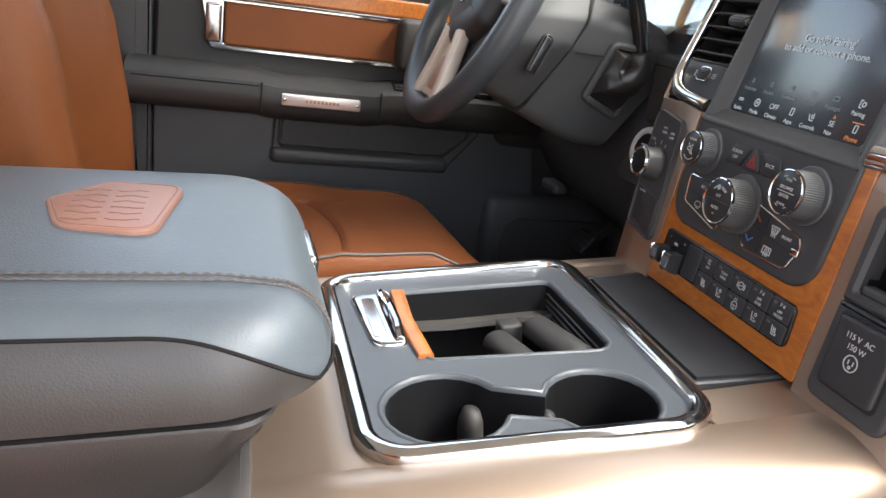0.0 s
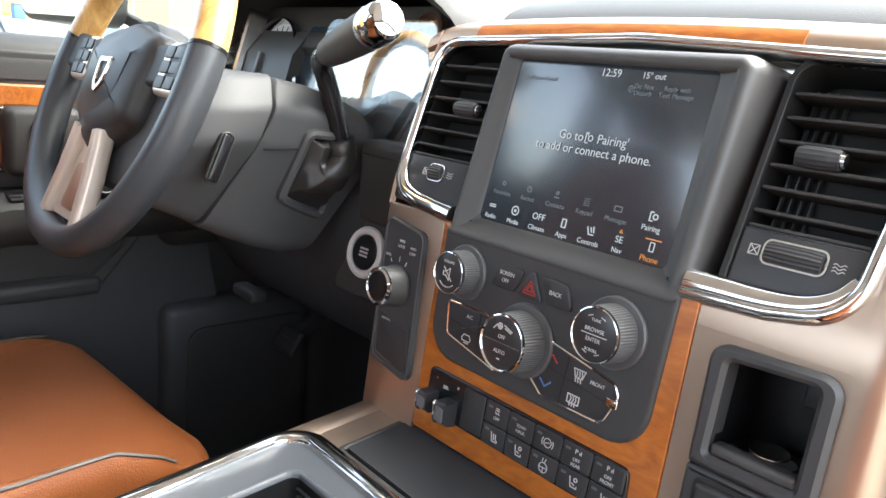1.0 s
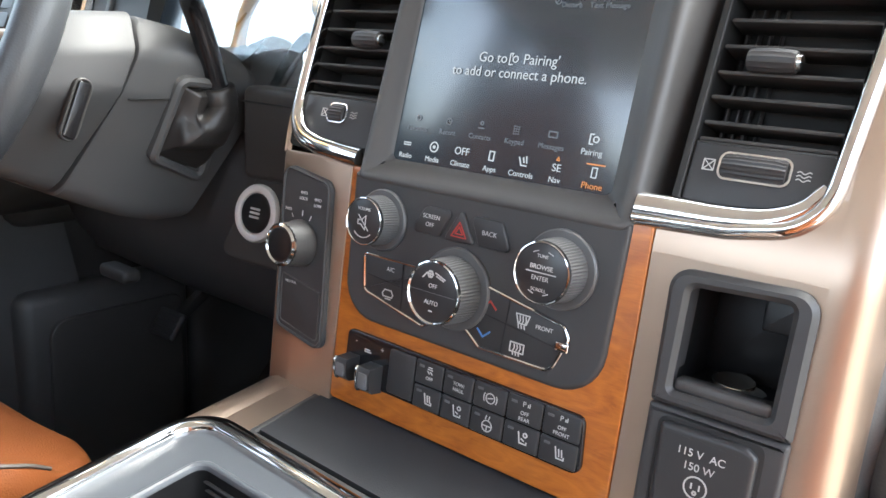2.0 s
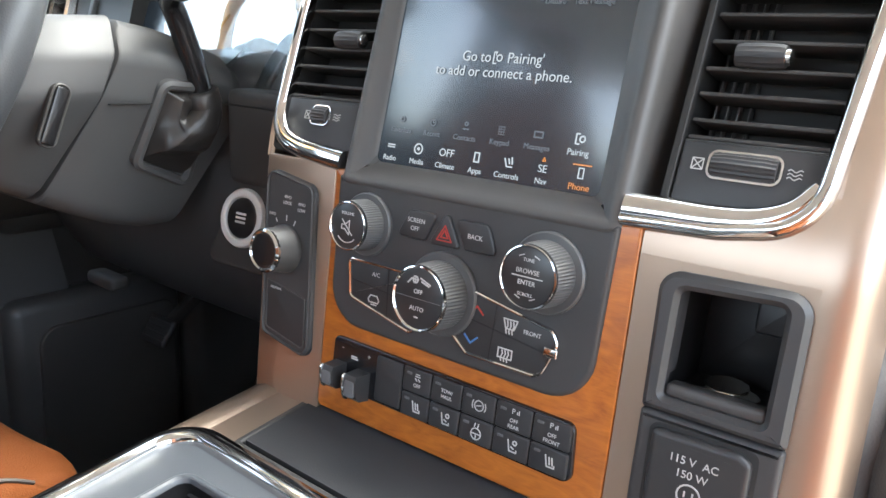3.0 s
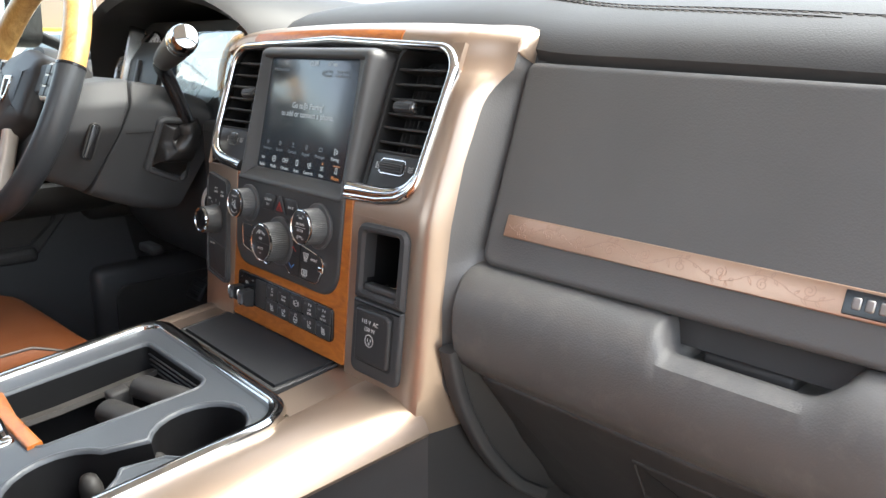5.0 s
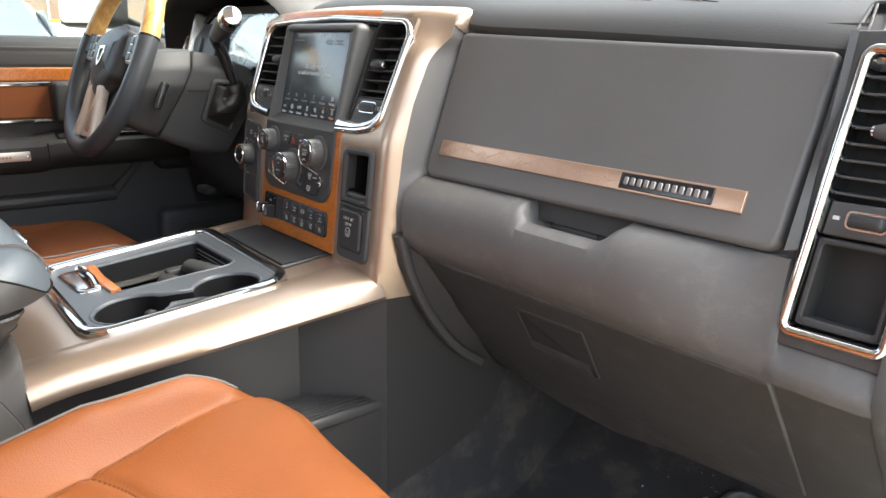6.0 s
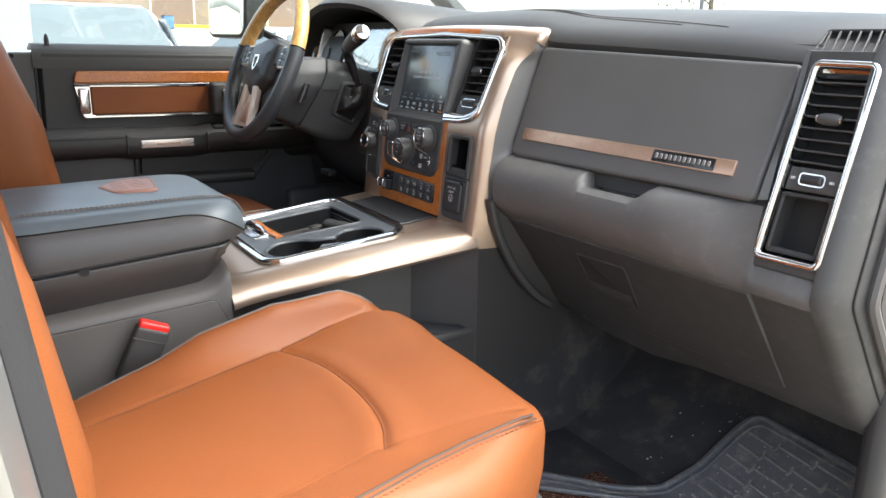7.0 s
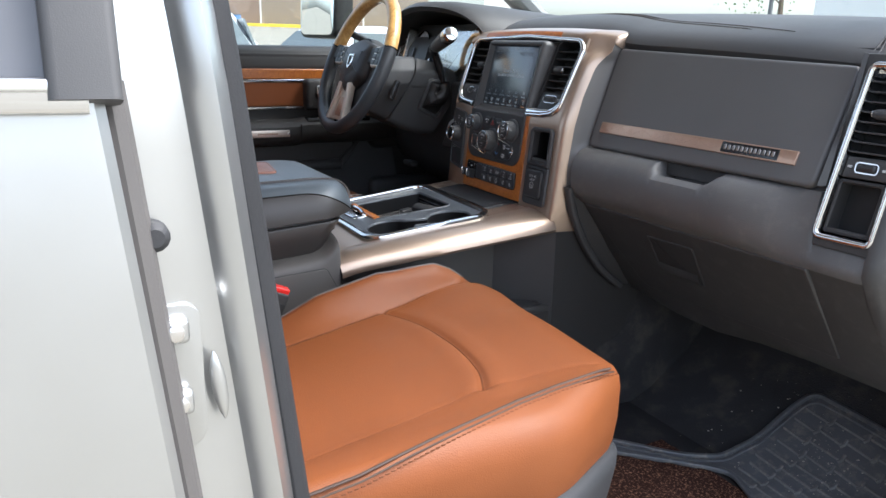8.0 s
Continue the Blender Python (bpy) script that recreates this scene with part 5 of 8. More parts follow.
    kr = knob(0.0695, 0.5515, 0.0190, 0.024, (("TUNE", 0, 0.0098, 0.0040), ("BROWSE", 0, 0.0032, 0.0054), ("ENTER", 0, -0.0034, 0.0054), ("SCROLL", 0, -0.0102, 0.0040)), True)
    part("knob_icon", lines([[(-0.010, 0.0), (0.010, 0.0)], circle(0, 0, 0.0132, 6, 60, 75), circle(0, 0, 0.0132, 6, 105, 120), circle(0, 0, 0.0132, 6, 240, 255), circle(0, 0, 0.0132, 6, 285, 300)], 0.0006, P(0.0695, 0.5515, 0.0283)), PRINT, kr, smooth=0)
    kc = knob(-0.0055, 0.5215, 0.0215, 0.026, (("OFF", 0, 0.0045, 0.0056), ("AUTO", 0, -0.0065, 0.0056)), True)
    part("knob_icon", lines([[(-0.018, 0), (0.018, 0)]], 0.0004, P(-0.0055, 0.5215, 0.0303)), PLASTIC_GREY, kc, smooth=0)
    part("knob_icon", lines([circle(-0.003, 0.012, 0.0022, 6), [(-0.003, 0.0098), (-0.003, 0.0142)], [(-0.0052, 0.012), (-0.0008, 0.012)], [(-0.009, 0.009), (-0.006, 0.0125)], [(0.001, 0.0135), (0.009, 0.0105)], [(0.002, 0.0115), (0.008, 0.0095)], [(-0.0012, -0.012), (0.0012, -0.012)]], 0.0009, P(-0.0055, 0.5215, 0.0303)), PRINT, kc, smooth=0)
    # three keys under the screen
    b1 = part("screen_off_key", plate(arc_poly([(-0.0485, cw(0.5535), 0.003), (-0.0240, cw(0.5535), 0.002), (-0.0150, cw(0.5725), 0.003), (-0.0385, cw(0.5725), 0.005)], 4), 0, 0.0012, C0, top=0.0062), SWITCH, s)
    letters("key_text", "SCREEN", 0.0042, P(-0.0318, 0.5658, 0.0063), PRINT, b1)
    letters("key_text", "OFF", 0.0042, P(-0.0325, 0.5603, 0.0063), PRINT, b1)
    b2 = part("hazard_key", plate(arc_poly([(-0.0205, cw(0.5528), 0.002), (0.0050, cw(0.5528), 0.002), (-0.0060, cw(0.5735), 0.004), (-0.0095, cw(0.5735), 0.004)], 4), 0, 0.0012, C0, top=0.0062), SWITCH, s)
    part("key_icon", lines([[(-0.006, -0.004), (0.006, -0.004), (0, 0.006), (-0.006, -0.004)], [(-0.003, -0.002), (0.003, -0.002), (0, 0.003), (-0.003, -0.002)]], 0.0008, P(-0.0077, 0.5605, 0.0063)), PRINT_RED, b2, smooth=0)
    b3 = part("back_key", plate(arc_poly([(0.0085, cw(0.5535), 0.002), (0.0335, cw(0.5535), 0.003), (0.0250, cw(0.5725), 0.005), (0.0, cw(0.5725), 0.003)], 4), 0, 0.0012, C0, top=0.0062), SWITCH, s)
    letters("key_text", "BACK", 0.0045, P(0.0165, 0.5630, 0.0063), PRINT, b3)
    # climate pads with chrome edges
    la = arc_poly([(-0.0870, cw(0.5010), 0.006), (-0.0240, cw(0.4870), 0.006), (-0.0240, cw(0.5300), 0.002), (-0.0910, cw(0.5300), 0.004)], 5)
    ra = arc_poly([(0.0040, cw(0.4985), 0.005), (0.0190, cw(0.4870), 0.006), (0.0740, cw(0.4870), 0.010), (0.0840, cw(0.5110), 0.006), (0.0790, cw(0.5190), 0.006), (0.0150, cw(0.5310), 0.003)], 5)
    for poly, keys in ((la, "l"), (ra, "r")):
        pad = part("climate_pad", plate(inset(poly, 0.0018), 0, 0.001, C0, top=0.0056), SWITCH, s, "black climate keys in a chrome edge")
        part("pad_edge", frame_plate(poly, inset(poly, 0.0020), 0, 0.0007, C0, top=0.0066), CHROME, pad)
        h = 0.0058
        if keys == "l":
            part("pad_joint", lines([[(-0.085, cw(0.5150)), (-0.026, cw(0.5090))], [(-0.0520, cw(0.528)), (-0.0500, cw(0.495))]], 0.0006, shift(C0, 0, 0, h)), DARK, pad, smooth=0)
            letters("key_text", "A/C", 0.0044, P(-0.0630, 0.5220, h), PRINT, pad)
            part("key_icon", lines([[(-0.005, 0), (-0.003, 0.003), (0.003, 0.003), (0.005, 0), (0.004, -0.002), (-0.004, -0.002), (-0.005, 0)], [(-0.002, -0.0035), (0.003, -0.0035)]], 0.0008, P(-0.0635, 0.5040, h)), PRINT, pad, smooth=0)
            part("key_icon", lines([[(-0.004, -0.002), (0, 0.002), (0.004, -0.002)]], 0.0011, P(-0.0365, 0.5215, h)), PRINT_RED, pad, smooth=0)
            part("key_icon", lines([[(-0.004, 0.002), (0, -0.002), (0.004, 0.002)]], 0.0011, P(-0.0350, 0.4985, h)), PRINT_BLUE, pad, smooth=0)
        else:
            part("pad_joint", lines([[(0.0085, cw(0.5130)), (0.081, cw(0.5030))], [(0.0385, cw(0.526)), (0.0365, cw(0.489))]], 0.0006, shift(C0, 0, 0, h)), DARK, pad, smooth=0)
            part("key_icon", lines([[(-0.005, -0.002), (0, 0.0025), (0.005, -0.002)]], 0.0012, P(0.0240, 0.5180, h)), PRINT_RED, pad, smooth=0)
            part("key_icon", lines([[(-0.005, 0.002), (0, -0.0025), (0.005, 0.002)]], 0.0012, P(0.0215, 0.4985, h)), PRINT_BLUE, pad, smooth=0)
            fan = [[(-0.005, 0.004), (0.005, 0.004), (0.003, -0.002), (-0.003, -0.002), (-0.005, 0.004)]] + [[(a, 0.003), (a + 0.0006, 0.0), (a - 0.0006, -0.003), (a, -0.005)] for a in (-0.0022, 0, 0.0022)]
            part("key_icon", lines(fan, 0.0008, P(0.0495, 0.5140, h)), PRINT, pad, smooth=0)
            letters("key_text", "FRONT", 0.0038, P(0.0655, 0.5130, h), PRINT, pad)
            fan = [[(-0.005, -0.003), (0.005, -0.003), (0.005, 0.003), (-0.005, 0.003), (-0.005, -0.003)]] + [[(a, 0.002), (a + 0.0006, 0.0), (a - 0.0006, -0.003), (a, -0.005)] for a in (-0.0022, 0, 0.0022)]
            part("key_icon", lines(fan, 0.0008, P(0.0480, 0.4960, h)), PRINT, pad, smooth=0)
            part("pad_clip", block(0.0745, 0.0840, cw(0.5020), cw(0.5085), 0.005, 0.0075, 0.0015, C0), CHROME, pad)
    # switch bank
    so = arc_poly([(-0.1010, cw(0.4305), 0.005), (0.1030, cw(0.4290), 0.007), (0.1005, cw(0.4665), 0.006), (-0.1000, cw(0.4690), 0.005)], 5)
    bank = part("switch_bank", plate(so, 0.002, 0.0012, C0, top=0.0035), GLOSS, s, "gloss black bank of switches")
    edges = (-0.0310, -0.0060, 0.0195, 0.0460, 0.0730, 0.1000)
    up_w = (("OFF",), ("TOW/", "HAUL"), (), ("OFF", "REAR"), ("OFF", "FRONT"))
    for k in range(5):
        a, b = edges[k] + 0.0005, edges[k + 1] - 0.0005
        for row, (z0, z1) in enumerate(((0.4485, 0.4655), (0.4310, 0.4475))):
            key = part("switch_key", plate(rrect(a, b, cw(z0), cw(z1), 0.0015, 3), 0, 0.001, C0, top=0.0050), SWITCH, bank)
            part("key_lamp", plate(rrect(a + 0.003, a + 0.0075, cw(z1) - 0.0048, cw(z1) - 0.0030, 0.0004, 2), 0, 0.0002, C0, top=0.0053), PLASTIC_GREY, key)
            xc = (a + b) / 2 + 0.001
            if row == 0:
                for i, w in enumerate(up_w[k]):
                    letters("key_text", w, 0.0035, P(xc, z0 + 0.0066 - i * 0.0040 - (0.0008 if len(up_w[k]) < 2 else -0.0006 if k > 2 else -0.003), 0.0052), PRINT, key)
                if k == 0:
                    part("key_icon", lines([[(-0.002, 0.0005), (0.002, 0.0005)], [(-0.0015, 0.002), (0.0015, 0.002)], [(-0.002, -0.001), (-0.0005, -0.0025)], [(0.0005, -0.001), (0.002, -0.0025)]], 0.0007, P(xc, z0 + 0.0118, 0.0052)), PRINT, key, smooth=0)
                if k == 2:
                    part("key_icon", lines([circle(0, 0, 0.0034, 14), circle(0, 0, 0.0052, 8, 150, 210), circle(0, 0, 0.0052, 8, -30, 30), [(-0.0018, -0.0005), (0.0018, 0.0006)]], 0.0007, P(xc, z0 + 0.0085, 0.0052)), PRINT, key, smooth=0)
                if k > 2:
                    letters("key_text", "P", 0.0049, P(xc - 0.001, z0 + 0.0132, 0.0052), PRINT, key)
                    part("key_icon", lines([[(0.0018, -0.001), (0.0018, 0.0005)], [(0.003, -0.001), (0.003, 0.0015)]], 0.0006, P(xc, z0 + 0.013, 0.0052)), PRINT, key, smooth=0)
            elif k == 2:
                part("key_icon", lines([circle(0, -0.001, 0.0038, 14), [(-0.0036, -0.001), (0.0036, -0.001)], [(0, -0.001), (0, -0.0045)], [(-0.0016, 0.0035), (-0.0010, 0.006)], [(0.0010, 0.0035), (0.0016, 0.006)]], 0.0007, P(xc, z0 + 0.0080, 0.0052)), PRINT, key, smooth=0)
            else:
                st = [[(-0.0025, 0.004), (-0.001, -0.003), (0.004, -0.003), (0.004, -0.0015)]]
                st += [[(0.000, 0.003), (0.0008, -0.0015)], [(0.002, 0.003), (0.0028, -0.0015)]] if k in (0, 4) else [circle(0.0025, 0.003, 0.0014, 7), [(0.0, 0.0), (0.002, -0.001)]]
                part("key_icon", lines(st, 0.0008, P(xc, z0 + 0.0080, 0.0052)), PRINT, key, smooth=0)
    part("blank_key", plate(arc_poly([(-0.0560, cw(0.4325), 0.002), (-0.0320, cw(0.4325), 0.001), (-0.0320, cw(0.4655), 0.001), (-0.0560, cw(0.4655), 0.002)], 3), 0, 0.001, C0, top=0.0048), SWITCH, bank)
    for k, (x, w, z0, z1) in enumerate(((-0.0910, 0.0056, 0.4320, 0.4510), (-0.0680, 0.0062, 0.4290, 0.4500))):
        prof = [(cw(z0), 0.003), (cw(z0) + 0.001, 0.0130), (cw(z0) + 0.004, 0.0165), (cw(z1) - 0.004, 0.0185), (cw(z1) - 0.001, 0.0170), (cw(z1), 0.003)]
        tog = part("brake_toggle", rings(bmesh.new(), [[(x + s_ * w, p, q) for p, q in prof] for s_ in (-1, -0.8, 0.8, 1)], C0), SWITCH, bank, "black toggle with chrome edges")
        path = [tuple(C0 @ Vector((x - w, c_[0], c_[1] + 0.0002))) for c_ in curve_through([(p, q, 0) for p, q in prof[1:5]], 4)]
        part("toggle_edge", sweep(path, round_section(0.0012, 8), up=(1, 0, 0)), CHROME, tog)
        part("toggle_face", plate(rrect(x - w * 0.72, x + w * 0.72, cw(z0) + 0.0045, cw(z1) - 0.0045, 0.0015, 3), 0, 0.0004, C0, top=0.0188), PLASTIC_GREY, tog)
    letters("key_text", "-", 0.0055, P(-0.0900, 0.4620, 0.0037), PRINT, bank)
    letters("key_text", "+", 0.0055, P(-0.0640, 0.4610, 0.0037), PRINT, bank)
    part("key_icon", lines([[(-0.003, 0), (0.003, 0)], [(-0.003, 0.0015), (0.002, 0.0015)]], 0.0010, P(-0.0780, 0.4560, 0.0037)), PRINT, bank, smooth=0)
    # taupe panel with pocket and outlet, right of the wood
    po = arc_poly([(0.1375, cw(0.4130), 0.010), (0.2130, cw(0.4130), 0.010), (0.2140, cw(0.5705), 0.012), (0.1365, cw(0.5685), 0.012)], 6)
    pan_o = arc_poly([(0.1222, cw(0.372), 0.001), (0.2150, cw(0.372), 0.001), (0.2150, cw(0.5738), 0.0003), (0.1222, cw(0.5738), 0.0003)], 6)
    part("surround_panel", frame_plate(pan_o, inset(po, 0.001), 0.006, 0.0001, C0, top=-0.0001), TAUPE, s)
    split = cw(0.4915)
    fr = part("pocket_frame", frame_plate(arc_poly([(0.1375, split, 0.002), (0.2135, split, 0.002), (0.2140, cw(0.5705), 0.012), (0.1365, cw(0.5685), 0.012)], 6), arc_poly([(0.1480, cw(0.5000), 0.003), (0.2010, cw(0.5005), 0.003), (0.2020, cw(0.5620), 0.004), (0.1490, cw(0.5595), 0.004)], 6), 0.012, 0.003, C0, top=0.0055), CONTROL, s, "black open coin pocket")
    part("pocket_lip", block(0.1484, 0.2015, cw(0.4996), cw(0.5075), -0.0100, 0.0016, 0.0025, C0), PLASTIC_SOFT, fr, "raised front lip of the pocket")
    part("pocket_end", block(0.176, 0.2005, cw(0.534), cw(0.558), -0.0545, -0.0500, 0.002, C0), SWITCH, fr, "dark grey plate at the back of the pocket")
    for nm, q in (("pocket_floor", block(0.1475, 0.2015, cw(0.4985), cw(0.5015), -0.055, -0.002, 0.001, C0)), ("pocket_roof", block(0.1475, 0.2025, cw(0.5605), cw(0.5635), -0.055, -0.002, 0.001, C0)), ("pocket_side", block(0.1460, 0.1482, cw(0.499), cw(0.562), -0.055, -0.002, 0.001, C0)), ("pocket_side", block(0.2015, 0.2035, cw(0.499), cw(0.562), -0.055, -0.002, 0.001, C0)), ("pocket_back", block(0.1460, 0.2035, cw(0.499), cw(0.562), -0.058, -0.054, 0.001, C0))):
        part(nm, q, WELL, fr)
    for k, (x, y) in enumerate(((0.168, -0.012), (0.181, -0.018), (0.173, -0.026))):
        cn = thing("coin", "silver coin lying in the dash pocket", "coin", "coins")
        part("disc", lathe([(0.0115, 0), (0.0120, 0.0004), (0.0120, 0.0014), (0.0115, 0.0018)], C0 @ Matrix.Translation((x, cw(0.5018) + 0.0018 * k + 0.0004, y)) @ Matrix.Rotation(radians(-90 + 4 * k), 4, "X"), 28), COIN, cn)
    lo = part("outlet_frame", plate(arc_poly([(0.1375, cw(0.4130), 0.010), (0.2130, cw(0.4130), 0.010), (0.2135, split - 0.0008, 0.002), (0.1375, split - 0.0008, 0.002)], 5), 0.012, 0.003, C0, top=0.0050), CONTROL, s)
    fl = part("outlet_flap", plate(arc_poly([(0.1480, cw(0.4285), 0.005), (0.2005, cw(0.4285), 0.005), (0.2005, cw(0.4800), 0.004), (0.1940, cw(0.4845), 0.004), (0.1470, cw(0.4835), 0.004)], 5), 0, 0.0030, C0, top=0.0092), SWITCH, lo, "black power outlet flap")
    gap_ = [(0.1455, cw(0.4260), 0.006), (0.2030, cw(0.4260), 0.006), (0.2030, cw(0.4870), 0.006), (0.1450, cw(0.4860), 0.006)]
    part("flap_gap", plate(arc_poly(gap_, 5), 0, 0.0002, C0, top=0.0053), DARK, lo)
    letters("outlet_text", "115 V  AC", 0.0062, P(0.1725, 0.4715, 0.0094), PRINT, lo)
    letters("outlet_text", "150 W", 0.0062, P(0.1725, 0.4640, 0.0094), PRINT, lo)
    part("outlet_icon", lines([circle(0, 0, 0.0062, 18), [(-0.0022, 0.002), (-0.0022, -0.0008)], [(0.0022, 0.002), (0.0022, -0.0008)], circle(0, -0.003, 0.0010, 6)], 0.0009, P(0.1725, 0.4530, 0.0094)), PRINT, lo, smooth=0)
    # taupe panel with the drive selector, left of the wood
    lt = arc_poly([(-0.188, cw(0.400), 0.004), (-0.1165, cw(0.405), 0.001), (-0.1165, cw(0.5925), 0.001), (-0.192, cw(0.5925), 0.004)], 3)
    part("surround_panel", plate(lt, 0.006, 0.0008, C0), TAUPE, s)
    slc = [(-0.1820, cw(0.4500), 0.009), (-0.1260, cw(0.4400), 0.009), (-0.1325, cw(0.5740), 0.010), (-0.1880, cw(0.5830), 0.010)]
    sel = part("drive_selector", plate(arc_poly(slc, 6), 0, 0.003, C0, top=0.004), CONTROL, s, "black drive selector panel with rotary knob")
    part("selector_rim", frame_plate(shrink(slc, 0.0008, 6), shrink(slc, 0.0034, 6), 0, 0.001, C0, top=0.0056), CONTROL, sel)
    wn_ = [(-0.1768, cw(0.4560), 0.004), (-0.1315, cw(0.4475), 0.004), (-0.1335, cw(0.4880), 0.002), (-0.1785, cw(0.4955), 0.002)]
    part("selector_key", plate(arc_poly(wn_, 4), 0, 0.0006, C0, top=0.0046), SWITCH, sel)
    part("key_rim", frame_plate(arc_poly(wn_, 4), shrink(wn_, 0.0010, 4), 0, 0.0004, C0, top=0.0052), PLASTIC_SOFT, sel)
    letters("selector_text", "NEUTRAL", 0.0030, P(-0.1665, 0.4895, 0.0050), PRINT, sel)
    part("selector_knob", lathe([(0.019, 0), (0.019, 0.004), (0.0175, 0.006), (0.0170, 0.018), (0.0155, 0.021)], P(-0.1600, 0.5220, 0.005), 48, rib=0.0006, rows=(1, 2, 3)), PLASTIC_SOFT, sel)
    part("selector_ring", lathe([(0.0165, 0.018), (0.0168, 0.0205), (0.0150, 0.022), (0.0130, 0.0205), (0.0130, 0.018)], P(-0.1600, 0.5220, 0.005), 40), CHROME, sel)
    part("selector_face", lathe([(0.0132, 0.018), (0.0132, 0.0212), (0.011, 0.0216)], P(-0.1600, 0.5220, 0.005), 32), GLOSS, sel)
    for w, x, z in (("2WD", -0.1765, 0.5470), ("4WD", -0.1600, 0.5620), ("LOCK", -0.1600, 0.5575), ("4WD", -0.1440, 0.5585), ("LOW", -0.1440, 0.5540)):
        letters("selector_text", w, 0.0035, P(x, z, 0.0053), PRINT, sel)
    part("selector_marks", lines([[(-0.1600, cw(0.5480)), (-0.1600, cw(0.5440))], [(-0.1500, cw(0.5450)), (-0.1515, cw(0.5415))], [(-0.1720, cw(0.5440)), (-0.1705, cw(0.5415))]], 0.0008, shift(C0, 0, 0, 0.0053)), PRINT, sel, smooth=0)
    # black flank between the stack and the glove box, and the lower tunnel side
    rows = []
    for z in np.linspace(0.405, 0.740, 40):
        e = flank_point(7, z) if z > 0.354 else (0.2435, 0.042, z)
        h = e[2]
        far = at_glove(h, -0.012) if h > 0.545 else float(np.interp(h, (0.30, 0.40, 0.44, 0.50, 0.53, 0.545), (0.14, 0.06, 0.03, 0.012, 0.022, 0.045)))
        far = max(far, e[1] + 0.002)
        x1 = max(0.2560, e[0] + 0.004)
        rows.append([(e[0] - 0.0005, e[1] + 0.0005, h), (e[0] + (x1 - e[0]) * 0.2, e[1] + (far - e[1]) * 0.35, h), (e[0] + (x1 - e[0]) * 0.52, e[1] + (far - e[1]) * 0.7, h), (x1, far, h), (max(0.282, x1 + 0.01), far + 0.012, h)])
    part("flank", sheet(rows, 0.004), VINYL, s, "black grained side of the stack")


stack()

# ---- centre console ----
K0 = Matrix(((1, 0, 0, 0), (0, 0.9936, -0.1132, -0.0282), (0, 0.1132, 0.9936, 0.4056), (0, 0, 0, 1)))


def kl(y):
    return (y + 0.0282) * 1.0065


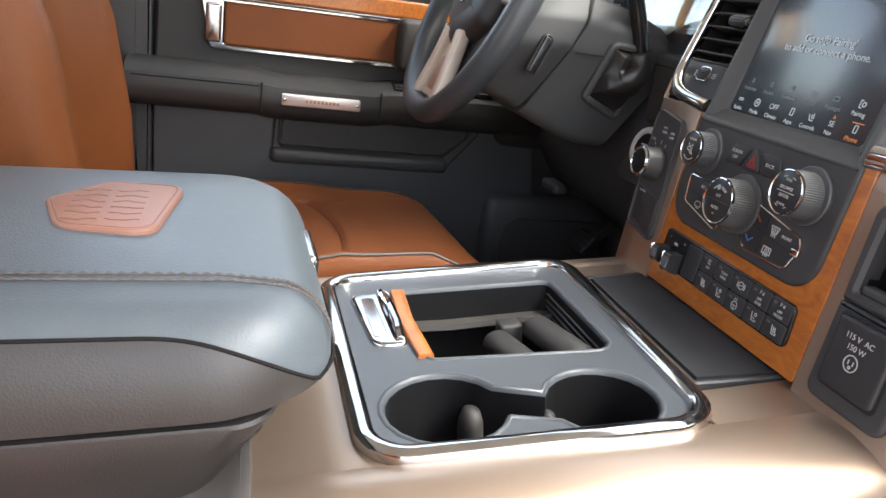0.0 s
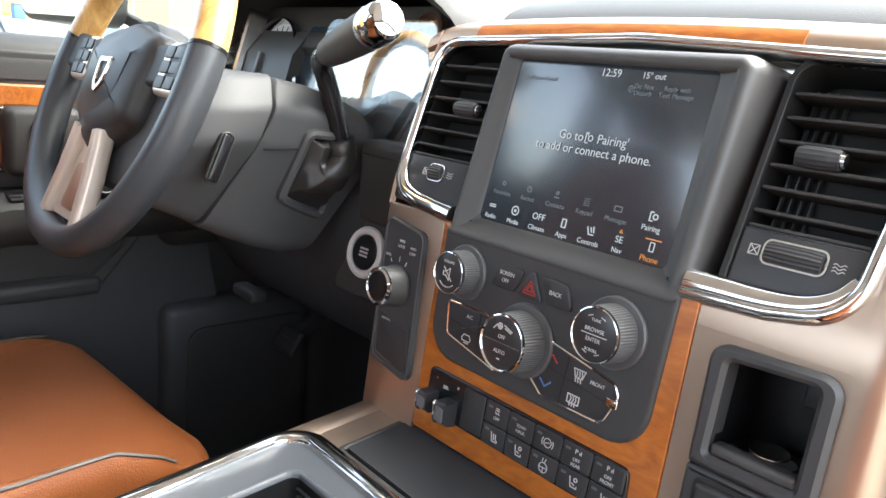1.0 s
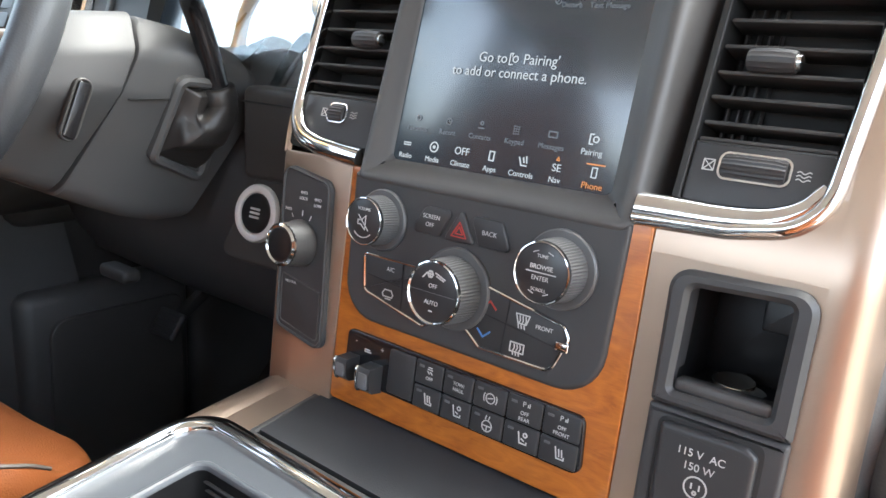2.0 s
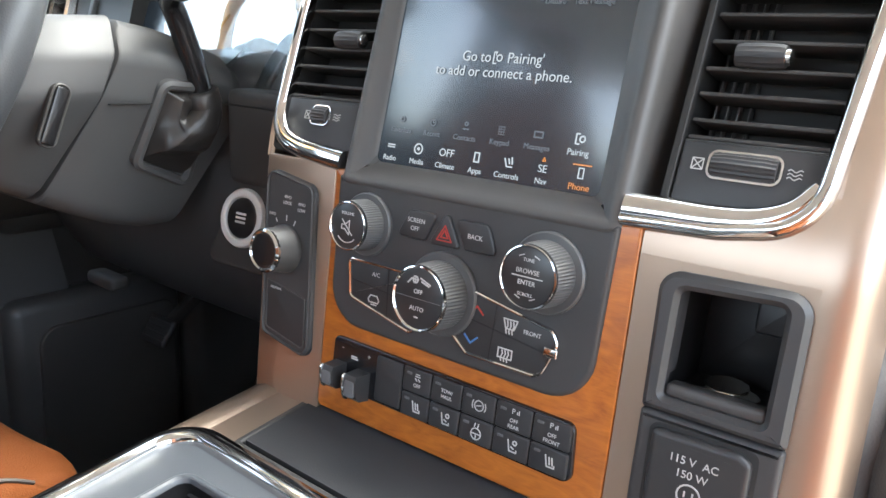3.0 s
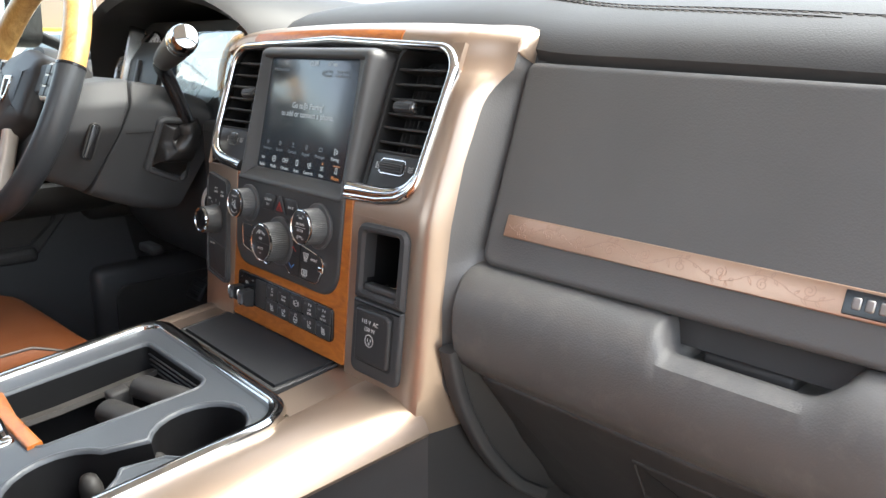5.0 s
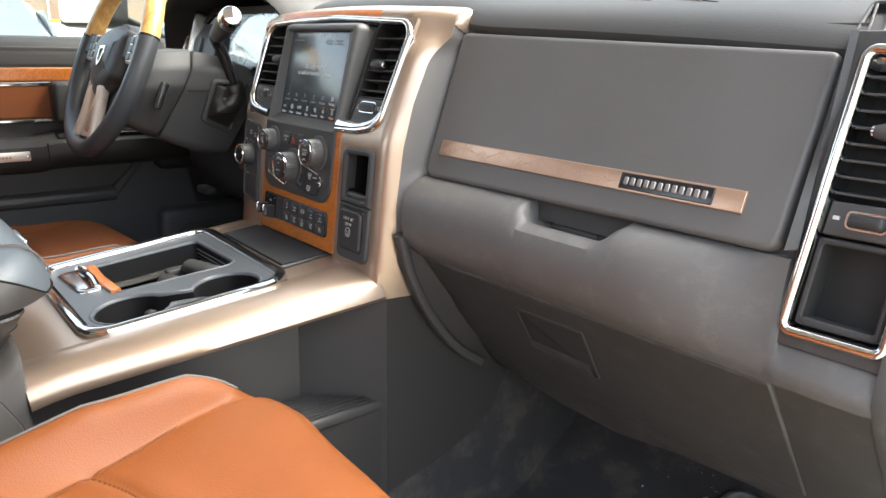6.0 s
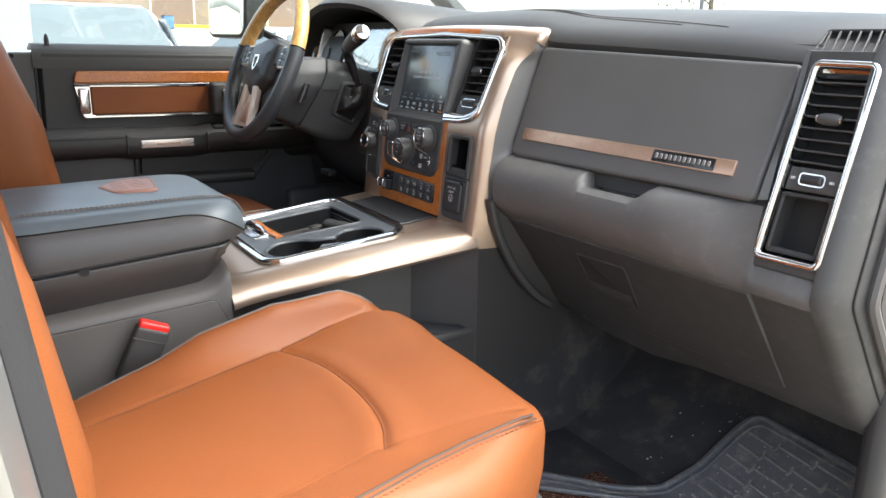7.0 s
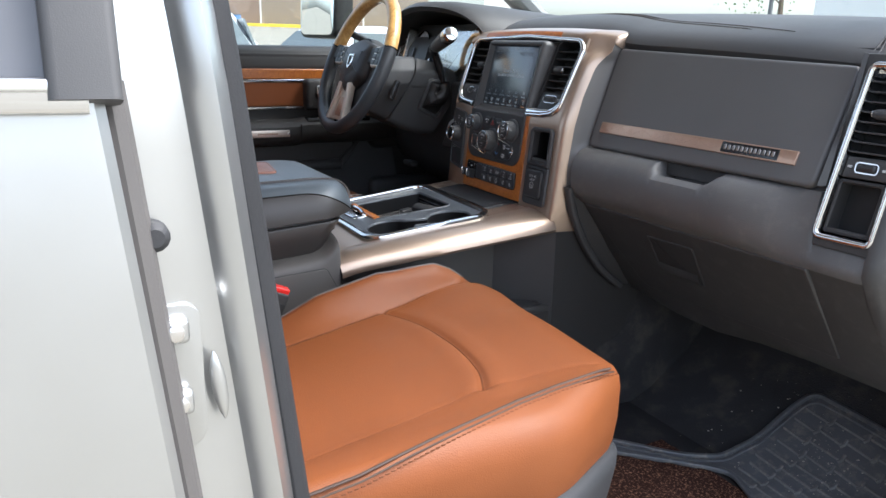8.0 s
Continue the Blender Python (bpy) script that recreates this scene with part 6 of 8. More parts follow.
def console():
    t = thing("centre_console", "floor console with taupe sides, chrome bezel, cup holders and padded armrest", "console")
    k3 = lambda x, y, h=0.0: tuple(K0 @ Vector((x, kl(y), h)))
    # insert with an open bin and two joined cup holders: a ring of panels round the openings
    ring = arc_poly([(-0.1700, kl(-0.372), 0.030), (0.1440, kl(-0.376), 0.034), (0.1555, kl(-0.118), 0.034), (-0.1740, kl(-0.106), 0.030)], 8)
    part("bezel_ring", sweep([tuple(K0 @ Vector((x, y, 0.002))) for x, y in ring], [(-0.008, -0.012), (0.0075, -0.012), (0.0088, -0.002), (0.0070, 0.0030), (0.0025, 0.0050), (-0.0030, 0.0050), (-0.0070, 0.0030), (-0.0088, -0.001)], closed=True, up=(0, -0.113, 0.994)), CHROME, t, "polished chrome bezel ring")
    bin_o = [(-0.1290, kl(-0.305), 0.010), (0.0140, kl(-0.305), 0.010), (0.0300, kl(-0.140), 0.016), (-0.1260, kl(-0.140), 0.010)]
    inner = inset(ring, 0.004)

    def cup_outline(n=18):
        """Two round wells joined by a narrow channel."""
        c1, c2, r1, r2 = (0.0900, kl(-0.309)), (0.1060, kl(-0.188)), 0.0480, 0.0450
        out = []
        for i in range(n + 1):
            a = radians(115 + (310) * i / n)
            out.append((c1[0] + r1 * math.cos(a), c1[1] + r1 * math.sin(a)))
        for i in range(n + 1):
            a = radians(-65 + (310) * i / n)
            out.append((c2[0] + r2 * math.cos(a), c2[1] + r2 * math.sin(a)))
        return out
    cups = cup_outline()
    bn = arc_poly(bin_o, 6)
    # deck: a triangulated sheet with the two holes
    bm = bmesh.new()
    edges = []
    for poly in (inner, bn, cups):
        vs = [bm.verts.new(K0 @ Vector((x, y, 0.0))) for x, y in poly]
        edges += [bm.edges.new((vs[i], vs[(i + 1) % len(vs)])) for i in range(len(vs))]
    bmesh.ops.triangle_fill(bm, use_beauty=True, use_dissolve=False, edges=edges)
    def inside(p, poly):
        x, y, c = p[0], p[1], False
        for i in range(len(poly)):
            (x1, y1), (x2, y2) = poly[i - 1], poly[i]
            if (y1 > y) != (y2 > y) and x < (x2 - x1) * (y - y1) / (y2 - y1) + x1:
                c = not c
        return c
    inv = K0.inverted()
    gone = [f for f in bm.faces if inside(inv @ f.calc_center_median(), bn) or inside(inv @ f.calc_center_median(), cups)]
    bmesh.ops.delete(bm, geom=gone, context="FACES_ONLY")
    for poly, depth in ((bn, 0.004), (cups, 0.004)):
        rings(bm, [[(x, y, 0.0) for x, y in poly], [(x, y, -0.002) for x, y in inset(poly, 0.0012)], [(x, y, -depth) for x, y in inset(poly, 0.0014)]], K0, (False, False))
    part("deck", bm, TRAYPAD, t, "dark blue-grey soft touch insert", smooth=30)
    for nm, poly in (("cup_rim", cups), ("bin_rim", bn)):
        part(nm, sweep([tuple(K0 @ Vector((x, y, -0.0002))) for x, y in inset(poly, -0.0022)], [(-0.0026, -0.001), (0.0026, -0.001), (0.0016, 0.0011), (0.0, 0.0016), (-0.0016, 0.0011)], closed=True, up=(0, -0.113, 0.994)), TRAYPAD, t, smooth=60)
    bm = bmesh.new()
    rings(bm, [[(x, y, -0.003) for x, y in inset(cups, 0.0014)], [(x, y, -0.05) for x, y in inset(cups, 0.003)], [(x, y, -0.068) for x, y in inset(cups, 0.006)], [(x, y, -0.072) for x, y in inset(cups, 0.012)]], K0, (False, True))
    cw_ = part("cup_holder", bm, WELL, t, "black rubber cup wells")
    for x, y, r in ((0.068, -0.282, 0.014), (0.086, -0.224, 0.012), (0.130, -0.156, 0.012)):
        prof = [(0.2, 0.0), (0.65, 0.004), (0.92, 0.012), (1.0, 0.024), (0.95, 0.036), (0.7, 0.045), (0.2, 0.048)]
        part("cup_finger", lathe([(r * f, h - 0.066) for f, h in prof], K0 @ Matrix.Translation((x, kl(y), 0)) @ Matrix.Diagonal((1.0, 0.75, 1, 1)), 18), PLASTIC, cw_, "black sprung finger", smooth=60)
    bm = bmesh.new()
    rings(bm, [[(x, y, -0.003) for x, y in inset(bn, 0.0014)], [(x, y, -0.10) for x, y in inset(bn, 0.004)], [(x, y, -0.105) for x, y in inset(bn, 0.010)]], K0, (False, True))
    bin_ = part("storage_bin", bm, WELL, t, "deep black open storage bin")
    for k in range(4):
        part("bin_rib", block(-0.124, 0.024, kl(-0.1435) + 0.0, kl(-0.1435) + 0.0025, -0.014 - k * 0.007, -0.011 - k * 0.007, 0.001, K0, seg=1), PLASTIC_SOFT, bin_)
    for dy, dz, lab in ((-0.172, -0.018, "removable black divider"), (-0.212, -0.030, "")):
        ends_ = [tuple(K0 @ Vector((xx, kl(dy) + 0.25 * (xx + 0.03), dz))) for xx in (-0.062, -0.058, 0.010, 0.014)]
        part("bin_divider", sweep(ends_, round_section(0.016, 14, 0.013), up=(0, 0, 1), scale=[0.8, 1, 1, 0.8]), PLASTIC, bin_, lab)
    part("bin_post", block(-0.010, 0.010, -0.012, 0.012, -0.06, 0.012, 0.004, K0 @ Matrix.Translation((-0.076, kl(-0.200), -0.030))), PLASTIC, bin_)
    # tambour and its pull
    part("tambour_edge", sweep([k3(-0.128, -0.304, 0.0015), k3(-0.06, -0.309, 0.003), k3(0.012, -0.306, 0.0015)], rrect(-0.007, 0.007, -0.004, 0.0022, 0.0020, 3), up=(0, -0.11, 0.99)), WOOD, t, "wood front edge of the sliding cover")
    pull = part("cover_pull", plate(arc_poly([(-0.124, kl(-0.352), 0.008), (-0.012, kl(-0.346), 0.016), (-0.012, kl(-0.316), 0.006), (-0.124, kl(-0.316), 0.006)], 6), 0.0, 0.003, K0, top=0.004), CHROME, t, "chrome sliding cover pull")
    part("pull_dish", plate(rrect(-0.112, -0.026, kl(-0.344), kl(-0.331), 0.005), 0.0, 0.001, K0, top=0.0046), CHROME_SATIN, pull)
    part("pull_grip", sweep([k3(-0.122, -0.322, 0.004), k3(-0.100, -0.321, 0.010), k3(-0.040, -0.321, 0.010), k3(-0.018, -0.322, 0.004)], round_section(0.0045, 8), up=(0, 0, 1)), CHROME, pull)
    # tray in front, running under the stack
    trc = [(-0.134, kl(-0.098), 0.006), (0.098, kl(-0.104), 0.006), (0.108, kl(0.03), 0.006), (-0.134, kl(0.03), 0.006)]
    tr = arc_poly(trc, 3)
    part("front_tray", plate(tr, 0.032, 0.001, K0, top=-0.026), WELL, t)
    part("tray_rim", frame_plate(tr, shrink(trc, 0.006, 3), 0.028, 0.0015, K0, top=-0.001), PLASTIC_SOFT, t)
    part("tray_mat", plate(shrink(trc, 0.008, 3), 0, 0.0004, K0, top=-0.0240), VALANCE, t, "smooth rubber tray mat")
    # taupe side rails
    def side_rail(sgn, xin0, xin1, xo0, xo1):
        rows = []
        for y in np.linspace(-0.4575, -0.022, 20):
            f = (y + 0.478) / 0.456
            xi, xo = xin0 + (xin1 - xin0) * f, xo0 + (xo1 - xo0) * f
            b = 0.010 * max(0, (-0.40 - y) / 0.08) ** 2
            w = xo - xi
            rows.append([k3(sgn * (xi - 0.012), y, -0.006), k3(sgn * xi, y, 0.000 - b), k3(sgn * (xi + w * 0.35), y, 0.0005 - b), k3(sgn * (xi + w * 0.62), y, -0.003 - b), k3(sgn * (xi + w * 0.82), y, -0.010 - b), k3(sgn * (xi + w * 0.95), y, -0.020 - b), k3(sgn * (xi + w), y, -0.031 - b), k3(sgn * (xi + w * 0.97), y, -0.036 - b)])
        return sheet(rows, 0.003)
    part("side_rail", side_rail(1, 0.150, 0.160, 0.200, 0.2455), TAUPE, t, "satin taupe side rail")
    part("side_rail", side_rail(-1, 0.172, 0.165, 0.205, 0.200), TAUPE, t, "satin taupe side rail")
    for y0, y1, x0, x1 in ((-0.470, -0.366, -0.180, 0.166),):
        part("rear_apron", sheet([[k3(x, y, h) for x in np.linspace(x0, x1, 8)] for y, h in ((y1, -0.0025), (-0.42, -0.0035), (y0, -0.0135))], 0.004, out=(0, 0, 1)), TAUPE, t)
    part("front_apron", sheet([[k3(x, y, -0.002) for y in (-0.118, -0.06, -0.02)] for x in (0.108, 0.135, 0.165)], 0.003), TAUPE, t)
    part("front_apron", sheet([[k3(x, y, -0.002) for y in (-0.112, -0.06, 0.0)] for x in (-0.168, -0.15, -0.134)], 0.003), TAUPE, t)
    # body
    rows = []
    for y, x, h in ((-0.80, 0.190, 0.333), (-0.70, 0.193, 0.341), (-0.60, 0.196, 0.349), (-0.53, 0.196, 0.354), (-0.495, 0.196, 0.358), (-0.478, 0.196, 0.366), (-0.467, 0.196, 0.377), (-0.459, 0.196, 0.384), (-0.4555, 0.1955, 0.385), (-0.4535, 0.193, 0.370), (-0.452, 0.190, 0.320), (-0.445, 0.150, 0.330), (-0.25, 0.150, 0.344), (-0.10, 0.152, 0.362), (0.0, 0.155, 0.374)):
        rows.append([(x - 0.045, y, h + 0.006), (x - 0.028, y, h + 0.003), (x - 0.013, y, h - 0.002), (x - 0.004, y, h - 0.009), (x, y, h - 0.020), (x, y, 0.27), (x, y, 0.12), (x + 0.002, y, -0.06)])
    part("body_side", sheet(rows, 0.006, out=(1, 0, 0)), CONSOLE, t, "charcoal console side panel")
    rows = [[(-p[0], p[1], p[2]) for p in r] for r in rows]
    part("body_side", sheet(rows, 0.006, out=(-1, 0, 0)), CONSOLE, t)
    part("side_pocket_ledge", block(0.14, 0.232, -0.22, -0.005, 0.196, 0.214, 0.006), PLASTIC_SOFT, t, "grey lip of the side pocket")
    part("side_pocket_mat", block(0.155, 0.226, -0.20, -0.03, 0.214, 0.217, 0.001), RUBBER, t)
    for k in range(9):
        part("mat_rib", block(0.159 + k * 0.0075, 0.1615 + k * 0.0075, -0.195, -0.035, 0.2165, 0.2195, 0.001, seg=1), RUBBER, t)
    part("side_lower", sheet([[(x, y, z) for z in (0.20, 0.12, 0.02, -0.06)] for x, y in ((0.196, -0.45), (0.212, -0.25), (0.226, -0.10), (0.233, -0.006))], 0.01, out=(1, 0, 0)), PLASTIC, t)
    PX = Matrix(((0, 0, 1, 0.1962), (1, 0, 0, 0), (0, 1, 0, 0), (0, 0, 0, 1)))
    inlay = arc_poly([(-0.72, 0.10, 0.01), (-0.458, 0.10, 0.01), (-0.462, 0.298, 0.03), (-0.482, 0.3370, 0.010), (-0.72, 0.3225, 0.01)], 5)
    part("panel_joint", plate(inset(inlay, -0.0013), 0.0, 0.0002, PX, top=0.0004), DARK, t)
    part("side_panel", plate(inlay, 0.0, 0.0012, PX, top=0.0016), CONSOLE, t, "inset charcoal side panel")
    # lower front side of the tunnel
    rows = []
    for y, z0, z1 in ((-0.012, 0.060, 0.372), (0.035, 0.070, 0.366), (0.08, 0.085, 0.350), (0.13, 0.098, 0.330), (0.17, 0.115, 0.320), (0.20, 0.145, 0.310), (0.218, 0.19, 0.305), (0.226, 0.235, 0.30)):
        rows.append([(0.236 - 0.01 * (z1 - z), y, z) for z in np.linspace(z0, z1, 8)])
    part("tunnel_side", sheet(rows, 0.01, out=(1, 0, 0)), PLASTIC, t, "black lower tunnel panel")
    part("tunnel_carpet", sheet([[(0.226 + 0.03 * max(0, 0.05 - z), y, z) for z in np.linspace(-0.06, 0.30, 6)] for y in np.linspace(-0.02, 0.56, 8)], 0.01, out=(1, 0, 0)), CARPET, t, "dusty black tunnel carpet")
    part("tunnel_front", sheet([[(x, y, z) for z in np.linspace(-0.06, 0.372, 6)] for x, y in ((0.146, -0.112), (0.158, -0.098), (0.190, -0.062), (0.222, -0.026), (0.231, -0.017), (0.236, -0.012))], 0.006, out=(1, -1, 0)), PLASTIC_SOFT, t, "charcoal slanting panel of the side pocket")
    edge = curve_through([(0.255, -0.003, 0.462), (0.255, 0.010, 0.415), (0.255, 0.028, 0.374), (0.255, 0.056, 0.328), (0.255, 0.100, 0.277), (0.253, 0.150, 0.240)], 6)
    part("trim_return", sheet([[(p[0] - 0.004, p[1] + 0.002, p[2]), (p[0] + 0.004, p[1] + 0.016, p[2] + 0.002), (p[0] + 0.014, p[1] + 0.040, p[2] + 0.006)] for p in edge], 0.003, out=(1, -1, 0)), PLASTIC, t)
    part("edge_trim", sweep(edge, rrect(-0.007, 0.007, -0.009, 0.009, 0.004, 3), up=(1, 0, 0)), PLASTIC_SOFT, t, "charcoal edge trim")
    # armrest: base box and padded lid
    def pad(x0, x1, y0, y1, z0, z1, r, crown):
        base = rrect(x0, x1, y0, y1, r, 8)
        cx, cy = (x0 + x1) / 2, (y0 + y1) / 2
        h = z1 - z0
        loops = [[(x, y, z0) for x, y in inset(base, 0.004)], [(x, y, z0 + 0.004) for x, y in base]]
        for a in range(1, 8):
            u = radians(90 * a / 7)
            loops.append([(x, y, z0 + 0.004 + (h - 0.004) * math.sin(u)) for x, y in inset(base, 0.042 * (1 - math.cos(u)))])
        top = loops[-1]
        for s in (0.8, 0.6, 0.4, 0.2, 0.05):
            loops.append([(cx + (x - cx) * s, cy + (y - cy) * s, z1 + crown * (1 - s * s)) for x, y, _ in top])
        return loops
    LID = 0.483

    def tilt_back(loops, y_ref, slope):
        return [[(x, y, z + (y_ref - y) * slope) for x, y, z in lp] for lp in loops]
    def wedge(loops):
        """The lid is deeper at the back: its underside falls faster than its top."""
        out = []
        for lp in loops:
            ring_ = []
            for x, y, z in lp:
                low_, top_ = 0.4235 - 0.075 * (-0.44 - y), LID - 0.025 * (-0.41 - y)
                ring_.append((x, y, low_ + (z - 0.412) / (LID - 0.412) * (top_ - low_)))
            out.append(ring_)
        return out
    base = []
    for z, x1, y1, r in ((0.362, 0.160, -0.480, 0.03), (0.3635, 0.166, -0.4745, 0.03), (0.369, 0.1695, -0.469, 0.03), (0.395, 0.1735, -0.4545, 0.03), (0.4165, 0.1775, -0.4395, 0.03), (0.4190, 0.1765, -0.4405, 0.03), (0.4196, 0.172, -0.446, 0.03)):
        base.append([(x, y, z) for x, y in rrect(-x1 - 0.006, x1, -0.80, y1, r, 6)])
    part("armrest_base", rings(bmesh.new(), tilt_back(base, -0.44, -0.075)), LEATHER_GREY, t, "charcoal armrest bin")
    part("base_gap", rings(bmesh.new(), tilt_back([[(x, y, z) for x, y in rrect(-0.172, 0.166, -0.80, -0.455, 0.03, 6)] for z in (0.30, 0.368)], -0.44, -0.075)), DARK, t)
    part("lid_gap", rings(bmesh.new(), tilt_back([[(x, y, z) for x, y in rrect(-0.178, 0.172, -0.80, -0.447, 0.03, 6)] for z in (0.40, 0.428)], -0.44, -0.075)), DARK, t)
    # The notch is a flat black disc, its shaded hollow painted on.
    part("base_notch", lathe([(0.0075, 0.0), (0.0075, 0.0012)], Matrix(((0, 0, 1, 0.1768), (1, 0, 0, -0.659), (0, 1, 0, 0.4035), (0, 0, 0, 1))), 20), DARK, t, "small finger notch under the lid")
    lid = part("armrest_lid", rings(bmesh.new(), wedge(pad(-0.188, 0.182, -0.80, -0.402, 0.412, LID, 0.085, 0.009))), LID_LEATHER, t, "padded black leather armrest lid, tinted blue-grey like sky sheen")
    def top_z(x, y):
        base = LID - 0.025 * (-0.41 - y)
        d = min(x + 0.188, 0.182 - x, -0.402 - y)
        if d < 0.042:
            u = math.acos(max(0.0, 1 - max(0.0, d) / 0.042))
            return wedge([[(x, y, 0.416 + (LID - 0.416) * math.sin(u))]])[0][0][2]
        return base + 0.009 * (1 - min(1, max(abs(x + 0.006) / 0.155, abs(y + 0.60) / 0.16)) ** 2)
    for xs in (0.1195, 0.112):
        path = [(xs, y, top_z(xs, y) + 0.0003) for y in [*np.linspace(-0.79, -0.446, 50), *[-0.402 - 0.044 * (1 - math.sin(radians(a_))) for a_ in range(4, 80, 4)]]]
        part("stitch_groove", sweep(path, round_section(0.0007, 6)), THREAD_GREY, lid)
        bm = bmesh.new()
        for p, q in zip(path, path[1:]):
            n_ = max(1, round((Vector(q) - Vector(p)).length / 0.0068))
            for i in range(n_):
                u, v = Vector(p).lerp(Vector(q), (i + 0.1) / n_), Vector(p).lerp(Vector(q), (i + 0.75) / n_)
                sweep([u, u.lerp(v, 0.5) + Vector((0, 0, 0.0009)), v], round_section(0.0010, 5), bm=bm, up=(1, 0, 0))
        tagged(part("stitches", bm, THREAD, lid), kind="stuff")
    # finer along the outline, so that the side seam curves down at the corner
    corners = rrect(-0.188, 0.182, -0.80, -0.402, 0.085, 14)
    lid_base = []
    for p, q in zip(corners, corners[1:] + corners[:1]):
        n_ = max(1, round(math.dist(p, q) / 0.008))
        lid_base += [(p[0] + (q[0] - p[0]) * i / n_, p[1] + (q[1] - p[1]) * i / n_) for i in range(n_)]
    lid_in = inset(lid_base, 0.01)
    band = [[(x, y, 0.4135) for x, y in inset(lid_base, 0.003)]]
    for a_ in range(0, 8):
        u = radians(7.5 * a_)
        ring_ = []
        for _, y in lid_base:
            ring_.append(u * (1.0 - 0.98 * (1.0 - min(1.0, max(0.0, (-0.416 - y) / 0.105))) ** 2.2))
        outs = [(x + (nx - x) * (0.042 * (1 - math.cos(w_)) - 0.0012) / 0.01, y + (ny - y) * (0.042 * (1 - math.cos(w_)) - 0.0012) / 0.01) for (x, y), (nx, ny), w_ in zip(lid_base, lid_in, ring_)]
        band.append([(p[0], p[1], 0.416 + (LID - 0.416) * math.sin(w_)) for p, w_ in zip(outs, ring_)])
    mid_x, mid_y = -0.005, -0.60
    band.append([(x + (mid_x - x) * 0.02, y + (mid_y - y) * 0.012, z - 0.0005) for x, y, z in band[-1]])
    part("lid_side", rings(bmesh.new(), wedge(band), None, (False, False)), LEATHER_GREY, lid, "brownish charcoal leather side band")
    welt = wedge([band[-2]])[0]
    part("side_welt", sweep(welt, round_section(0.0013, 6), closed=True), THREAD_DARK, lid)
    emb = arc_poly([(-0.068, -0.508, 0.014), (-0.076, -0.566, 0.016), (-0.022, -0.604, 0.018), (0.040, -0.586, 0.020), (0.051, -0.522, 0.018)], 6)
    ar = sum(emb[i - 1][0] * emb[i][1] - emb[i][0] * emb[i - 1][1] for i in range(len(emb)))
    emb = emb if ar > 0 else emb[::-1]
    E0 = Matrix(((1, 0, 0, 0), (0, 1, -0.025, 0), (0, 0.025, 1, LID + 0.0093 + 0.0090), (0, 0, 0, 1)))
    part("lid_patch", plate(emb, 0.004, 0.002, E0, top=0.0025), PATCH, lid, "copper tooled leather patch")
    part("patch_edge", frame_plate(inset(emb, 0.003), inset(emb, 0.0045), 0.0, 0.0006, E0, top=0.0030), TOOLING, lid)
    bm = bmesh.new()
    random.seed(11)
    for k in range(6):
        px_ = -0.046 + 0.0145 * k
        for y0_, y1_ in ((-0.584, -0.562), (-0.556, -0.534)):
            lines([[(px_ + random.uniform(-0.001, 0.001) + 0.0016 * math.sin(i * 1.1 + k), y0_ + (y1_ - y0_) * i / 6) for i in range(7)]], random.uniform(0.0008, 0.0022), shift(E0, 0, 0, 0.0025), 0.0004, bm)
    part("patch_tooling", bm, TOOLING, lid, smooth=0)
    part("lid_latch", block(-0.060, 0.012, -0.4145, -0.4045, 0.432, 0.462, 0.004), CHROME_SATIN, lid, "small silver lid latch")
    part("latch_key", block(-0.045, 0.0, -0.4105, -0.4020, 0.438, 0.456, 0.003), GLOSS, lid)


console()


